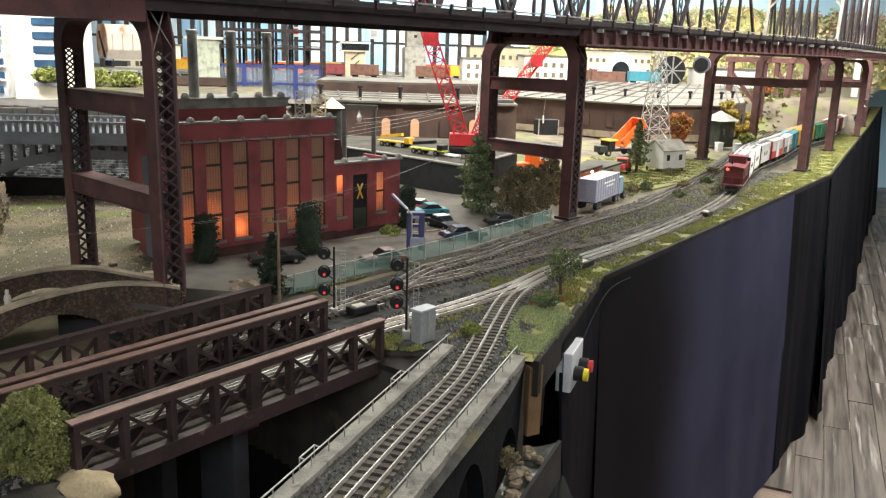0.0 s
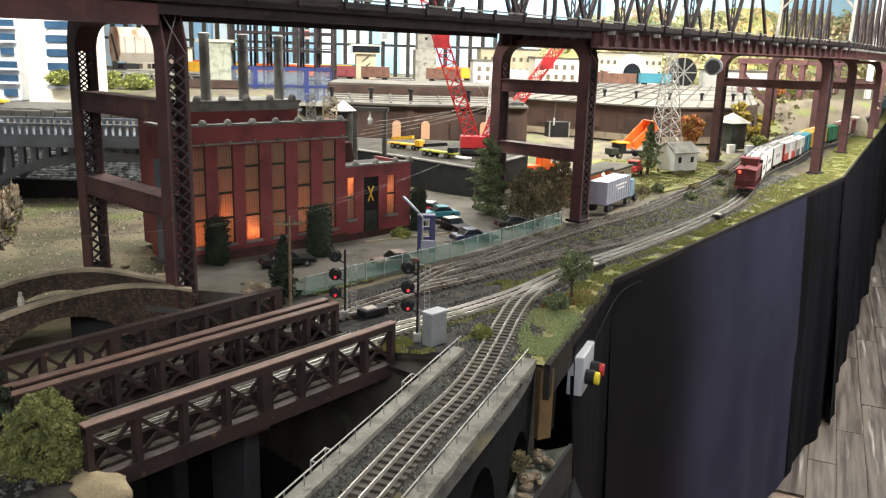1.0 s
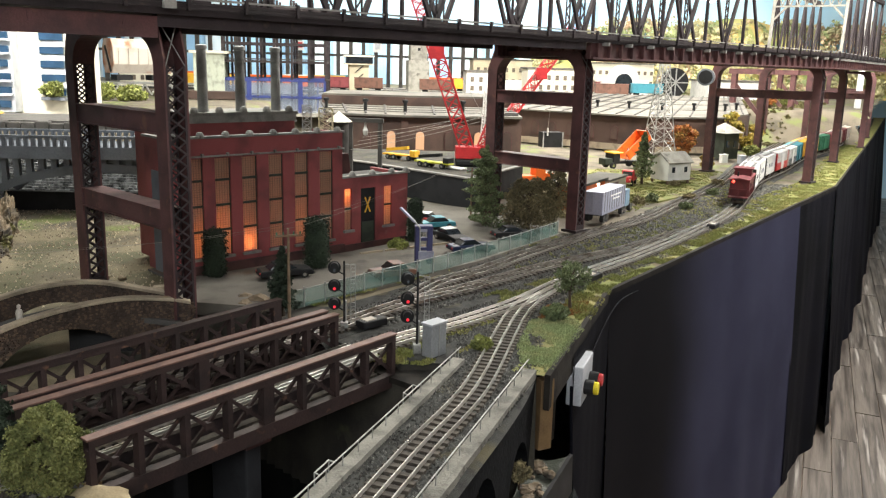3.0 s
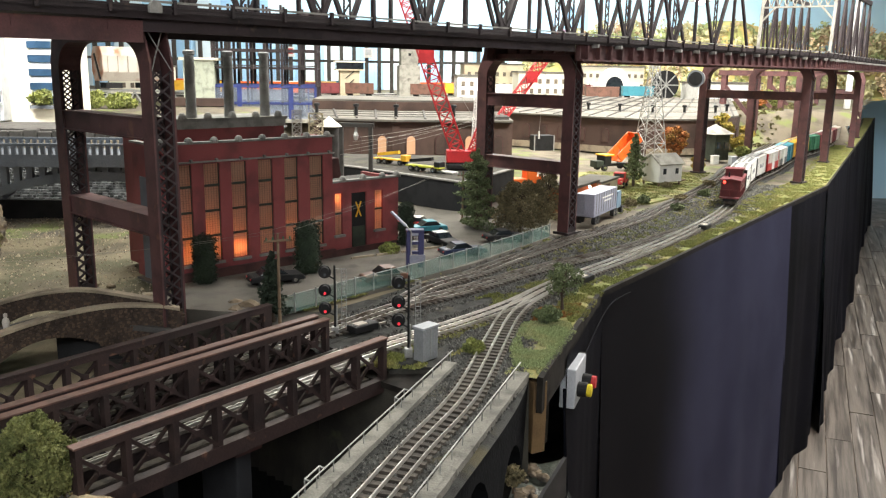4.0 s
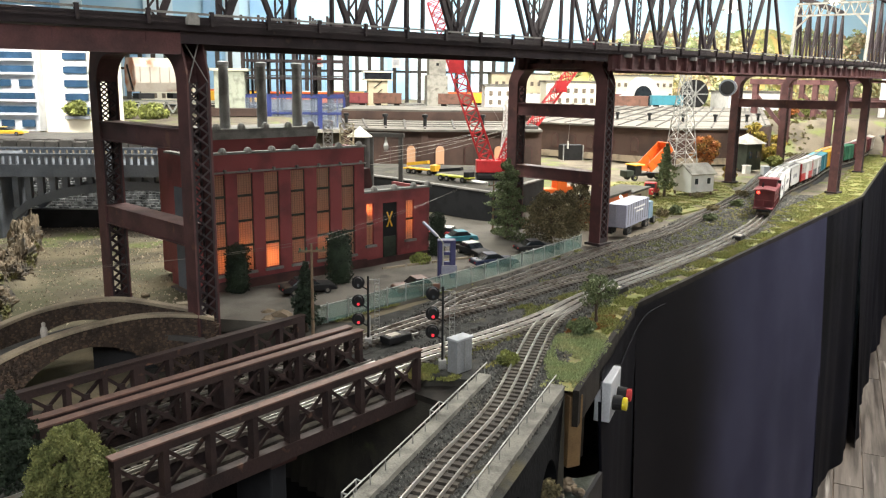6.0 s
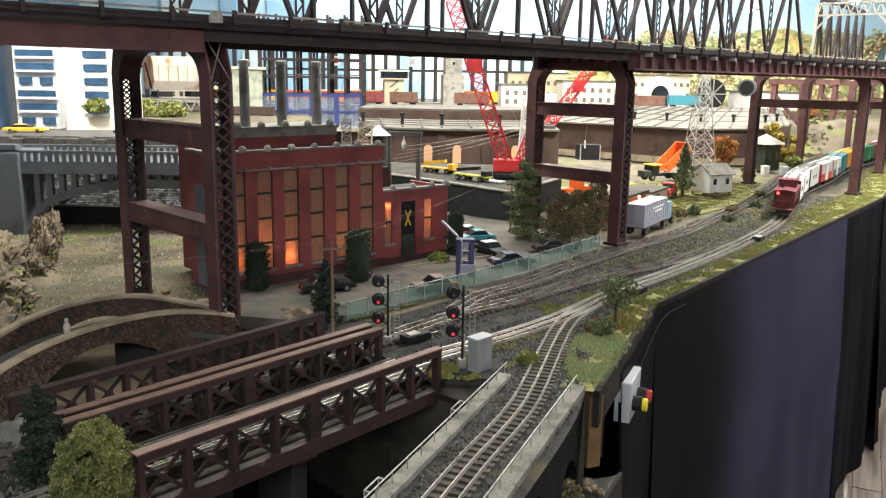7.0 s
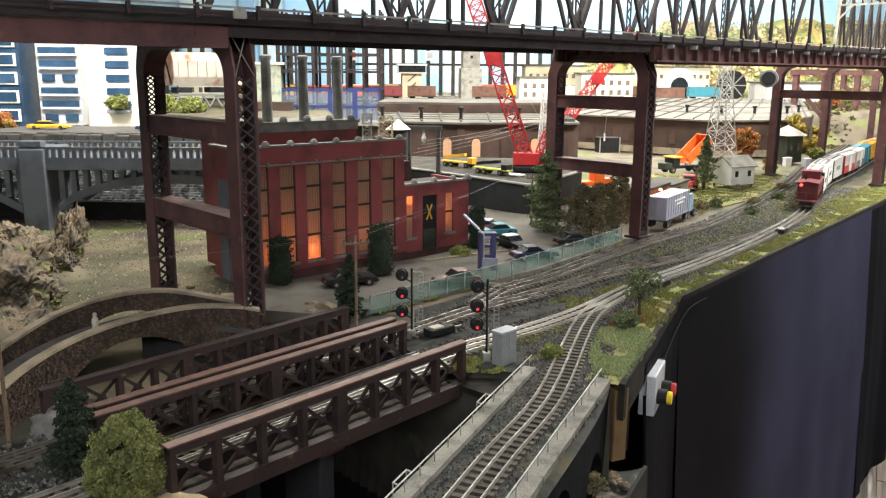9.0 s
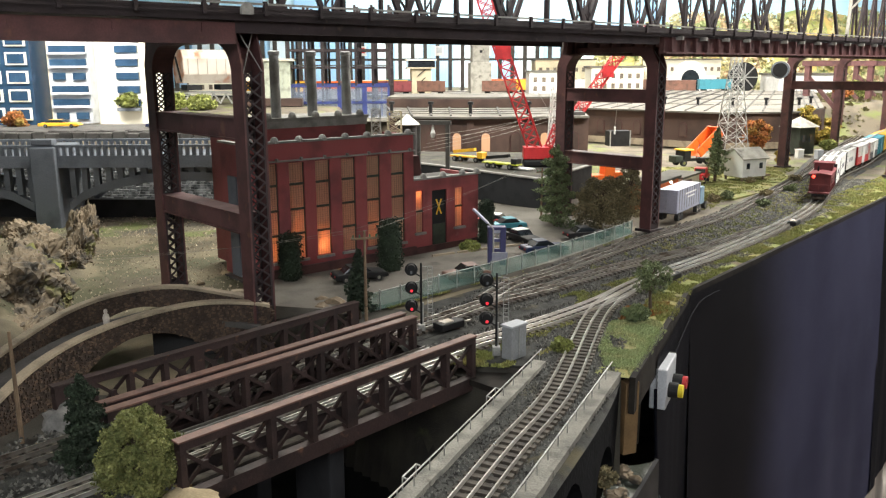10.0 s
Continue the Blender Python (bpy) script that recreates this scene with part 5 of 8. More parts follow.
# ---- trees and shrubs ----
def leaf_cloud(lobes, per, size, seed, flat=0.6):
    """Small leaf quads scattered through ellipsoid lobes, denser at their skins."""
    r = np.random.RandomState(seed)
    vs, fs = [], []
    for (x, y, z, rx, ry, rz) in lobes:
        d = r.normal(size=(per, 3))
        d /= np.linalg.norm(d, axis=1)[:, None]
        rad = 0.55 + 0.5 * r.rand(per) ** 0.6
        rad *= 1 + 0.22 * np.sin(d[:, 0] * 7 + seed) * np.cos(d[:, 1] * 6 + d[:, 2] * 5)
        c = np.array([x, y, z]) + d * rad[:, None] * np.array([rx, ry, rz])
        a = r.normal(size=(per, 3))
        a /= np.linalg.norm(a, axis=1)[:, None]
        b2 = np.cross(a, r.normal(size=(per, 3)))
        b2 /= np.linalg.norm(b2, axis=1)[:, None]
        s = size * (0.5 + r.rand(per))[:, None]
        k = len(vs)
        quad = np.stack([c - a * s, c - b2 * s * flat, c + a * s, c + b2 * s * flat], 1).reshape(-1, 3)
        vs.extend(map(tuple, quad))
        fs.extend((k + 4 * i, k + 4 * i + 1, k + 4 * i + 2, k + 4 * i + 3) for i in range(per))
    b = B()
    b.v, b.f = vs, fs
    return b


def broad_tree(name, x, y, h, w, material, label, seed, z=0.0, n=9, per=420, size=0.0035, trunk=0.25):
    r = random.Random(seed)
    tr = thing(name, x, y, z, r.uniform(0, 360), label, "tree", "layout trees")
    b = B().tube((0, 0, 0), (0.002, 0, h * trunk), 0.035 * w + 0.001, 7, 0.025 * w + 0.0007).tube((0.002, 0, h * trunk), (0, 0.002, h * 0.8), 0.025 * w + 0.0007, 6, 0.001)
    lobes = []
    for i in range(n):
        a = i * 2.4 + r.uniform(-0.4, 0.4)
        u = (i + 0.5) / n
        zz = h * (trunk + (1 - trunk) * (0.12 + 0.78 * u))
        rr = w * 0.5 * (0.62 * math.sin(math.pi * (0.18 + 0.72 * u))) * r.uniform(0.75, 1.1)
        px, py = rr * math.cos(a), rr * math.sin(a)
        b.tube((0, 0, zz * 0.72), (px, py, zz), 0.0012 + 0.006 * w, 5, 0.0006)
        k = w * 0.5 * r.uniform(0.3, 0.6) * (1.15 - 0.45 * u) * (9 / n) ** 0.3
        px, py = px * 1.25, py * 1.25
        lobes.append((px, py, zz, k, k, k * r.uniform(0.7, 0.95)))
    part("trunk", b, BARK, tr)
    tagged(part("crown", leaf_cloud(lobes, per, size, seed), material, tr), kind="stuff")
    return tr


def conifer(name, x, y, h, w, material, label, seed, z=0.0, per=150, size=0.003, low=0.15, taper=0.85):
    r = random.Random(seed)
    tr = thing(name, x, y, z, r.uniform(0, 360), label, "tree", "layout trees")
    part("trunk", B().tube((0, 0, 0), (0, 0, h * 0.96), 0.003 + w * 0.03, 7, 0.0006), BARK, tr)
    lobes = []
    n = 22
    for i in range(n):
        u = i / (n - 1)
        zz = h * (low + (0.97 - low) * u)
        rr = w * 0.5 * (1 - u) ** taper * (1 + 0.25 * math.sin(i * 2.1 + seed)) + 0.002
        a = i * 2.4
        k = rr * 0.55 + 0.002
        lobes.append((0.5 * rr * math.cos(a), 0.5 * rr * math.sin(a), zz, k * 1.1, k * 1.1, h * 0.045))
    tagged(part("crown", leaf_cloud(lobes, per, size, seed), material, tr), kind="stuff")
    return tr


def hedge(x, y, h, w, label, seed, z=0.0):
    hd = thing("clipped_shrub", x, y, z, seed * 31, label, "shrub", "clipped shrubs")
    lobes = [(0, 0, h * (0.12 + 0.76 * i / 5), w / 2, w / 2, h * 0.16) for i in range(6)]
    # solid core added behind the leaves so the shrub shows no gaps
    part("stem", B().lathe([(0.0, 0.0), (w * 0.4, 0.004), (w * 0.45, h * 0.5), (w * 0.38, h * 0.88), (w * 0.2, h * 0.97), (0.0, h * 0.98)], 14), LEAFDARK, hd, smooth=True)
    tagged(part("foliage", leaf_cloud(lobes, 1500, 0.0016, seed, 0.7), LEAFDARK, hd), kind="stuff")


broad_tree("small_tree", 0.238, 1.392, 0.08, 0.062, LEAF, "small olive-green tree in the grass beside the tracks", 11, n=14, per=170, size=0.0022, trunk=0.35)
broad_tree("foreground_tree", -0.374, 0.8, 0.108, 0.08, FOREGREEN, "bright yellow-green bushy tree by the rail bridge", 12, z=-0.03, n=64, per=800, size=0.0014, trunk=0.06)
conifer("ivy_column", -0.448, 0.845, 0.118, 0.05, LEAFDARK, "dark green narrow cypress beside the bridge end", 13, z=-0.03, per=750, size=0.0018, low=0.04, taper=0.5)
conifer("fir_tree", -0.232, 1.325, 0.11, 0.04, LEAFDARK, "dark green fir beside the utility pole", 14, per=170)
conifer("tall_tree", 0.157, 2.1, 0.2, 0.105, LEAF, "tall dark green tree beside the steel tower", 15, per=520, size=0.0026, low=0.04, taper=0.42)
broad_tree("olive_tree", 0.262, 2.05, 0.135, 0.15, LEAFBROWN, "broad olive-brown tree beside the steel tower", 16, n=60, per=320, size=0.0022, trunk=0.03)
broad_tree("olive_tree", 0.335, 2.1, 0.16, 0.085, LEAFBROWN, "slim olive-brown tree behind the fence", 17, n=34, per=220, size=0.0024, trunk=0.06)
conifer("spruce_tree", 0.79, 2.93, 0.18, 0.085, LEAF, "green spruce in front of the white shed", 18, per=90, size=0.005, low=0.16)
broad_tree("autumn_tree", 1.14, 3.56, 0.17, 0.12, LEAFORANGE, "orange-red autumn tree beside the tower", 19, per=330, size=0.005, trunk=0.3)
broad_tree("autumn_tree", 1.55, 4.12, 0.2, 0.13, LEAFYELLOW, "yellow-brown autumn tree beside the dark shelter", 20, per=420, size=0.006, trunk=0.3)
broad_tree("roadside_bush", 1.2, 3.42, 0.06, 0.06, LEAFYELLOW, "yellow-green bush at the tower foot", 21, per=220, size=0.004, trunk=0.1)
broad_tree("roadside_bush", 1.62, 3.98, 0.05, 0.07, LEAFLIGHT, "light green bush beside the branch track", 22, per=220, size=0.005, trunk=0.1)
broad_tree("roadside_bush", 1.75, 4.35, 0.06, 0.1, LEAFYELLOW, "yellow-green bush beside the branch track", 27, per=220, size=0.006, trunk=0.1)
broad_tree("low_bush", 0.2, 1.33, 0.02, 0.042, LEAF, "low dark green bush in the pale grass", 23, per=300, size=0.003, trunk=0.1)
broad_tree("low_bush", 0.072, 1.185, 0.015, 0.026, LEAFLIGHT, "low light green bush at the viaduct end", 24, per=260, size=0.0028, trunk=0.1)
broad_tree("low_bush", -0.055, 1.82, 0.02, 0.04, LEAFLIGHT, "low pale bush at the plant's corner", 25, per=260, size=0.003, trunk=0.1)
broad_tree("creek_bush", 0.112, 1.04, 0.038, 0.026, LEAFBROWN, "brown dry bush on the creek bank", 26, z=-0.142, n=6, per=160, size=0.003, trunk=0.4)
hedge(-0.39, 1.56, 0.088, 0.042, "dark green clipped column shrub against the brick plant", 1)
hedge(-0.212, 1.64, 0.1, 0.05, "dark green clipped column shrub at the plant corner", 2)
hedge(-0.02, 1.9, 0.095, 0.036, "dark green clipped column shrub beside the annex", 3)
for i, (x, y) in enumerate(((0.66, 2.5), (0.72, 2.56), (0.9, 2.9), (0.97, 2.72), (0.85, 2.6), (0.78, 2.42), (1.07, 2.95))):
    broad_tree("scrub_clump", x, y, 0.016, 0.04, LEAF if i % 2 else LEAFBROWN, "low scrubby clump of weeds beside the track", 40 + i, per=140, size=0.003, trunk=0.1, n=6)

far_scrub = B()
rr_ = random.Random(44)
for x, y in in_poly([(1.75, 4.25), (2.3, 4.95), (3.1, 6.2), (2.6, 6.7), (1.95, 5.6), (1.55, 4.6)], 900, 51):
    if noise.noise(Vector((x * 4, y * 4, 7))) > -0.12:
        zz = height(x, y)
        s_ = rr_.uniform(0.006, 0.02)
        for _ in range(14):
            a, u = rr_.uniform(0, 6.3), rr_.uniform(0.15, 1.0)
            px, py, pz = x + s_ * u * math.cos(a), y + s_ * u * math.sin(a), zz + s_ * rr_.uniform(0, 1.0) * (1.2 - u)
            t_ = s_ * 0.4
            far_scrub.add([(px - t_, py, pz), (px + t_, py + t_ * 0.3, pz - t_ * 0.2), (px + t_ * math.cos(a), py + t_ * math.sin(a), pz + t_)], [(0, 1, 2)])
solo("far_scrub", far_scrub, island(mat("dry_scrub", (0.17, 0.16, 0.06), 0.9, 0, (0.12, 0.085, 0.045), 3, 0.5, 0.0), 0.5, 1.4), "dry green-brown scrub on the slope behind the viaduct", "scrub", "stuff")
for i, (x, y, h, mt, lab) in enumerate(((1.93, 4.72, 0.12, LEAFYELLOW, "yellow-brown bushy tree on the far slope"), (2.2, 5.2, 0.14, LEAFORANGE, "rust-coloured bushy tree on the far slope"), (2.42, 5.5, 0.12, LEAFLIGHT, "light green bushy tree on the far slope"), (1.72, 4.62, 0.09, LEAFLIGHT, "light green bush on the far slope"))):
    broad_tree("slope_tree", x, y, h, 0.11, mt, lab, 130 + i, z=height(x, y) - 0.004, per=220, size=0.006, trunk=0.12)

# ---- rocks ----
tagged(solo("boulder", B().rock(-0.325, 0.79, -0.022, 0.032, 0.022, 0.018, 3, 0.3, 3), TANSTONE, "smooth tan boulder on the river bank", "boulder", smooth=True))
solo("boulder", B().rock(-0.515, 0.94, -0.004, 0.026, 0.02, 0.022, 5, 0.5, 3), COPING, "grey rock with a white patch beside the track", "boulder", smooth=True)
solo("block_stone", B().box(0, 0, 0.012, 0.022, 0.016, 0.024), CAPSTONE, "pale cut stone at the bridge end", "stone block", at=pose(-0.468, 1.478, -0.02, 0, 0, 20), bevel=0.002)
for i in range(26):
    r = random.Random(i)
    x, y = -0.2 - 0.18 * r.random(), 1.33 + 0.14 * r.random()
    if i > 12:
        x, y = -0.6 + 0.2 * r.random(), 1.45 + 0.12 * r.random()
    s = r.uniform(0.006, 0.014)
    solo("rubble_rock", B().rock(0, 0, 0, s * 1.3, s, s * 0.8, i, 0.6, 2), ROCK, "grey-brown rubble rock at the tower foot", "rock", at=pose(x, y, height(x, y) + s * 0.3, 0, 0, i * 50))
def crag(x, y, z, a, b2, c, seed, label, rz=0.0, tilt=0.0):
    """A faceted, fissured cliff."""
    b = B().rock(0, 0, 0, 1, 1, 1, seed, 0.35, 5)
    vs = []
    for px, py, pz in b.v:
        d = Vector((px, py, pz))
        q = Vector((px * 2.2 + seed, py * 2.2, pz * 1.1))
        k = 1 + 0.17 * noise.noise(q) + 0.14 * (abs(noise.noise(q * 2.3)) * 2 - 0.5) - 0.16 * abs(noise.noise(q * 5.1)) + 0.07 * noise.noise(q * 11)
        k *= 0.93 + 0.14 * abs((px * 2.6 + pz * 0.8 + 0.5 * noise.noise(q)) % 1.0 - 0.5)
        vs.append((px * k * a, py * k * b2, pz * k * c))
    b.v = vs
    return solo("cliff_rock", b, ROCK, label, "rock", at=pose(x, y, z, 0, tilt, rz))


for k, (x, y, a, d, c, rz) in enumerate(((-0.735, 1.27, 0.035, 0.07, 0.03, 14), (-0.775, 1.37, 0.05, 0.11, 0.045, 18), (-0.84, 1.46, 0.06, 0.13, 0.055, 17), (-0.8, 1.5, 0.03, 0.08, 0.03, 22),
                                      (-0.89, 1.6, 0.06, 0.11, 0.055, 20), (-0.865, 1.66, 0.03, 0.06, 0.036, 24), (-0.95, 1.7, 0.06, 0.08, 0.045, 30), (-0.81, 1.22, 0.05, 0.08, 0.04, 8), (-0.92, 1.4, 0.08, 0.14, 0.06, 15))):
    crag(x, y, height(x, y) - 0.012, a, d, c, k + 1, "tilted tan strata rock with moss on the slope", rz, 28)
crag(-0.9, 1.79, -0.004, 0.036, 0.11, 0.055, 21, "steep grey fissured rock beside the dark gully", 24, 18)
crag(-0.955, 1.93, 0.005, 0.036, 0.08, 0.075, 22, "grey fissured rock by the bridge pier", 26, 14)
# black strip in place of the gully: its shade is put into colour
solo("river_wall", B().beam((-1.6, 2.27, -0.01), (-0.5, 2.27, -0.01), 0.02, 0.1), BLACK, "black strip standing for the shaded gully under the stone bank", "wall", "structure")
for i in range(18):
    r = random.Random(i + 60)
    v = r.uniform(0.45, 0.95)
    q = Vector((0.06, 0.89)).lerp(Vector((0.163, 1.112)), v) + Vector((r.uniform(-0.014, 0.014), 0))
    sz = r.uniform(0.004, 0.009)
    solo("creek_rock", B().rock(0, 0, 0, sz * 1.3, sz, sz * 0.7, i, 0.5, 2), ROCK, "small tan creek rock on the shelf", "rock", at=pose(q.x, q.y, -0.132 - 0.03 * (1 - v), 0, 0, i * 40))

# ---- humpback stone bridge ----
NEAR = [(-0.36, 1.27, 0.04), (-0.39, 1.261, 0.047), (-0.453, 1.24, 0.052), (-0.515, 1.19, 0.05), (-0.567, 1.125, 0.042), (-0.598, 1.051, 0.03), (-0.61, 0.97, 0.013), (-0.61, 0.85, -0.012)]
FAR = [(-0.385, 1.3, 0.04), (-0.426, 1.305, 0.047), (-0.523, 1.32, 0.055), (-0.6, 1.285, 0.052), (-0.65, 1.215, 0.042), (-0.676, 1.105, 0.025), (-0.69, 0.98, 0.006), (-0.69, 0.85, -0.012)]
hb = thing("stone_road_bridge", 0, 0, 0, 0, "humpbacked rubble stone road bridge with pale capstones", "bridge")


def ribbon(ctrl, w, t, dz=0.0):
    b = B()
    pts = curve_pts(ctrl, 0.012)
    for p, h in pts:
        n = Vector((-h.y, h.x, 0)).normalized()
        for a, z in ((-w, -t), (-w, 0), (w, 0), (w, -t)):
            q = p + n * a
            b.v.append((q.x, q.y, p.z + z + dz))
    for i in range(len(pts) - 1):
        for j in range(4):
            a, c = i * 4 + j, i * 4 + (j + 1) % 4
            b.f.append((a, a + 4, c + 4, c))
    return b


def parapet(ctrl, nm, open_from, open_to):
    """A rubble wall under a cap line, left open below between two points along it."""
    b = B()
    pts = curve_pts(ctrl, 0.0052)
    stones = B()
    r = random.Random(len(pts))
    low = []
    for i, (p, h) in enumerate(pts):
        u = i / len(pts)
        z = -0.1
        if open_from < u < open_to:
            k = (u - open_from) / (open_to - open_from)
            z = p.z - 0.03 - 0.10 * (1 - math.sin(math.pi * k) ** 0.6)
        low.append(z)
        n = Vector((-h.y, h.x, 0)).normalized()
        for a, zz in ((-0.0035, z), (-0.0035, p.z - 0.004), (0.0035, p.z - 0.004), (0.0035, z)):
            q = p + n * a
            b.v.append((q.x, q.y, zz))
    for i in range(len(pts) - 1):
        for j in range(4):
            a, c = i * 4 + j, i * 4 + (j + 1) % 4
            b.f.append((a, a + 4, c + 4, c))
    wall = part(nm, b, MORTAR, hb)
    for i, (p, h) in enumerate(pts):
        n = Vector((-h.y, h.x, 0)).normalized()
        z = low[i] + 0.003
        while z < p.z - 0.006:
            for side in (-1, 1):
                q = p + n * (0.0035 * side) + h * r.uniform(-0.005, 0.005)
                sx = r.uniform(0.0018, 0.0042)
                stones.box(q.x, q.y, z + r.uniform(-0.001, 0.001), sx * 1.25, 0.002 + r.uniform(0, 0.0022), r.uniform(0.0018, 0.0036), math.degrees(math.atan2(h.y, h.x)) + r.uniform(-14, 14))
            z += 0.0037
    tagged(part("rubble_facing", stones, STONEWALL, wall), kind="stuff")
    part("capstone_course", ribbon(ctrl, 0.0068, 0.005), CAPSTONE, hb, "pale capstone course", bevel=0.0008)


# solid black block: the tunnel's dark is put into its colour
solo("culvert", B().prism([(-0.532, 1.245), (-0.385, 1.275), (-0.385, 1.31), (-0.532, 1.285)], -0.2, 0.002), BLACK, "black block standing for the dark inside the culvert under the road bridge", "culvert")
parapet(NEAR, "parapet_wall", 0.1, 0.62)
parapet(FAR, "parapet_wall", 0.08, 0.5)
mid = [((a[0] + c[0]) / 2, (a[1] + c[1]) / 2, (a[2] + c[2]) / 2 - 0.03) for a, c in zip(NEAR, FAR)]
part("roadway", ribbon(mid, 0.036, 0.008), ROOFDARK, hb, "dark asphalt roadway")
fig = B().lathe([(0.004, 0.0), (0.0042, 0.008), (0.005, 0.016), (0.0035, 0.021), (0.0018, 0.022), (0.0028, 0.0245), (0.0025, 0.0275), (0.0, 0.029)], 10)
solo("figurine", fig, OLDWHITE, "small plain off-white figurine leaning at the parapet", "figurine", at=pose(-0.572, 1.185, 0.027), smooth=True)
# timber fence and bank at the bottom corner
fn = thing("board_fence", -0.40, 0.758, -0.035, 44, "weathered low timber board fence at the river bank", "fence")
for i in range(11):
    part("board", B().box(i * 0.0085, 0, 0.012, 0.0075, 0.003, 0.026 + 0.002 * (i % 3)), FENCEWOOD, fn)
part("rail", B().box(0.043, 0.0025, 0.018, 0.1, 0.002, 0.004), FENCEWOOD, fn)

# ---- poles and wires ----
def utility_pole(x, y, h, rz, label, arms=1):
    p = thing("utility_pole", x, y, height(x, y), rz, label, "utility pole", "utility poles")
    part("pole", B().tube((0, 0, 0), (0, 0, h), 0.0028, 8, 0.0018), WOODPOLE, p)
    for k in range(arms):
        z = h * (0.93 - 0.1 * k)
        part("crossarm", B().box(0, -0.002, z, 0.042, 0.0022, 0.0032), WOODPOLE, p)
        for xx in (-0.018, -0.008, 0.008, 0.018):
            part("insulator", B().tube((xx, -0.002, z + 0.0016), (xx, -0.002, z + 0.006), 0.0011, 6), GREEN, p)
    return p


utility_pole(-0.219, 1.309, 0.152, 20, "brown wooden utility pole beside the fir")
utility_pole(-0.556, 0.918, 0.13, 60, "brown wooden utility pole beside the grey rock", arms=0)
utility_pole(0.13, 2.2, 0.14, 40, "slim wooden pole behind the fir", arms=1)


def wire(a, c, sag, name="overhead_wire", thick=0.00018):
    cu = bpy.data.curves.new(name, "CURVE")
    cu.dimensions, cu.bevel_depth = "3D", thick
    sp = cu.splines.new("POLY")
    sp.points.add(12)
    for i, q in enumerate(sp.points):
        u = i / 12
        p = Vector(a).lerp(Vector(c), u)
        q.co = (p.x, p.y, p.z - sag * 4 * u * (1 - u), 1)
    cu.materials.append(WIRE)
    return tagged(new(name, cu), "thin pale overhead wire between poles", "wire", "overhead wires")


for k in (-0.016, 0.016):
    wire((-0.219 + k, 1.309, 0.147), (0.05, 2.02 + k, 0.145), 0.006)
    wire((-0.75, 1.25 + k, 0.11), (-0.219 + k, 1.309, 0.147), 0.012)
for k in range(5):
    wire((-0.2 + 0.012 * k, 2.38, 0.155 + 0.012 * k), (0.34, 3.3 + 0.03 * k, 0.215 + 0.016 * (k % 3)), 0.012, thick=0.0004)

# ---- signals ----
def signal(x, y, h, zs, label):
    s = thing("railway_signal", x, y, -0.003, 5, label, "railway signal", "colour light signals")
    part("mast", B().tube((0, 0, 0), (0, 0, h), 0.0016, 8), BLACK, s)
    part("foot", B().box(0, 0, 0.006, 0.011, 0.011, 0.013), GALV, s, bevel=0.001)
    part("tall_post", B().tube((0.002, 0.004, 0.01), (0.002, 0.004, 0.045), 0.002, 6), GALV, s)
    b = B()
    for e in (0.010, 0.017):
        b.tube((e, 0.004, 0.008), (e, 0.004, h * 0.93), 0.0005, 5)
    for i in range(int(h * 0.9 / 0.006)):
        b.tube((0.010, 0.004, 0.011 + 0.006 * i), (0.017, 0.004, 0.011 + 0.006 * i), 0.0004, 4)
    b.tube((0.017, 0.004, h * 0.93), (0.0, 0.002, h * 0.95), 0.0005, 5)
    part("ladder", b, GALV, s)
    for i, z in enumerate(zs):
        hd = part("signal_head", B().tube((-0.0145, -0.004, z), (-0.0145, 0.0, z), 0.0096, 18).box(-0.0145, 0.002, z, 0.012, 0.006, 0.014), BLACK, s)
        part("hood", B().tube((-0.0145, -0.012, z + 0.003), (-0.0145, -0.004, z + 0.003), 0.0058, 12, 0.0062), BLACK, hd)
        part("lens", B().tube((-0.0145, -0.0132, z - 0.002), (-0.0145, -0.0122, z - 0.0025), 0.0021, 12), SIGNALRED if i else CARGLASS, hd, "glowing red lens" if i else "dark lens")
        part("arm", B().tube((-0.0145, 0.003, z - 0.004), (0.0, 0.0, z - 0.012), 0.0012, 6), BLACK, s)
    return s


signal(-0.131, 1.269, 0.107, (0.098, 0.07, 0.042), "black three-head railway signal with two red lights")
signal(-0.022, 1.171, 0.117, (0.108, 0.08, 0.054), "black three-head railway signal with red lights beside the cabinet")
cb = thing("relay_cabinet", 0.002, 1.162, -0.004, 46, "pale grey trackside relay cabinet", "cabinet")
part("case", B().box(0, 0, 0.024, 0.031, 0.018, 0.046), CABGREY, cb, bevel=0.001)
part("lid", B().box(0, 0, 0.0485, 0.034, 0.021, 0.003), GREYBOX, cb, bevel=0.0008)
part("door_seam", B().box(0.0, -0.0092, 0.024, 0.001, 0.0012, 0.044), GALV, cb)
for x, y, rz, lab in ((-0.09, 1.285, 42, "black switch machine with a white plate"), (0.318, 1.588, 50, "black switch machine with a white plate beside the main track"), (0.755, 2.135, 55, "black switch machine near the grass edge")):
    sm = thing("switch_machine", x, y, 0.0, rz, lab, "switch machine", "switch machines")
    part("housing", B().box(0, 0, 0.004, 0.046, 0.022, 0.011), BLACK, sm, bevel=0.0015)
    part("cover_plate", B().box(-0.006, 0.0, 0.0102, 0.02, 0.014, 0.002), OLDWHITE, sm)
    part("throw_rod", B().box(0.03, 0.0, 0.002, 0.03, 0.003, 0.003), RAILDARK, sm)

# ---- chain-link fence ----
fc = thing("chainlink_fence", 0, 0, 0, 0, "pale green chain-link fence along the parking lot", "fence")
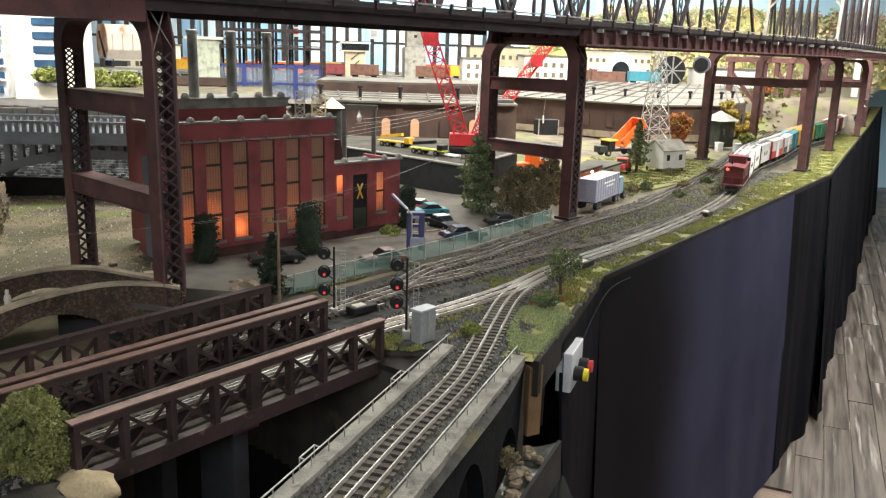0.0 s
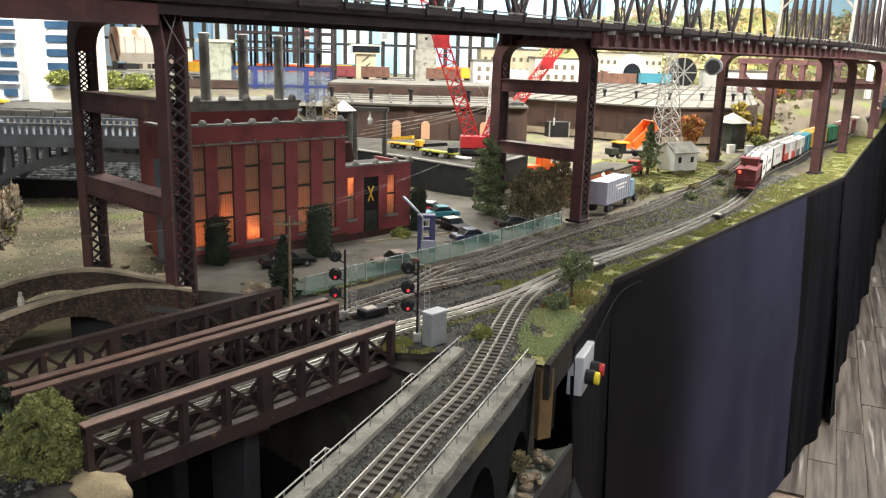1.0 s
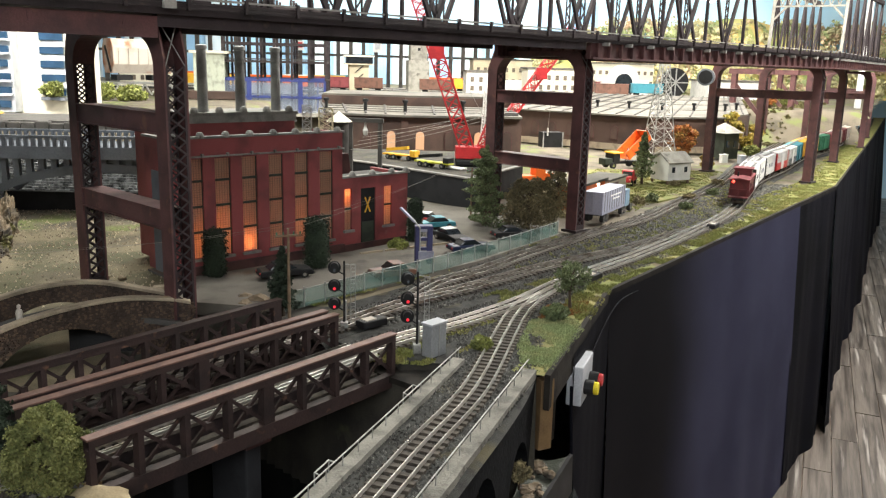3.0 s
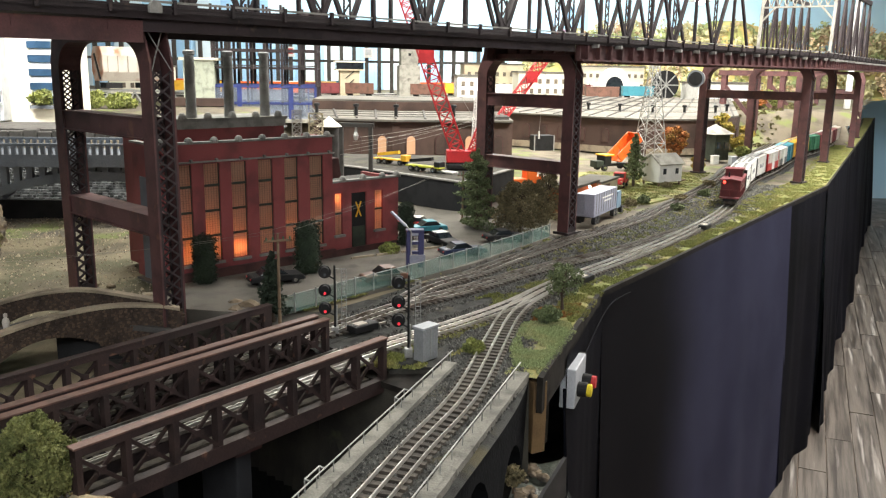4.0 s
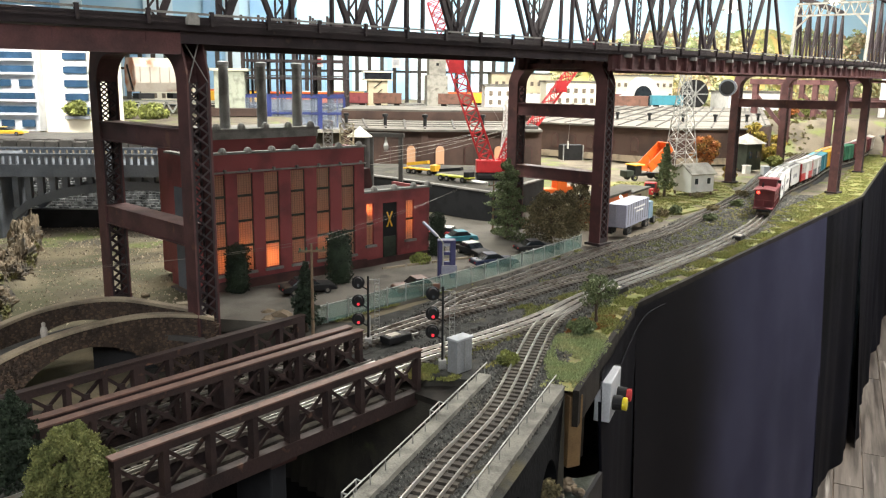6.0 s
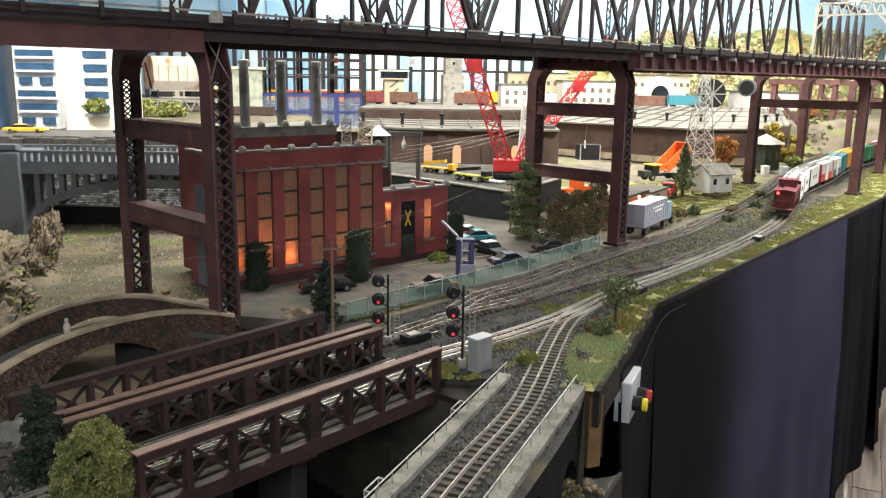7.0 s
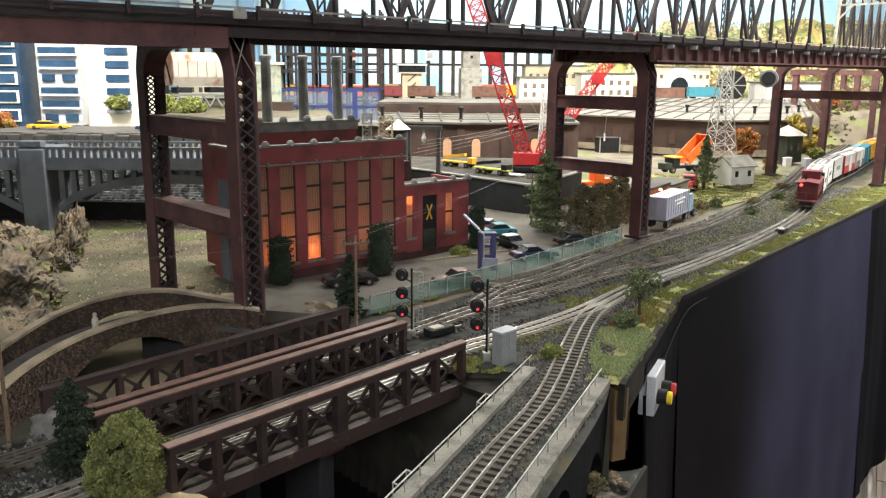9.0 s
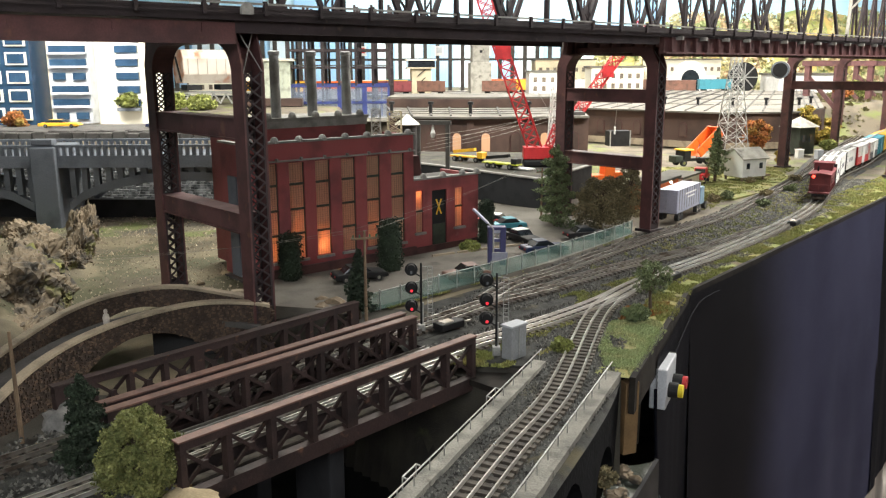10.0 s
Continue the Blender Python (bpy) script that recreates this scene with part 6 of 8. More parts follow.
FL = [(-0.235, 1.34), (-0.1, 1.49), (0.03, 1.63), (0.16, 1.79), (0.27, 1.93), (0.335, 2.02)]
fp = curve_pts(FL, 0.046)
for (p, h), (q, g) in zip(fp, fp[1:]):
    part("fence_mesh", B().beam((p.x, p.y, 0.016), (q.x, q.y, 0.016), 0.0006, 0.03), MESH, fc)
    part("top_rail", B().tube((p.x, p.y, 0.031), (q.x, q.y, 0.031), 0.0007, 5), GALV, fc)
for p, h in fp:
    part("fence_post", B().tube((p.x, p.y, 0), (p.x, p.y, 0.034), 0.0013, 6), GALV, fc)

# ---- road vehicles ----
def wheels(parent, xs, half, r, t):
    for x in xs:
        for sgn in (-1, 1):
            w = part("wheel", B().tube((x, sgn * half, r), (x, sgn * (half - t), r), r, 14), TYRE, parent)
            part("hub", B().tube((x, sgn * (half + 0.0004), r), (x, sgn * (half - 0.001), r), r * 0.5, 10), CHROME, w)


def car(name, x, y, rz, paint, label, z=0.0015, roof=None, long=0.1):
    c = thing(name, x, y, z, rz, label, "car", "parked cars")
    k = long / 0.1
    side = [(-0.05, 0.006), (-0.05, 0.015), (-0.046, 0.0175), (-0.03, 0.0185), (0.018, 0.0185), (0.046, 0.016), (0.05, 0.012), (0.05, 0.006)]
    m = Matrix(((1, 0, 0, 0), (0, 0, 1, 0), (0, 1, 0, 0), (0, 0, 0, 1)))
    part("body", B().slab([(px * k, pz) for px, pz in side], -0.0195, 0.0195, m), paint, c, bevel=0.002)
    cabin = [(-0.034, 0.0183), (-0.022, 0.0278), (0.004, 0.0283), (0.02, 0.0183)]
    part("glasshouse", B().slab([(px * k, pz) for px, pz in cabin], -0.0168, 0.0168, m), CARGLASS, c, bevel=0.0015)
    part("roof", B().box(-0.0095 * k, 0, 0.0286, 0.026 * k, 0.031, 0.0014), roof or paint, c, bevel=0.0006)
    for sgn in (-1, 1):
        part("headlight", B().box(0.0502 * k, sgn * 0.0135, 0.0125, 0.001, 0.006, 0.003), CHROME, c)
        part("tail_light", B().box(-0.0502 * k, sgn * 0.0135, 0.0135, 0.001, 0.006, 0.003), RED, c)
    for e in (-1, 1):
        part("bumper", B().box(e * 0.051 * k, 0, 0.008, 0.002, 0.038, 0.003), CHROME, c)
    wheels(c, (-0.031 * k, 0.032 * k), 0.0197, 0.0068, 0.006)
    return c


car("black_sedan", -0.262, 1.56, 24, BLACK, "shiny black sedan parked beside the brick plant")
car("brown_car", -0.065, 1.568, 205, BROWN, "brown vintage car parked near the fence", long=0.085)
car("teal_car", 0.03, 2.05, 200, TEAL, "teal vintage car parked in the lot")
car("red_car", 0.0, 2.11, 160, RED, "red and white vintage car parked in the lot", roof=WHITE)
car("police_car", 0.062, 1.905, 300, BLACK, "black car with a white roof parked in the lot", roof=WHITE)
car("navy_car", 0.1, 1.795, 20, NAVY, "dark navy car parked at the fence")
car("dark_pickup", 0.21, 1.945, 15, BLACK, "black car parked under the trees")
car("yellow_taxi", -1.5, 2.98, 2, YELLOW, "yellow taxi on the raised street", z=0.182, long=0.145)
car("dark_convertible", -1.14, 2.98, 2, NAVY, "dark open car on the raised street", z=0.18)
# indigo upright loader with its board
ks = thing("indigo_tower", -0.004, 1.69, 0.0015, 4, "upright indigo steel hoist tower in the parking lot", "hoist")
for e in (-0.012, 0.012):
    part("column", B().box(e, 0, 0.037, 0.011, 0.02, 0.074), PURPLE, ks, bevel=0.001)
for z in (0.012, 0.03, 0.05, 0.068):
    part("cross_tie", B().box(0, -0.004, z, 0.016, 0.01, 0.006), PURPLE if z != 0.068 else SILVER, ks)
part("head_block", B().box(0, 0.0, 0.074, 0.036, 0.022, 0.006), PURPLE, ks, bevel=0.001)
part("hook_block", B().box(0, -0.009, 0.06, 0.006, 0.004, 0.008), CHROME, ks)
sg = thing("notice_board", 0.0, 1.625, 0.0, 8, "white board on two legs at the fence", "sign")
part("board", B().box(0, 0, 0.032, 0.03, 0.002, 0.016), SILVER, sg)
for e in (-0.013, 0.013):
    part("leg", B().box(e, 0.002, 0.014, 0.002, 0.002, 0.03), GALV, sg)
lp = thing("street_lamp", -0.012, 1.64, 0.0, 150, "grey street lamp with a slanted tube head", "street lamp")
part("post", B().tube((0, 0, 0), (0, 0, 0.082), 0.0017, 8), GALV, lp)
part("arm", B().tube((0, 0, 0.082), (0.018, 0, 0.1), 0.0014, 6), GALV, lp)
part("head", B().beam((0.012, 0, 0.093), (0.045, 0, 0.118), 0.006, 0.004), SILVER, lp, bevel=0.001)
kb = thing("kerb", 0, 0, 0, 0, "pale timber kerb pieces along the plant", "kerb", "", "structure")
for i in range(5):
    a = Vector((-0.135 + 0.052 * i, 1.755 + 0.032 * i, 0.003))
    part("kerb_piece", B().beam(a, a + Vector((0.046, 0.028, 0)), 0.005, 0.005), CAPSTONE, kb)


def semi(x, y, rz):
    s = thing("semi_truck", x, y, 0.0, rz, "silver box semi trailer with a light blue cab", "truck")
    part("trailer", B().box(0.09, 0, 0.0515, 0.19, 0.052, 0.06), SILVER, s, bevel=0.001)
    for i in range(9):
        part("side_rib", B().box(0.01 + i * 0.02, -0.0265, 0.055, 0.0012, 0.0012, 0.052), GALV, s)
    for r_ in range(2):
        part("lettering_bar", B().box(0.1, -0.0268, 0.066 - 0.01 * r_, 0.09 - 0.03 * r_, 0.001, 0.004), WHITE, s, "pale lettering bar")
    for e in (-0.013, 0.013):
        part("rear_door", B().box(-0.006, e, 0.055, 0.002, 0.0245, 0.052), SILVER, s)
    part("chassis", B().box(0.1, 0, 0.023, 0.2, 0.03, 0.008), BLACK, s)
    cabp = part("cab", B().box(0.217, 0, 0.041, 0.036, 0.046, 0.048).box(0.244, 0, 0.03, 0.022, 0.036, 0.026), mat("pale_blue_paint", (0.25, 0.38, 0.5), 0.4), s, bevel=0.002)
    part("windscreen", B().box(0.2355, 0, 0.053, 0.001, 0.04, 0.016), CARGLASS, cabp)
    wheels(s, (0.015, 0.035, 0.17, 0.19, 0.245), 0.026, 0.0105, 0.01)


semi(0.448, 2.17, 58)
# orange depot with a lamp
dp = thing("orange_depot", 0.442, 2.385, 0.0, 57, "orange shed with a grey roof and a lit lamp", "shed")
part("body", B().box(0.05, 0.0, 0.035, 0.2, 0.07, 0.07), ORANGE, dp, bevel=0.001)
part("roof", B().box(0.05, 0.0, 0.074, 0.214, 0.084, 0.007), ROOFGREY, dp)
part("door", B().box(0.03, -0.0355, 0.024, 0.05, 0.002, 0.046), MAROON, dp)
part("lamp_bulb", B().rock(0.06, -0.046, 0.067, 0.004, 0.004, 0.004, 1, 0.0, 2), LAMPWHITE, dp, "glowing lamp bulb")
fs = thing("flat_store", 0.58, 2.62, 0.0, 57, "brown store with a flat grey roof", "shed")
part("body", B().box(0.0, 0.0, 0.03, 0.16, 0.09, 0.06), BEIGE, fs)
part("roof", B().box(0.0, 0.0, 0.063, 0.17, 0.1, 0.006), ROOFGREY, fs)
part("front_panel", B().box(-0.03, -0.046, 0.03, 0.06, 0.003, 0.045), BROWN, fs)


def small_truck(name, x, y, rz, paint, label, k=1.0):
    s = thing(name, x, y, 0.0, rz, label, "truck")
    part("hood", B().box(0.028 * k, 0, 0.019 * k, 0.024 * k, 0.026 * k, 0.016 * k), paint, s, bevel=0.002)
    cabp = part("cab", B().box(0.006 * k, 0, 0.027 * k, 0.024 * k, 0.034 * k, 0.032 * k), paint, s, bevel=0.003)
    part("windscreen", B().box(0.0182 * k, 0, 0.034 * k, 0.001, 0.028 * k, 0.011 * k), CARGLASS, cabp)
    part("bed", B().box(-0.03 * k, 0, 0.017 * k, 0.05 * k, 0.034 * k, 0.01 * k), paint, s, bevel=0.001)
    part("bumper", B().box(0.042 * k, 0, 0.009 * k, 0.003, 0.036 * k, 0.005), CHROME, s)
    for e in (-0.011, 0.011):
        part("headlight", B().box(0.0405 * k, e * k, 0.02 * k, 0.001, 0.005, 0.005), CHROME, s)
    wheels(s, (-0.03 * k, 0.026 * k), 0.018 * k, 0.0085 * k, 0.007)
    return s


small_truck("red_pickup", 0.735, 2.905, 245, RED, "small bright red vintage truck on the grass", 1.2)
small_truck("orange_tractor", 0.4, 2.86, 15, ORANGE, "orange loader parked behind the trees", 1.5)
# dump truck with its bed raised
dt = thing("dump_truck", 0.86, 3.42, 0.0, 205, "orange dump truck with its bed raised", "truck")
part("chassis", B().box(0, 0, 0.022, 0.17, 0.03, 0.01), BLACK, dt)
part("cab", B().box(0.07, 0, 0.04, 0.034, 0.056, 0.04), BLACK, dt, bevel=0.003)
part("cab_roof", B().box(0.066, 0, 0.063, 0.05, 0.064, 0.006), YELLOW, dt, "amber cab roof", bevel=0.002)
part("engine_hood", B().box(0.104, 0, 0.028, 0.04, 0.044, 0.026), FRAMEGREEN, dt, bevel=0.003)
tip = pose(-0.045, 0, 0.076, 0, 38, 0)
bed = B().slab([(-0.068, -0.032), (0.068, -0.032), (0.068, 0.032), (-0.068, 0.032)], 0, 0.003, tip)
for e in (-0.032, 0.032):
    bed.slab([(-0.068, 0), (0.068, 0), (0.068, 0.036), (-0.068, 0.042)], -0.0015, 0.0015, tip @ pose(0, e, 0, 90, 0, 0))
    for k in range(5):
        bed.slab([(-0.06 + 0.03 * k, 0), (-0.055 + 0.03 * k, 0), (-0.055 + 0.03 * k, 0.037), (-0.06 + 0.03 * k, 0.037)], -0.0028, 0.0028, tip @ pose(0, e, 0, 90, 0, 0))
bed.slab([(0, -0.032), (0.042, -0.032), (0.042, 0.032), (0, 0.032)], -0.002, 0.001, tip @ pose(-0.067, 0, 0, 0, -90, 0))
part("tipper_bed", bed, ORANGE, dt, "orange tipped bed")
part("hoist_ram", B().tube((0, 0, 0.025), (-0.01, 0, 0.08), 0.005, 8), CHROME, dt)
wheels(dt, (-0.065, -0.035, 0.085), 0.029, 0.013, 0.012)

# ---- white shed ----
sh = thing("white_shed", 0.91, 2.99, 0.0, 28, "white clapboard shed with a pitched grey roof", "shed")
m = Matrix(((0, 0, 1, 0), (1, 0, 0, 0), (0, 1, 0, 0), (0, 0, 0, 1)))
part("wall", B().slab([(-0.042, 0.012), (0.042, 0.012), (0.042, 0.075), (0.0, 0.105), (-0.042, 0.075)], -0.055, 0.055, m), WHITE, sh)
for e in (-1, 1):
    part("roof_slope", B().slab([(-0.062, 0.0), (0.062, 0.0), (0.062, 0.06), (-0.062, 0.06)], 0, 0.004, Matrix.Translation((0, 0, 0.107)) @ (pose(0, 0, 0, -35.5, 0, 0) if e > 0 else pose(0, 0, 0, -35.5, 0, 180))), CONCRETE, sh)
for xx in (-0.03, 0.03):
    part("window", B().box(xx, -0.0425, 0.05, 0.014, 0.002, 0.02), CARGLASS, sh)
part("door", B().box(0.056, 0.0, 0.038, 0.002, 0.022, 0.05), BROWN, sh)
part("porch", B().box(0.075, 0, 0.012, 0.036, 0.06, 0.005), WOODPOLE, sh)
for xx in (-0.05, 0.05):
    for yy in (-0.037, 0.037):
        part("stilt", B().box(xx, yy, 0.006, 0.006, 0.006, 0.014), WOODPOLE, sh)
# dark shelter by the yellow tree
ds = thing("trackside_shelter", 1.43, 3.86, 0.0, 30, "dark green trackside shelter with a grey pyramid roof", "shed")
part("wall", B().box(0, 0, 0.06, 0.1, 0.09, 0.12), FRAMEGREEN, ds)
part("roof", B().add([(-0.065, -0.06, 0.12), (0.065, -0.06, 0.12), (0.065, 0.06, 0.12), (-0.065, 0.06, 0.12), (0, 0, 0.165)], [(0, 1, 4), (1, 2, 4), (2, 3, 4), (3, 0, 4), (3, 2, 1, 0)]), CONCRETE, ds)
for xx in (-0.025, 0.025):
    part("window", B().box(xx, -0.046, 0.07, 0.02, 0.003, 0.03), BLUEGLASS, ds)
for i, (x, y, mt, lab) in enumerate(((1.36, 3.66, WHITE, "small white trackside box"), (1.43, 3.63, GREYBOX, "small grey trackside box"))):
    eb = thing("trackside_box", x, y, 0, 20, lab, "cabinet", "trackside boxes")
    part("case", B().box(0, 0, 0.018, 0.03, 0.022, 0.036), mt, eb, bevel=0.001)
    part("lid", B().box(0, 0, 0.037, 0.033, 0.025, 0.003), mt, eb)

# ---- lattice pylon ----
def lattice_mast(name, x, y, z, h, w0, w1, material, label, rz=10, panels=10, bar=0.0028):
    p = thing(name, x, y, z, rz, label, "lattice tower")
    cs = ((-1, -1), (1, -1), (1, 1), (-1, 1))
    lv = [h * (1 - (1 - i / panels) ** 1.25) for i in range(panels + 1)]
    wd = [(w0 + (w1 - w0) * min(1, (v / h) / 0.8)) / 2 for v in lv]
    for a, b2 in cs:
        b = B()
        for i in range(panels):
            b.beam((a * wd[i], b2 * wd[i], lv[i]), (a * wd[i + 1], b2 * wd[i + 1], lv[i + 1]), bar * 1.25, bar * 1.25)
        part("leg", b, material, p)
    for k in range(4):
        (a, b2), (c, d) = cs[k], cs[(k + 1) % 4]
        b = B()
        for i in range(panels):
            b.beam((a * wd[i], b2 * wd[i], lv[i]), (c * wd[i + 1], d * wd[i + 1], lv[i + 1]), bar * 0.8, bar * 0.8)
            b.beam((c * wd[i], d * wd[i], lv[i]), (a * wd[i + 1], b2 * wd[i + 1], lv[i + 1]), bar * 0.8, bar * 0.8)
            b.beam((a * wd[i + 1], b2 * wd[i + 1], lv[i + 1]), (c * wd[i + 1], d * wd[i + 1], lv[i + 1]), bar * 0.8, bar * 0.8)
        part("bracing", b, material, p)
    return p


lattice_mast("power_pylon", 0.99, 3.42, 0, 0.5, 0.112, 0.032, GALV, "pale grey steel lattice power pylon beside the shed", panels=11, bar=0.0024)
lattice_mast("small_mast", 0.24, 2.95, 0.06, 0.26, 0.05, 0.03, WHITE, "white lattice mast beside the red crane", panels=8, bar=0.002)
lattice_mast("light_mast", -0.296, 2.2, 0.0, 0.284, 0.03, 0.022, GALV, "small grey lattice mast behind the plant", panels=14, bar=0.0016)

# ---- the train ----
HOPPERROOF = mat("hopper_roof", (0.6, 0.6, 0.58), 0.6, 0, (0.42, 0.42, 0.4), 40)
TR = curve_pts(A_LINE, 0.002)


def on_track(dist):
    return TR[min(len(TR) - 1, int(dist / 0.002))]


def trucks(parent, xs):
    for x in xs:
        t = part("bogie", B().box(x, -0.0175, 0.0125, 0.034, 0.003, 0.007).box(x, 0.0175, 0.0125, 0.034, 0.003, 0.007).box(x, 0, 0.013, 0.008, 0.034, 0.005), BLACK, parent)
        for dx in (-0.011, 0.011):
            part("wheelset", B().tube((x + dx, -0.0165, 0.0085), (x + dx, 0.0165, 0.0085), 0.0085, 12), RAILDARK, t)


def rail_car(name, dist, length, body, ends, label, kind="box", low=None, hgt=0.066):
    p, h = on_track(dist)
    q, _ = on_track(dist - length * 0.35)
    r2, _ = on_track(dist + length * 0.35)
    rz = math.degrees(math.atan2(r2.y - q.y, r2.x - q.x))
    c = thing(name, p.x, p.y, 0.0045, rz, label, "railway car", "freight train")
    w = 0.058
    z0 = 0.022
    part("underframe", B().box(0, 0, 0.02, length, 0.03, 0.008), BLACK, c)
    bd = part("body", B().box(0, 0, z0 + hgt / 2, length - 0.012, w, hgt), body, c, bevel=0.0012)
    for e in (-1, 1):
        part("end_panel", B().box(e * (length / 2 - 0.0045), 0, z0 + hgt / 2, 0.005, w + 0.001, hgt), ends, c)
        part("coupler", B().box(e * (length / 2 + 0.004), 0, 0.021, 0.014, 0.006, 0.006), RAILDARK, c)
    if low:
        for e in (-1, 1):
            part("side_band", B().box(0, e * (w / 2 + 0.0006), z0 + hgt * 0.22, length - 0.013, 0.0012, hgt * 0.42), low, c)
    roof = part("roof", B().slab([(-w / 2 - 0.001, 0), (w / 2 + 0.001, 0), (w / 2, 0.002), (0, 0.006), (-w / 2, 0.002)], -length / 2 + 0.004, length / 2 - 0.004, Matrix.Translation((0, 0, z0 + hgt)) @ m), HOPPERROOF if kind == "hopper" else body, c)
    part("roof_walk", B().box(0, 0, z0 + hgt + 0.0075, length - 0.01, 0.009, 0.0015), GALV, c)
    if kind == "hopper":
        for i in range(4):
            for e in (-1, 1):
                part("hatch", B().tube(((i - 1.5) * length * 0.21, e * 0.016, z0 + hgt + 0.004), ((i - 1.5) * length * 0.21, e * 0.016, z0 + hgt + 0.0075), 0.006, 10), GALV, c)
        for i in range(3):
            for e in (-1, 1):
                part("lettering_bar", B().box((i - 1) * 0.026, e * (w / 2 + 0.0005), z0 + hgt * 0.5, 0.011 if i != 1 else 0.006, 0.001, 0.014), WHITETEXT, c, "grey lettering bar")
    else:
        for e in (-1, 1):
            part("sliding_door", B().box(0, e * (w / 2 + 0.001), z0 + hgt * 0.46, length * 0.22, 0.002, hgt * 0.88), body, c)
            for i in range(8):
                part("side_rib", B().box((i - 3.5) * length * 0.115, e * (w / 2 + 0.0006), z0 + hgt / 2, 0.0012, 0.0012, hgt * 0.94), body, c)
    for sx in (-1, 1):
        for e in (-1, 1):
            lb = B()
            for i in range(5):
                lb.box(sx * (length / 2 - 0.014), e * (w / 2 + 0.002), z0 + 0.006 + i * 0.011, 0.012, 0.001, 0.001)
            part("grab_ladder", lb, ends, c)
    trucks(c, (-length * 0.34, length * 0.34))
    return c


def caboose(dist):
    p, h = on_track(dist)
    c = thing("caboose", p.x, p.y, 0.0045, math.degrees(math.atan2(h.y, h.x)), "dull red wooden caboose with a cupola and a lit tail lamp", "railway car", "freight train")
    part("underframe", B().box(0, 0, 0.02, 0.2, 0.034, 0.008), BLACK, c)
    part("body", B().box(0.005, 0, 0.05, 0.15, 0.056, 0.054), CABOOSERED, c, bevel=0.0012)
    for e in (-1, 1):
        part("platform", B().box(e * 0.09, 0, 0.025, 0.028, 0.056, 0.003), CABOOSERED, c)
        b = B()
        for yy in (-0.025, 0.0, 0.025):
            b.tube((e * 0.102, yy, 0.026), (e * 0.102, yy, 0.05), 0.0009, 6)
        b.tube((e * 0.102, -0.026, 0.05), (e * 0.102, 0.026, 0.05), 0.0009, 6)
        part("end_railing", b, CABOOSERED, c)
        for xx in (-0.045, 0.0, 0.05):
            wd = part("window", B().box(xx, e * 0.0284, 0.056, 0.012, 0.0012, 0.016), CARGLASS, c)
            part("frame", B().box(xx, e * 0.0282, 0.056, 0.015, 0.001, 0.019), CABOOSERED, wd)
        for i in range(12):
            part("side_batten", B().box(-0.065 + i * 0.0125, e * 0.0283, 0.034, 0.001, 0.001, 0.02), CABOOSERED, c)
    part("roof", B().slab([(-0.031, 0), (0.031, 0), (0.03, 0.002), (0.0, 0.006), (-0.03, 0.002)], -0.1, 0.1, Matrix.Translation((0, 0, 0.077)) @ m), CABOOSERED, c)
    cu_ = part("cupola", B().box(0.02, 0, 0.09, 0.05, 0.05, 0.022), CABOOSERED, c, bevel=0.001)
    part("cupola_roof", B().box(0.02, 0, 0.102, 0.058, 0.058, 0.003), CABOOSERED, cu_)
    for e in (-1, 1):
        part("cupola_window", B().box(0.02, e * 0.0253, 0.092, 0.02, 0.001, 0.01), CARGLASS, cu_)
    part("stove_pipe", B().tube((-0.04, 0.01, 0.08), (-0.04, 0.01, 0.096), 0.0025, 8), BLACK, c)
    part("tail_lamp", B().rock(-0.1, 0.016, 0.072, 0.0045, 0.0045, 0.0045, 1, 0.0, 2), TAILRED, c, "lit red tail lamp")
    trucks(c, (-0.06, 0.06))
    return c


START = min(range(len(TR)), key=lambda i: (TR[i][0] - Vector((1.0, 2.54, 0))).length) * 0.002
caboose(START)
d0 = START + 0.115
CARS = [("covered_hopper", 0.19, WHITE, BLACK, "white covered hopper car with black ends", "hopper", None), ("covered_hopper", 0.19, WHITE, BLACK, "white covered hopper car with black ends", "hopper", None),
        ("covered_hopper", 0.19, WHITE, BLACK, "white covered hopper car with black ends", "hopper", None), ("red_white_car", 0.2, WHITE, RED, "white car with a red lower band", "box", RED),
        ("refrigerator_car", 0.2, WHITE, WHITE, "white refrigerator car with a navy lower band", "box", NAVY), ("box_car", 0.2, TEAL, TEAL, "teal blue steel box car in the train", "box", None), ("box_car", 0.2, YELLOW, YELLOW, "yellow steel box car in the train", "box", None),
        ("box_car", 0.2, YELLOW, YELLOW, "yellow steel box car in the train", "box", None), ("box_car", 0.2, GREEN, GREEN, "green steel box car in the train", "box", None), ("box_car", 0.2, MAROON, MAROON, "maroon steel box car in the train", "box", None),
        ("box_car", 0.2, OLDWHITE, OLDWHITE, "stained white box car in the train", "box", None), ("box_car", 0.2, MAROON, MAROON, "maroon steel box car in the train", "box", None), ("box_car", 0.2, OLDWHITE, OLDWHITE, "stained white box car in the train", "box", None)]
for nm, ln, bd, en, lab, kd, lw in CARS:
    rail_car(nm, d0 + ln / 2, ln, bd, en, lab, kd, lw)
    d0 += ln + 0.018

# ---- construction terrace behind the plant ----
TERR = [(-0.32, 2.86), (-0.17, 2.72), (0.145, 2.375), (0.33, 2.72), (0.3, 3.15), (-0.3, 3.2)]
tc = thing("terrace", 0, 0, 0, 0, "raised construction terrace with a dark retaining wall", "terrace", "", "structure")
part("fill", B().prism(TERR, -0.02, 0.076), DARKSOIL, tc)
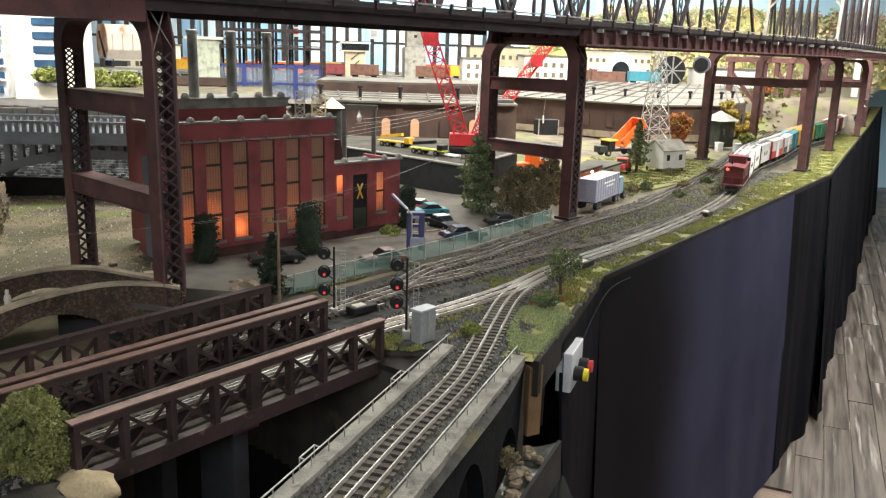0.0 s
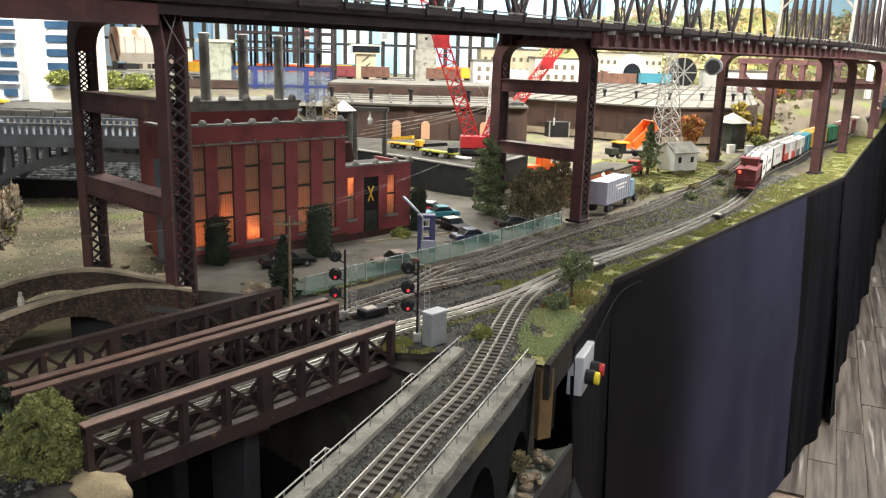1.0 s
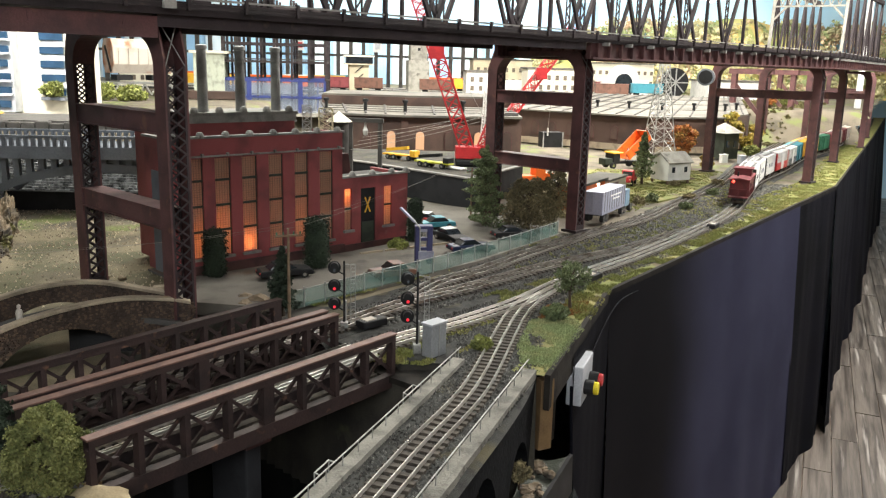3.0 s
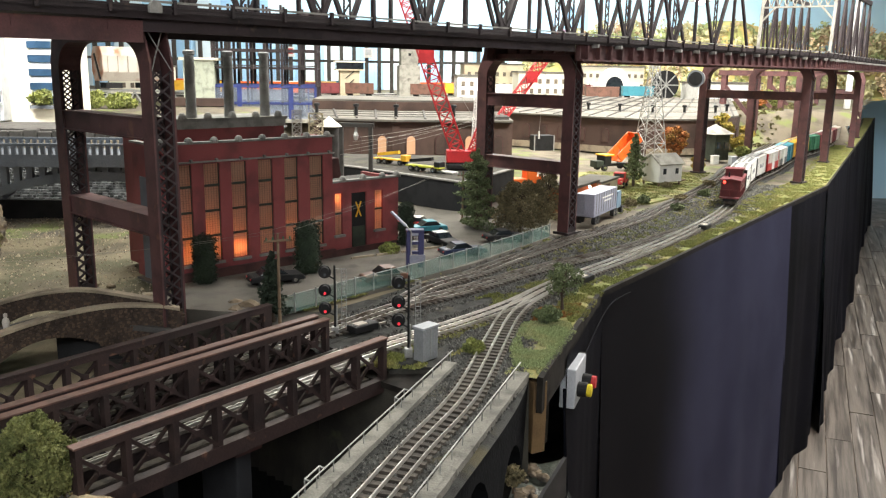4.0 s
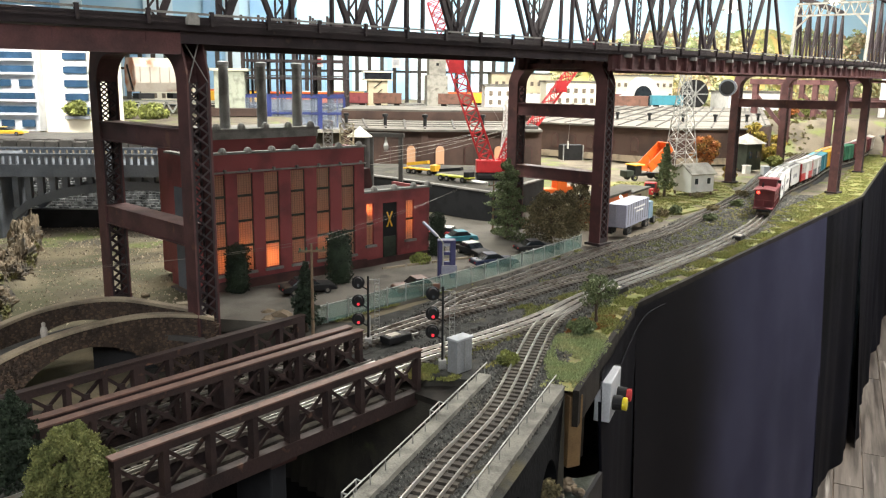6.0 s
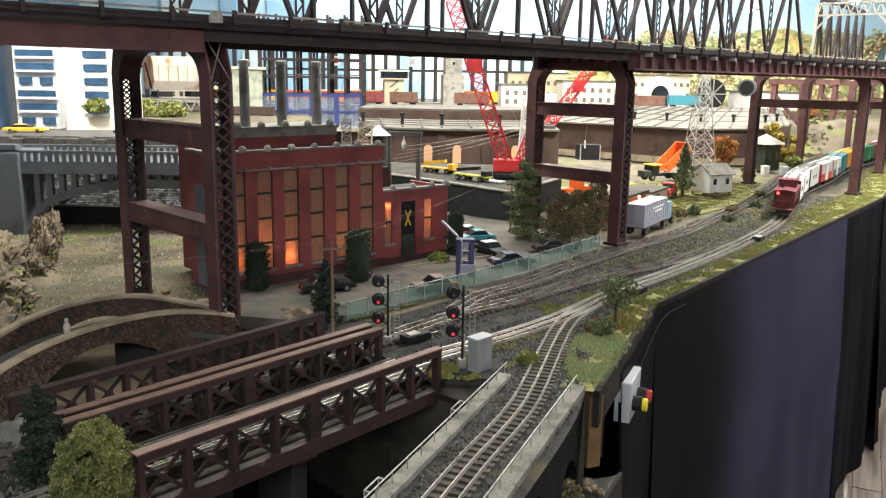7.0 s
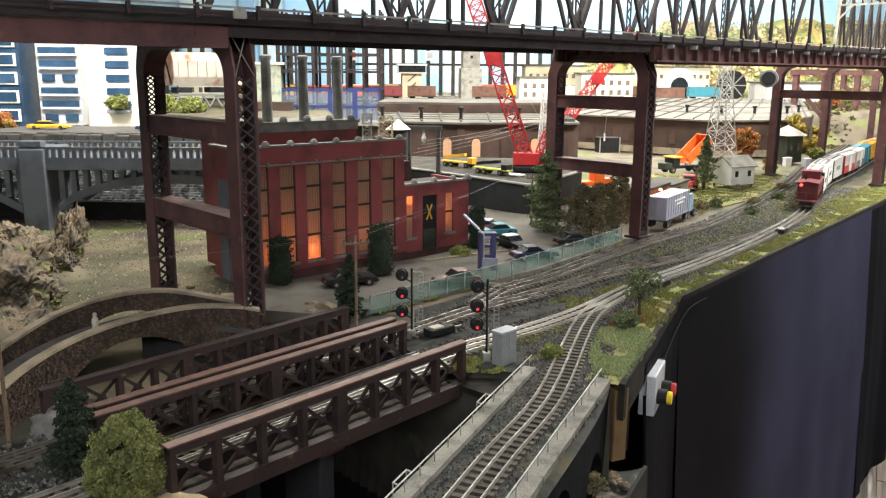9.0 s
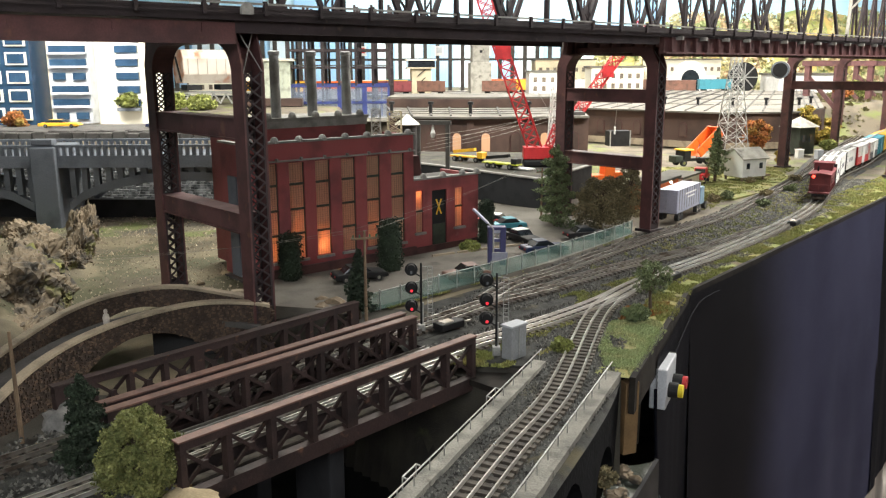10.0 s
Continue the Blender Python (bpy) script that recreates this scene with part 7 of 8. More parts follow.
for a, c in ((TERR[0], TERR[1]), (TERR[1], TERR[2]), (TERR[2], TERR[3])):
    part("retaining_wall", B().beam((a[0], a[1], 0.037), (c[0], c[1], 0.037), 0.012, 0.086), WALLDARK, tc)
    part("wall_coping", B().beam((a[0], a[1], 0.081), (c[0], c[1], 0.081), 0.018, 0.004), COPING, tc)


def boom(b, p, q, w, n, bar):
    """A square lattice boom from p to q."""
    p, q = Vector(p), Vector(q)
    d = (q - p).normalized()
    a = d.cross(Vector((0, 1, 0))).normalized() * w / 2
    c = d.cross(a).normalized() * w / 2
    corners = (a + c, a - c, -a - c, -a + c)
    for i in range(n):
        s, e = p.lerp(q, i / n), p.lerp(q, (i + 1) / n)
        for k in range(4):
            u, v = corners[k], corners[(k + 1) % 4]
            b.beam(s + u, e + v, bar * 0.7, bar * 0.7)
            b.beam(e + u, s + v, bar * 0.7, bar * 0.7)
            b.beam(e + u, e + v, bar * 0.7, bar * 0.7)
    for u in corners:
        b.beam(p + u, q + u, bar, bar)
    return b


def crawler_crane(x, y, z, tip, w, label, mid=None):
    c = thing("crawler_crane", x, y, z, 0, label, "crane", "red cranes")
    for e in (-0.025, 0.025):
        part("crawler", B().box(0, e, 0.012, 0.1, 0.018, 0.022), BLACK, c, bevel=0.006)
    part("machine_house", B().box(-0.01, 0, 0.044, 0.08, 0.06, 0.038), RED, c, bevel=0.002)
    part("cab", B().box(0.03, 0.02, 0.046, 0.03, 0.03, 0.04), RED, c, bevel=0.002)
    part("counterweight", B().box(0.05, 0, 0.04, 0.02, 0.056, 0.03), RED, c, bevel=0.002)
    part("boom", boom(B(), (-0.01, 0, 0.05), tip, w, 15, 0.0042), RED, c, "bright red lattice boom")
    part("gantry", boom(B(), (0.03, 0, 0.06), (0.055, 0, 0.13), 0.02, 3, 0.003), RED, c)
    hv = Vector(tip)
    part("pendant", B().tube((0.055, 0, 0.13), hv * 0.97, 0.0008, 4), WIRE, c)
    part("boom_box", B().box(hv.x * 0.62, hv.y * 0.62, 0.05 + (hv.z - 0.05) * 0.62, w * 1.15, w * 1.1, w * 1.2), RED, c)
    return c


crawler_crane(0.165, 2.72, 0.076, (-0.19, 0.02, 0.55), 0.042, "bright red crawler crane with a tall lattice boom")
crawler_crane(0.31, 3.62, 0.0, (0.36, 0.1, 0.56), 0.04, "bright red crawler crane behind the steel tower")
# yellow machines on the terrace
for x, y, rz, mt, lab in ((-0.06, 2.86, -38, YELLOW, "yellow flatbed machine on the terrace"), (0.045, 2.66, -42, LIME, "lime truck chassis on the terrace")):
    v = thing("work_truck", x, y, 0.076, rz, lab, "truck", "terrace machines")
    part("bed", B().box(0, 0, 0.0165, 0.14, 0.03, 0.005), mt, v, bevel=0.001)
    part("cab", B().box(0.058, 0, 0.026, 0.022, 0.03, 0.018), BLACK if mt is LIME else YELLOW, v, bevel=0.002)
    part("jib", B().beam((-0.06, 0, 0.03), (0.03, 0, 0.042), 0.012, 0.01), YELLOW if mt is not LIME else BLACK, v)
    wheels(v, (-0.045, -0.02, 0.045), 0.018, 0.009, 0.008)
pl = thing("pipe_stack", 0.09, 2.62, 0.078, -48, "white pipes lying on the terrace edge", "pipes")
for i in range(4):
    part("pipe", B().tube((-0.03, i * 0.008, 0.003), (0.05, i * 0.008 + 0.004, 0.003), 0.003, 8), WHITE, pl)
# black crate hung from the second crane, dark shed
ct = thing("black_crate", 0.63, 3.92, 0.03, 12, "black crate with a pale frame hanging on a crane hook", "crate")
part("box", B().box(0, 0, 0.035, 0.1, 0.06, 0.07), BLACK, ct, bevel=0.002)
for e in (-0.048, 0.048):
    part("frame_bar", B().box(e, -0.031, 0.035, 0.005, 0.003, 0.07), GALV, ct)
part("hook", B().tube((-0.03, -0.035, 0.055), (-0.03, -0.035, 0.09), 0.004, 8), WHITE, ct)
part("sling", B().tube((-0.03, -0.035, 0.09), (0.0, -0.03, 0.45), 0.001, 4), WIRE, ct)
dsd = thing("dark_shed", 0.365, 3.45, 0.0, 8, "tall dark shed with ladder rungs", "shed")
part("body", B().box(0, 0, 0.105, 0.075, 0.07, 0.21), ROOFDARK, dsd)
for i in range(7):
    part("rung", B().box(-0.025, -0.036, 0.03 + i * 0.024, 0.014, 0.002, 0.002), GALV, dsd)

# ---- roundhouse ----
def arched(cx, z0, w, h, n=8):
    return [(cx - w / 2, z0), (cx + w / 2, z0)] + [(cx + w / 2 * math.cos(math.pi * i / n), z0 + h - w / 2 + w / 2 * math.sin(math.pi * i / n)) for i in range(n + 1)]


def roundhouse(name, outer, inner, wall, roof_in, label, lit, clerestory=0.0):
    """A polygonal engine house: outer wall with arched windows, roof rising inward."""
    rh = thing(name, 0, 0, 0, 0, label, "engine house")
    for k, ((ax, ay), (bx_, by_)) in enumerate(zip(outer, outer[1:])):
        d = Vector((bx_ - ax, by_ - ay, 0))
        ln = d.length
        d.normalize()
        wl = part("wall_bay", B().beam((ax, ay, wall / 2), (bx_, by_, wall / 2), 0.016, wall), BRICKBROWN, rh)
        n = Vector((d.y, -d.x, 0)) * 0.0085
        count = max(1, int(ln / 0.1))
        for i in range(count):
            c = Vector((ax, ay, 0)) + d * (ln * (i + 0.5) / count) + n
            frm = Matrix(((d.x, 0, n.x / 0.0085, c.x), (d.y, 0, n.y / 0.0085, c.y), (0, 1, 0, 0), (0, 0, 0, 1)))
            win = part("window", B().slab(arched(0, wall * 0.3, 0.042, wall * 0.42), -0.001, 0.003, frm), BRICKDARK, wl)
            part("pane", B().slab(arched(0, wall * 0.32, 0.034, wall * 0.38), 0.003, 0.0045, frm), LITPANE if lit and i % 2 == 0 else BRICKBROWN, win)
        part("pilaster", B().box(ax, ay, wall / 2, 0.028, 0.028, wall), BRICKBROWN, rh)
        part("wall_plinth", B().beam((ax, ay, 0.016), (bx_, by_, 0.016), 0.026, 0.032), CAPSTONE, rh)
    m2 = len(outer)
    b = B()
    for (ax, ay), (ix, iy) in zip(outer, inner):
        o = Vector((ax - ix, ay - iy)).normalized() * 0.03
        b.v += [(ax + o.x, ay + o.y, wall), (ix, iy, roof_in), (ax + o.x, ay + o.y, wall + 0.008), (ix, iy, roof_in + 0.008)]
    for i in range(m2 - 1):
        a, c = i * 4, i * 4 + 4
        b.f += [(a + 2, c + 2, c + 3, a + 3), (a, a + 1, c + 1, c), (a, c, c + 2, a + 2), (a + 1, a + 3, c + 3, c + 1)]
    b.f += [(0, 2, 3, 1), (m2 * 4 - 4, m2 * 4 - 3, m2 * 4 - 1, m2 * 4 - 2)]
    rf = part("roof", b, ROOFGREY, rh)
    for k in range(m2 - 1):
        for g in (0.25, 0.5, 0.75):
            o = Vector(outer[k]).lerp(Vector(inner[k]), g)
            q = Vector(outer[k + 1]).lerp(Vector(inner[k + 1]), g)
            zg = wall + (roof_in - wall) * g + 0.009
            part("roof_seam", B().beam((o.x, o.y, zg), (q.x, q.y, zg), 0.008, 0.004), ROOFDARK, rf)
        for u in (0.0, 0.25, 0.5, 0.75):
            o = Vector(outer[k]).lerp(Vector(outer[k + 1]), u)
            q = Vector(inner[k]).lerp(Vector(inner[k + 1]), u)
            part("roof_batten", B().beam((o.x, o.y, wall + 0.01), (q.x, q.y, roof_in + 0.01), 0.008, 0.006), ROOFDARK, rf)
            if u in (0.25, 0.75):
                continue
            v = o.lerp(q, 0.22)
            part("smoke_jack", B().lathe([(0.007, wall), (0.007, wall + 0.05), (0.012, wall + 0.052), (0.012, wall + 0.062), (0.0, wall + 0.064)], 10, v.x, v.y), BLACK, rf)
    if clerestory:
        for (ax, ay), (bx_, by_) in zip(inner, inner[1:]):
            part("clerestory", B().beam((ax, ay, roof_in + clerestory / 2), (bx_, by_, roof_in + clerestory / 2), 0.016, clerestory), BRICKBROWN, rh)
        part("upper_roof", B().prism([(x, y) for x, y in inner] + [(inner[-1][0], inner[-1][1] + 0.5), (inner[0][0], inner[0][1] + 0.5)], roof_in + clerestory, roof_in + clerestory + 0.008), ROOFGREY, rh)
    else:
        for (ax, ay), (bx_, by_) in zip(inner, inner[1:]):
            part("inner_wall", B().beam((ax, ay, roof_in / 2), (bx_, by_, roof_in / 2), 0.016, roof_in - 0.004), BRICKBROWN, rh)
    return rh


LITPANE = glow("lit_engine_house_pane", (0.62, 0.36, 0.21), 0.14)
roundhouse("roundhouse_wing", [(-0.36, 3.42), (-0.05, 3.36), (0.42, 3.42)], [(-0.42, 3.8), (-0.05, 3.74), (0.42, 3.8)], 0.188, 0.204, "brown brick roundhouse wing with lit arched windows", True, 0.045)
roundhouse("roundhouse", [(0.18, 4.95), (0.52, 4.54), (0.84, 4.28), (1.14, 4.02), (1.52, 4.1), (1.8, 4.5)], [(0.9, 5.9), (1.2, 5.6), (1.5, 5.5), (1.75, 5.45), (2.0, 5.4), (2.15, 5.5)], 0.168, 0.225, "curved brown brick roundhouse with a pale panelled roof", False)

# ---- grey concrete road bridge and city on the raised ground ----
gb_ = thing("concrete_bridge", -1.12, 2.13, 0, 3, "blue-grey concrete road bridge with a balustrade", "bridge")
part("deck", B().box(-0.2, 0.09, 0.16, 1.5, 0.2, 0.018), BLUEGREY, gb_)
part("fascia_beam", B().box(-0.2, -0.012, 0.158, 1.5, 0.014, 0.03), BLUEGREY, gb_)
mm = Matrix(((1, 0, 0, 0), (0, 0, 1, 0), (0, 1, 0, 0), (0, 0, 0, 1)))
for x0, x1 in ((-0.9, -0.045), (0.045, 0.62)):
    n = 16
    for w in (0.0, 0.16):
        b = B()
        low = lambda u: 0.03 + 0.078 * math.sin(math.pi * u) ** 0.6
        for i in range(n):
            u0, u1 = i / n, (i + 1) / n
            xa, xb = x0 + (x1 - x0) * u0, x0 + (x1 - x0) * u1
            b.add([(xa, w, low(u0)), (xb, w, low(u1)), (xb, w, low(u1) + 0.022), (xa, w, low(u0) + 0.022), (xa, w + 0.02, low(u0)), (xb, w + 0.02, low(u1)), (xb, w + 0.02, low(u1) + 0.022), (xa, w + 0.02, low(u0) + 0.022)],
                  [(0, 1, 2, 3), (7, 6, 5, 4), (0, 4, 5, 1), (3, 2, 6, 7), (0, 3, 7, 4), (1, 5, 6, 2)])
        part("arch_rib", b, BLUEGREY, gb_)
    k = x0 + 0.012
    while k < x1:
        u = (k - x0) / (x1 - x0)
        z0 = low(u) + 0.02
        if z0 < 0.146:
            part("spandrel_post", B().box(k, 0.01, (z0 + 0.15) / 2, 0.014, 0.016, 0.15 - z0), BLUEGREY, gb_)
        k += 0.03
for x in (0.0, -0.92):
    part("pier", B().box(x, 0.05, 0.06, 0.062, 0.16, 0.27), BLUEGREY, gb_, bevel=0.003)
    part("pier_cap", B().box(x, -0.012, 0.208, 0.052, 0.03, 0.014), BLUEGREY, gb_, bevel=0.002)
part("rail_top", B().box(-0.2, -0.012, 0.197, 1.5, 0.012, 0.006), BLUEGREY, gb_)
part("rail_top", B().box(-0.2, 0.17, 0.197, 1.5, 0.012, 0.006), BLUEGREY, gb_)
k = -0.92
bal = B().box(0, 0, 0, 0.009, 0.009, 0.024).mesh("baluster")
bal.materials.append(BLUEGREY)
while k < 0.54:
    for w in (-0.012, 0.17):
        ob = new("baluster", bal)
        ob.parent = gb_
        ob.matrix_basis = pose(k, w, 0.183)
    k += 0.017
# shingled bank under the bridge
bk = B()
r = random.Random(2)
for j in range(24):
    x = -1.72
    while x < -0.5:
        w = r.uniform(0.008, 0.02)
        bk.box(x + w / 2, 2.36 + 0.0065 * j + r.uniform(-0.003, 0.003), 0.0 + 0.0064 * j + r.uniform(-0.0008, 0.0008), w - 0.0012, 0.02, 0.0057)
        x += w
solo("stone_bank", bk, island(mat("grey_stone_facing", (0.16, 0.162, 0.165), 0.9, 0, (0.05, 0.052, 0.055), 60, 0.6, 1.0, fine=260), 0.4, 1.8), "grey coursed stone bank under the road bridge", "bank", "structure")
solo("street", B().box(-1.3, 2.92, 0.178, 1.7, 0.5, 0.006), ROOFDARK, "raised grey street above the bridge", "road", "structure")
gd = thing("guard_rail", -1.35, 2.66, 0.168, 1, "dark guard rail on a low stone wall along the street", "guard rail")
for i in range(14):
    part("guard_post", B().box(-0.5 + i * 0.08, 0, 0.014, 0.012, 0.012, 0.028), ROOFDARK, gd)
part("guard_beam", B().box(0.02, 0, 0.022, 1.1, 0.014, 0.01), ROOFDARK, gd)
for i in range(26):
    part("wall_block", B().box(-0.51 + i * 0.042, -0.02, 0.004 + 0.002 * (i % 3), 0.039, 0.03, 0.034 + 0.004 * (i % 2)), ROOFDARK, gd, bevel=0.003)


def tower_block(name, x, y, z, w, d, h, rz, wall, label, cols, rows, bands):
    t = thing(name, x, y, z, rz, label, "building", "city blocks")
    part("wall", B().box(0, d / 2, h / 2, w, d, h), wall, t)
    for r_ in range(rows):
        zz = h * (r_ + 0.6) / rows
        if bands and r_ % 3:
            fr = part("window_band", B().box(0, -0.004, zz, w * 0.9, 0.01, h / rows * 0.56), BLUEGLASS, t)
            part("sill", B().box(0, -0.006, zz - h / rows * 0.29, w * 0.96, 0.016, 0.008), wall, t)
        else:
            for c_ in range(cols):
                win = part("window", B().box(w * ((c_ + 0.5) / cols - 0.5), -0.003, zz, w / cols * 0.62, 0.008, h / rows * 0.52), BLUEGLASS, t)
                if not bands:
                    part("frame", B().box(w * ((c_ + 0.5) / cols - 0.5), -0.002, zz, w / cols * 0.78, 0.006, h / rows * 0.68), CREAM, win)
    part("roof_edge", B().box(0, d / 2, h + 0.006, w + 0.012, d + 0.012, 0.012), wall, t)
    return t


tower_block("grey_block", -1.555, 3.2, 0.182, 0.15, 0.25, 0.44, 2, GREYBOX, "pale grey office block with blue window bands", 2, 9, True)
tower_block("blue_block", -1.76, 3.12, 0.182, 0.2, 0.3, 0.4, 2, BLUEGLASS, "blue glass office block with cream window boxes", 2, 6, False)
wb = thing("cream_hall", -1.3, 3.27, 0.182, 2, "large plain cream hall with a blue banded window strip", "building")
part("wall", B().box(-0.2, 0.15, 0.2, 0.42, 0.3, 0.44), CREAM, wb)
for i in range(6):
    part("window_band", B().box(-0.06, -0.006, 0.075 + 0.05 * i, 0.085, 0.014, 0.026), BLUEGLASS, wb)
    part("spandrel", B().box(-0.055, -0.004, 0.1 + 0.05 * i, 0.08, 0.01, 0.022), GREYBOX, wb)
part("planter", B().box(-0.06, -0.016, 0.05, 0.085, 0.03, 0.012), BLUEGREY, wb)
broad_tree("planter_shrub", -1.36, 3.25, 0.06, 0.08, LEAFLIGHT, "spiky green shrub in the window planter", 71, z=0.235, per=160, size=0.007, trunk=0.1)
broad_tree("street_bush", -1.7, 3.05, 0.05, 0.08, LEAFORANGE, "reddish dry bush before the office block", 72, z=0.18, per=160, size=0.006, trunk=0.1)
broad_tree("street_bush", -1.42, 4.3, 0.06, 0.15, LEAFLIGHT, "bright green bush beside the upper track", 73, z=0.18, per=260, size=0.01, trunk=0.1)
broad_tree("street_bush", -1.54, 4.25, 0.075, 0.13, LEAFLIGHT, "bright green bush beside the upper track", 74, z=0.18, per=260, size=0.01, trunk=0.1)

# old white hopper wagon on a steel span
ow = thing("grain_wagon", -1.6, 5.02, 0.25, 38, "stained white grain wagon with rusty end", "railway car")
part("body", B().slab([(-0.055, 0), (0.055, 0), (0.085, 0.05), (0.085, 0.14), (0.05, 0.19), (-0.05, 0.19), (-0.085, 0.14), (-0.085, 0.05)], -0.17, 0.17, Matrix.Translation((0, 0, 0.05)) @ m), OLDWHITE, ow, bevel=0.004)
for i in range(6):
    part("side_rib", B().box(-0.14 + i * 0.056, -0.087, 0.145, 0.006, 0.006, 0.09), OLDWHITE, ow)
RUSTSHEET = mat("rusty_sheet", (0.42, 0.33, 0.27), 0.8, 0, (0.3, 0.13, 0.07), 12, 0.6, 0.4)
part("end_sheet", B().slab([(-0.055, 0), (0.055, 0), (0.085, 0.05), (0.085, 0.14), (0.05, 0.19), (-0.05, 0.19), (-0.085, 0.14), (-0.085, 0.05)], -0.173, -0.17, Matrix.Translation((0, 0, 0.05)) @ m), RUSTSHEET, ow, "rusty end sheet")
part("end_brace", B().beam((-0.176, -0.05, 0.06), (-0.176, 0.03, 0.2), 0.008, 0.012), BLACK, ow)
for x in (-0.1, 0.1):
    part("bogie", B().box(x, 0, 0.025, 0.09, 0.1, 0.03), BLACK, ow)
sp_ = thing("steel_span", -1.55, 5.0, 0.183, 4, "small grey steel truss span under the wagon", "bridge")
for i in range(7):
    part("web", B().beam((-0.24 + 0.07 * i, -0.08, 0.0), (-0.205 + 0.07 * i, -0.08, 0.06), 0.008, 0.008).beam((-0.17 + 0.07 * i, -0.08, 0.0), (-0.205 + 0.07 * i, -0.08, 0.06), 0.008, 0.008), GALV, sp_)
part("deck", B().box(0, 0, 0.062, 0.62, 0.17, 0.01), GALV, sp_)
tb = thing("pale_store", -1.12, 4.68, 0.182, 6, "pale green store building with a light roof", "building")
part("wall", B().box(0, 0.1, 0.12, 0.16, 0.2, 0.24), mat("pale_green_wall", (0.42, 0.45, 0.36), 0.85), tb)
part("roof", B().box(0, 0.1, 0.246, 0.2, 0.23, 0.014), CREAM, tb)
part("loading_dock", B().box(0.0, -0.05, 0.02, 0.3, 0.1, 0.04), BRICKBROWN, tb)

# ---- open steel frame with blue glazing ----
sf = thing("frame_building", -0.776, 4.75, 0.1, 2, "open rusty steel building frame with blue glazed lower floors", "building")
W_, D_ = 0.56, 0.3
for i in range(7):
    for j in range(3):
        part("column", B().box(-W_ / 2 + W_ * i / 6, D_ * j / 2, 0.31, 0.013, 0.013, 0.62), DARKSTEEL, sf)
for k in range(1, 7):
    z = 0.095 * k
    for j in range(3):
        part("girder", B().box(0, D_ * j / 2, z, W_, 0.01, 0.013), BLUE if k < 3 else DARKSTEEL, sf)
    for i in range(5):
        part("girder", B().box(-W_ / 2 + W_ * i / 4, D_ / 2, z, 0.007, D_, 0.009), DARKSTEEL, sf)
for i in range(4):
    for k in range(2):
        x = -W_ / 2 + W_ * (i + 0.5) / 4
        pn = part("glazed_panel", B().box(x, -0.008, 0.05 + 0.09 * k, W_ / 4 - 0.012, 0.003, 0.078), BLUEWIN, sf)
        b = B()
        for e in (-1, 1):
            b.box(x + e * (W_ / 8 - 0.006), -0.01, 0.05 + 0.09 * k, 0.012, 0.008, 0.09)
        b.box(x, -0.01, 0.093 + 0.09 * k, W_ / 4, 0.008, 0.008)
        part("frame", b, BLUE, pn)
for k in range(2):
    for j in range(5):
        part("inner_mullion", B().box(-W_ / 2 + W_ * (j + 0.5) / 5, 0.15, 0.05 + 0.09 * k, 0.008, 0.008, 0.085), BLUE, sf)
    part("inner_panel", B().box(0.05 - 0.1 * k, 0.2, 0.045 + 0.09 * k, W_ * 0.55, 0.006, 0.06), GREYBOX, sf, "pale inner partition")
part("base_slab", B().box(0, D_ / 2, 0.0, W_ + 0.06, D_ + 0.06, 0.02), CONCRETE, sf)
for k in (0.29, 0.48):
    part("floor_plate", B().box(0, D_ / 2, k + 0.008, W_, D_, 0.006), ROOFDARK, sf)
lattice_mast("sign_frame", -0.25, 2.22, 0.0, 0.276, 0.036, 0.034, BEIGE, "small cream lattice sign frame behind the plant", panels=12, bar=0.0016)
# conical roofed tank behind the plant
tkk = thing("water_tank", -0.225, 2.33, 0.0, 0, "grey tank with a pale conical roof behind the plant", "tank")
part("shell", B().lathe([(0.026, 0.0), (0.026, 0.238), (0.0, 0.238)], 20), ROOFDARK, tkk)
part("roof", B().lathe([(0.035, 0.236), (0.012, 0.254), (0.0, 0.264)], 20), CREAM, tkk)
dg = thing("dark_gantry", -0.165, 2.55, 0.0, -10, "dark portal gantry with a white insulator", "gantry")
for e in (-0.045, 0.045):
    part("post", B().box(e, 0, 0.11, 0.012, 0.012, 0.22), ROOFDARK, dg)
part("beam", B().box(0, 0, 0.226, 0.11, 0.014, 0.012), ROOFDARK, dg)
part("insulator", B().lathe([(0.0, 0.18), (0.006, 0.183), (0.008, 0.195), (0.004, 0.205), (0.0025, 0.222), (0.0, 0.222)], 12), WHITE, dg)

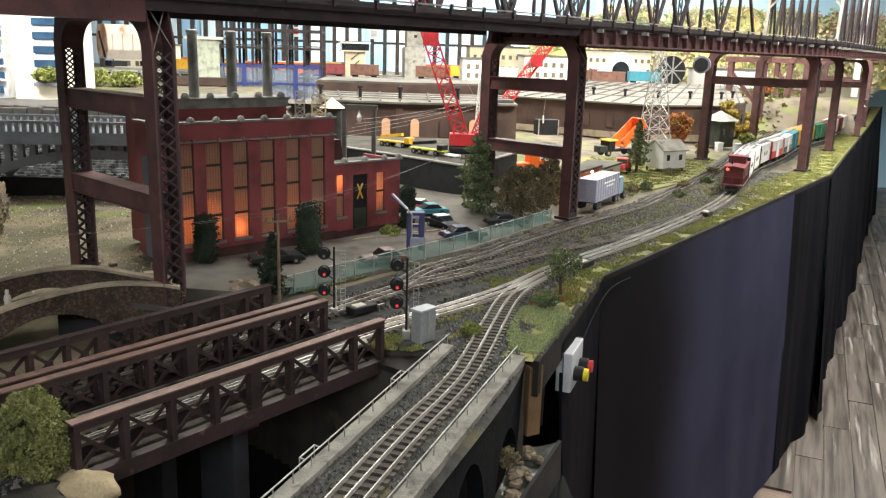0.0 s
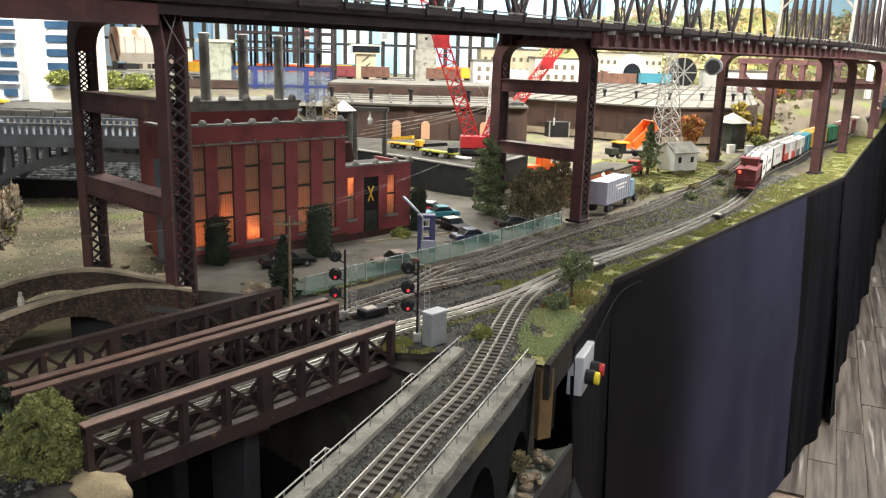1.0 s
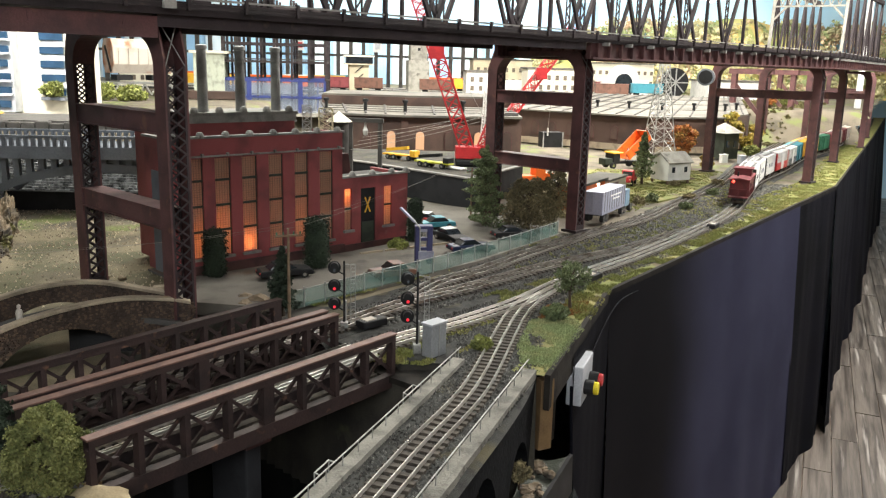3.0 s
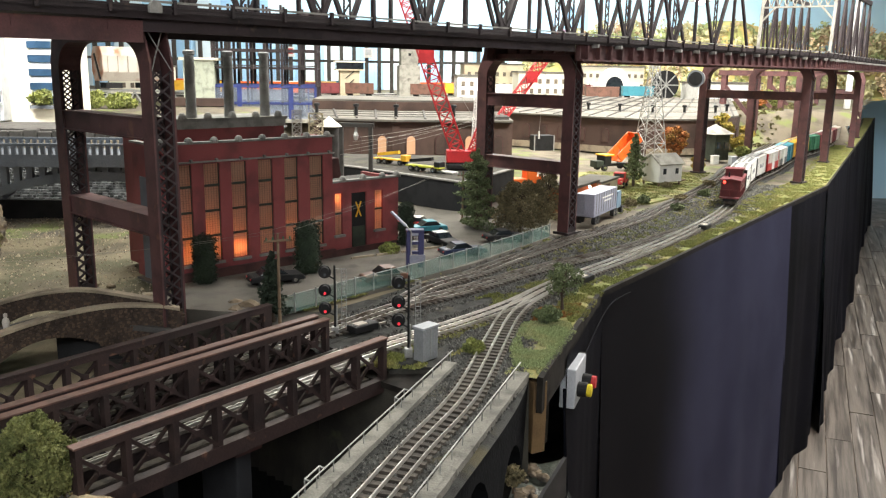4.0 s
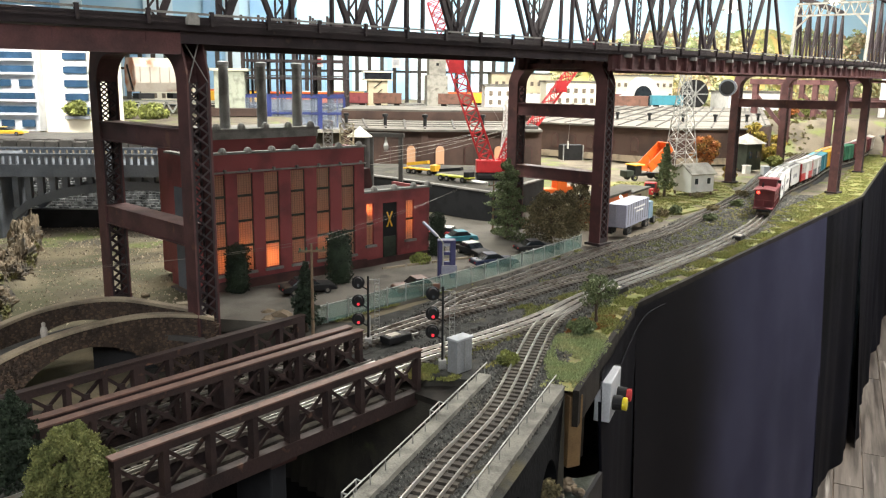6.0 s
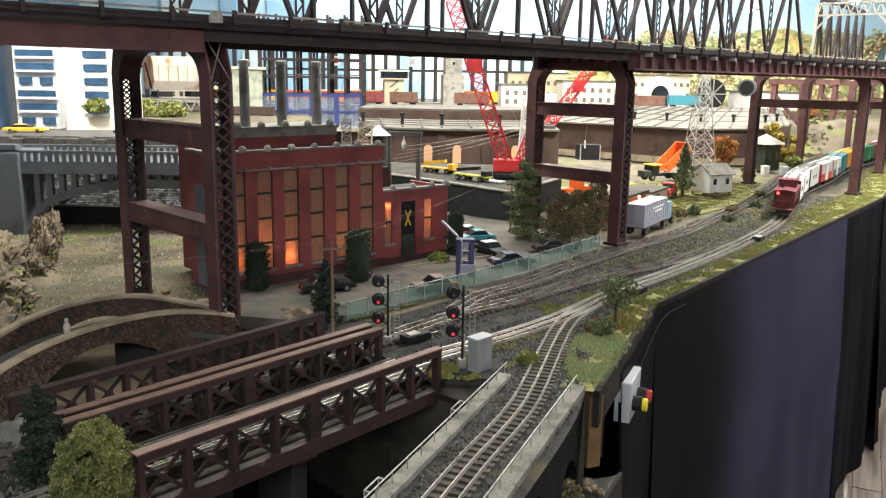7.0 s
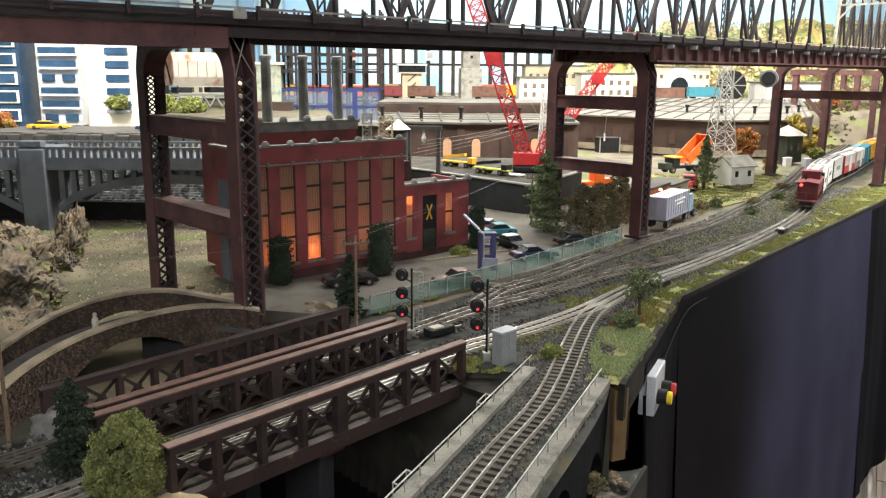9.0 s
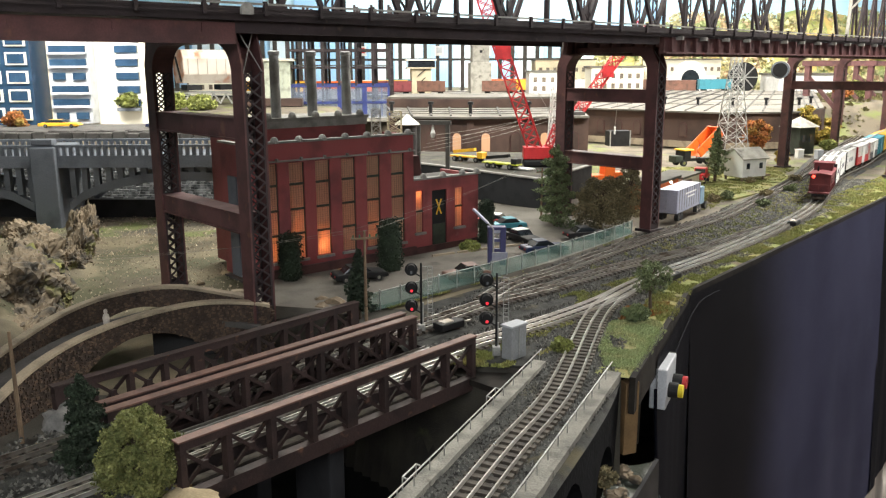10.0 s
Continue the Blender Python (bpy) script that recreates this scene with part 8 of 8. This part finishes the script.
# ---- yard on the upper level ----
def yard_tower(name, x, y, w, h, material, label, cap):
    t = thing(name, x, y, 0.18, 8, label, "tower")
    part("shaft", B().box(0, 0, h / 2, w, w, h), material, t, bevel=0.004)
    if cap:
        part("cabin", B().box(0, 0, h + 0.03, w * 1.35, w * 1.25, 0.05), CARGLASS, t)
        part("cabin_roof", B().box(0, 0, h + 0.06, w * 1.5, w * 1.4, 0.012), CREAM, t)
        part("balcony", B().box(0, 0, h, w * 1.45, w * 1.35, 0.01), material, t)
        for k in range(3):
            part("stair_flight", B().beam((-0.03, -w / 2 - 0.01, 0.02 + 0.06 * k), (0.03, -w / 2 - 0.01, 0.07 + 0.06 * k), 0.016, 0.006), BLACK, t)
    else:
        part("upper_shaft", B().box(0, 0, h + 0.06, w * 0.8, w * 0.8, 0.12), material, t, bevel=0.003)
        part("gable_roof", B().slab([(-w * 0.42, 0), (w * 0.42, 0), (0, 0.03)], -w * 0.42, w * 0.42, Matrix.Translation((0, 0, h + 0.12)) @ m), material, t)
        part("vent", B().box(0, -w * 0.405, h + 0.08, 0.02, 0.006, 0.02), BLACK, t)
    return t


yard_tower("control_tower", -0.42, 6.5, 0.15, 0.2, BEIGE, "beige control tower with a glazed cabin", True)
yard_tower("coaling_tower", 0.03, 6.5, 0.16, 0.24, CONCRETE, "pale concrete coaling tower in the yard", False)
yt = thing("yard_tracks", 0, 0, 0, 0, "distant yard tracks on brown ballast", "railway track", "", "structure")
for k in range(3):
    y = 6.05 + 0.42 * k
    part("track_bed", B().box(-0.1, y, 0.187, 4.4, 0.09, 0.012), BALLAST, yt)
    for e in (-0.016, 0.016):
        part("rail", B().box(-0.1, y + e, 0.196, 4.4, 0.003, 0.005), RAIL, yt)


def yard_car(x, y, ln, body, label):
    c = thing("yard_car", x, y, 0.196, 0, label, "railway car", "yard cars")
    part("body", B().box(0, 0, 0.055, ln, 0.06, 0.068), body, c, bevel=0.002)
    part("roof", B().box(0, 0, 0.092, ln + 0.004, 0.064, 0.006), body, c)
    part("door", B().box(0, -0.031, 0.053, ln * 0.24, 0.003, 0.06), body, c)
    for e in (-0.33, 0.33):
        part("bogie", B().box(e * ln, 0, 0.011, 0.04, 0.034, 0.02), BLACK, c)


r = random.Random(8)
for row, y in enumerate((6.05, 6.47, 6.89)):
    x = -2.0 + 0.1 * row
    while x < 1.9:
        ln = r.choice((0.2, 0.24, 0.26))
        pick = r.choice((("maroon", MAROON), ("yellow", YELLOW), ("blue", mat("yard_blue", (0.05, 0.16, 0.4), 0.5) if row == 5 else TEAL), ("orange", ORANGE), ("white", WHITE), ("brown", BROWN), ("red", CABOOSERED)))
        near_tower = y == 6.47 and (-0.62 < x < 0.25)
        if r.random() < 0.62 and not near_tower:
            yard_car(x, y, ln, pick[1], pick[0] + " freight car standing in the distant yard")
        x += ln + 0.02
# pale sheds, white halls and machines of the far yard
for x, y, w, d, h, mt, lab in ((0.46, 6.0, 0.2, 0.2, 0.17, WHITE, "plain white box building in the yard"), (1.02, 6.35, 0.38, 0.25, 0.2, CREAM, "cream three-storey works building"), (-1.9, 6.3, 0.4, 0.3, 0.2, CREAM, "cream works building at the far yard"), (2.5, 6.6, 0.5, 0.35, 0.14, WHITE, "low white hall near the hillside"), (0.75, 7.3, 0.5, 0.3, 0.26, BEIGE, "beige mill building at the back"), (1.9, 7.9, 0.6, 0.4, 0.26, CREAM, "cream station hall at the back")):
    h_ = thing("works_building", x, y, 0.18, 3, lab, "building", "far works buildings")
    part("wall", B().box(0, 0, h / 2, w, d, h), mt, h_)
    part("roof", B().box(0, 0, h + 0.006, w + 0.02, d + 0.02, 0.012), ROOFGREY, h_)
    if h > 0.15:
        for c_ in range(int(w / 0.06)):
            for q in range(2):
                part("window", B().box(-w / 2 + 0.04 + c_ * 0.06, -d / 2 - 0.001, h * (0.35 + 0.35 * q), 0.026, 0.006, 0.034), PANEGREY, h_)
# white arched station front and a black round machine
ar = thing("arched_station", 1.72, 6.9, 0.18, -6, "white arched station front", "building")
arc = [(-0.2, 0.0), (0.2, 0.0), (0.2, 0.13)] + [(0.12 * math.cos(math.pi * i / 14), 0.13 + 0.12 * math.sin(math.pi * i / 14)) for i in range(15)] + [(-0.2, 0.13)]
part("facade", B().slab(arc, -0.06, 0.06, Matrix(((1, 0, 0, 0), (0, 0, 1, 0), (0, 1, 0, 0), (0, 0, 0, 1)))), WHITE, ar)
part("arch_window", B().slab([(0.07 * math.cos(math.pi * i / 12), 0.1 + 0.08 * math.sin(math.pi * i / 12)) for i in range(13)] + [(-0.07, 0.02), (0.07, 0.02)], -0.066, -0.058, Matrix(((1, 0, 0, 0), (0, 0, 1, 0), (0, 1, 0, 0), (0, 0, 0, 1)))), CARGLASS, ar)
wm = thing("waterwheel", 2.1, 6.75, 0.18, 10, "black spoked machine wheel in the yard", "wheel")
part("rim", B().tube((0, -0.02, 0.12), (0, 0.02, 0.12), 0.115, 24), BLACK, wm)
for i in range(8):
    a = math.pi * i / 4
    part("spoke", B().beam((0, -0.024, 0.12), (0.11 * math.cos(a), -0.024, 0.12 + 0.11 * math.sin(a)), 0.008, 0.008), GALV, wm)

# ---- far viaduct on many columns ----
fv = thing("far_viaduct", -0.9, 7.3, 0.18, 2, "long dark elevated viaduct on many columns", "bridge")
part("deck", B().box(0, 0, 0.48, 3.6, 0.16, 0.03), DARKSTEEL, fv)
part("lower_deck", B().box(0, 0.05, 0.27, 3.6, 0.05, 0.02), ROOFDARK, fv)
for i in range(34):
    part("column", B().box(-1.75 + i * 0.106, -0.06, 0.235, 0.032, 0.03, 0.47), ROOFDARK, fv)
    part("capital", B().box(-1.75 + i * 0.106, -0.06, 0.455, 0.06, 0.05, 0.02), ROOFDARK, fv)
for x, mt in ((-0.75, RED), (-0.1, GREYBOX), (0.3, GREYBOX)):
    sgn_ = thing("round_sign", x - 0.2, 7.2, 0.52, 0, "small red and white board on the far viaduct" if mt is RED else "small grey board on the far viaduct", "sign", "viaduct boards")
    part("board", B().box(0, 0, 0.0, 0.07, 0.006, 0.08), WHITE, sgn_)
    part("symbol", B().box(0, -0.005, 0.005, 0.045, 0.004, 0.045), mt, sgn_)
    part("bracket", B().box(0, 0.03, 0.02, 0.012, 0.06, 0.012), GALV, sgn_)

# ---- backdrop: painted skyline, hills and trees ----
bd = thing("painted_skyline", 0, 9.06, 0, 0, "pale blue painted skyline of tall city blocks", "backdrop", "", "structure")
SK1, SK2 = mat("skyline_pale", (0.62, 0.76, 0.86), 0.9, 0, (0.7, 0.82, 0.9), 3, 0.5, 0), mat("skyline_blue", (0.3, 0.52, 0.76), 0.9, 0, (0.4, 0.6, 0.82), 3, 0.5, 0)
r = random.Random(5)
x = -4.2
while x < 1.9:
    w, h = r.uniform(0.14, 0.34), r.uniform(0.5, 1.25)
    part("painted_block", B().box(x + w / 2, 0, h / 2 + 0.1, w - 0.02, 0.012 + r.random() * 0.01, h), r.choice((SK1, SK2, SK2)), bd)
    x += w + r.uniform(0.0, 0.1)
hb_ = B()
nx, ny = 60, 14
for j in range(ny + 1):
    for i in range(nx + 1):
        x, v = 0.9 + 4.6 * i / nx, j / ny
        rise = smooth01(0, 1, v) * (0.62 + 0.18 * math.sin(i * 0.23)) * smooth01(0.6, 2.2, x)
        hb_.v.append((x, 7.9 + 1.2 * v, 0.17 + rise + 0.05 * noise.noise(Vector((x * 5, v * 7, 3)))))
for j in range(ny):
    for i in range(nx):
        k = j * (nx + 1) + i
        hb_.f.append((k, k + 1, k + nx + 2, k + nx + 1))
solo("far_hillside", hb_, HILLPAINT, "autumn hillside of yellow-green woods", "hillside", "structure", smooth=True)
r = random.Random(12)
woods = {0: [], 1: [], 2: [], 3: []}
for i in range(330):
    u, v = r.random(), r.random()
    x, y = 1.2 + 3.9 * u, 7.75 + 1.25 * v
    z = 0.17 + smooth01(0, 1, v) * 0.65 * smooth01(0.6, 2.2, x)
    s = r.uniform(0.035, 0.08)
    woods[i % 4].append((x, y, z + s * 0.7, s, s, s * 1.25))
for k, mt, lab in ((0, WOODSYELLOW, "yellow autumn woods on the far hillside"), (1, WOODSGREEN, "light green woods on the far hillside"), (2, WOODSRUST, "rust orange woods on the far hillside"), (3, WOODSYELLOW, "golden woods on the far hillside")):
    solo("far_woods", leaf_cloud(woods[k], 90, 0.02, 90 + k), mt, lab, "woods", "stuff")
# red lattice frames and pale post near the far end
for x, y, h in ((1.98, 4.95, 0.24), (2.32, 5.35, 0.24), (2.62, 5.75, 0.24)):
    rf_ = thing("red_trestle", x, y, 0.0, VANG, "rust-red steel trestle bent behind the viaduct", "trestle", "red trestles")
    for e in (-0.1, 0.1):
        part("post", B().box(0, e, 0.2, 0.03, 0.03, 0.41), STEEL, rf_)
    part("brace", B().beam((0, -0.1, 0.12), (0, 0.1, 0.33), 0.014, 0.022), STEEL, rf_)
    part("cap", B().box(0, 0, 0.4, 0.04, 0.26, 0.03), STEEL, rf_)
wp = thing("white_post", 3.0, 5.6, 0.0, 0, "tall white square post at the end of the viaduct", "post")
part("post", B().box(0, 0, 0.5, 0.03, 0.03, 1.1), WHITE, wp)
part("foot", B().box(0, 0, -0.02, 0.05, 0.05, 0.06), WHITE, wp)
part("cap", B().box(0, 0, 1.055, 0.04, 0.04, 0.015), WHITE, wp)
# ceiling tube lights, added out of view to go with the area lamps
for x, y, rz in ((1.5, 4.6, 0), (-1.6, 4.6, 0), (1.5, 7.6, 0), (3.0, 3.2, 90), (0.6, -0.6, 0)):
    fx_ = thing("ceiling_light", x, y, 1.69, rz, "long white ceiling light", "ceiling light", "ceiling lights")
    part("frame", B().box(0, 0, 0.0, 1.24, 0.16, 0.02), WHITE, fx_)
    part("diffuser", B().box(0, 0, -0.012, 1.18, 0.12, 0.006), TUBEWHITE, fx_)

# hanging work lamps over the far end
for x, y, z in ((1.93, 5.6, 0.86), (2.75, 5.9, 0.95)):
    wl = thing("hanging_lamp", x, y, z, 0, "small bright hanging work lamp over the far layout", "lamp", "hanging lamps")
    part("bulb", B().rock(0, 0, 0, 0.035, 0.035, 0.03, 1, 0.0, 2), TUBEWHITE, wl, "glowing bulb")
    part("shade", B().lathe([(0.075, -0.005), (0.03, 0.05), (0.012, 0.055)], 16), GALV, wl)
    part("cord", B().tube((0, 0, 0.05), (0, 0, 1.7 - z), 0.003, 6), BLACK, wl)
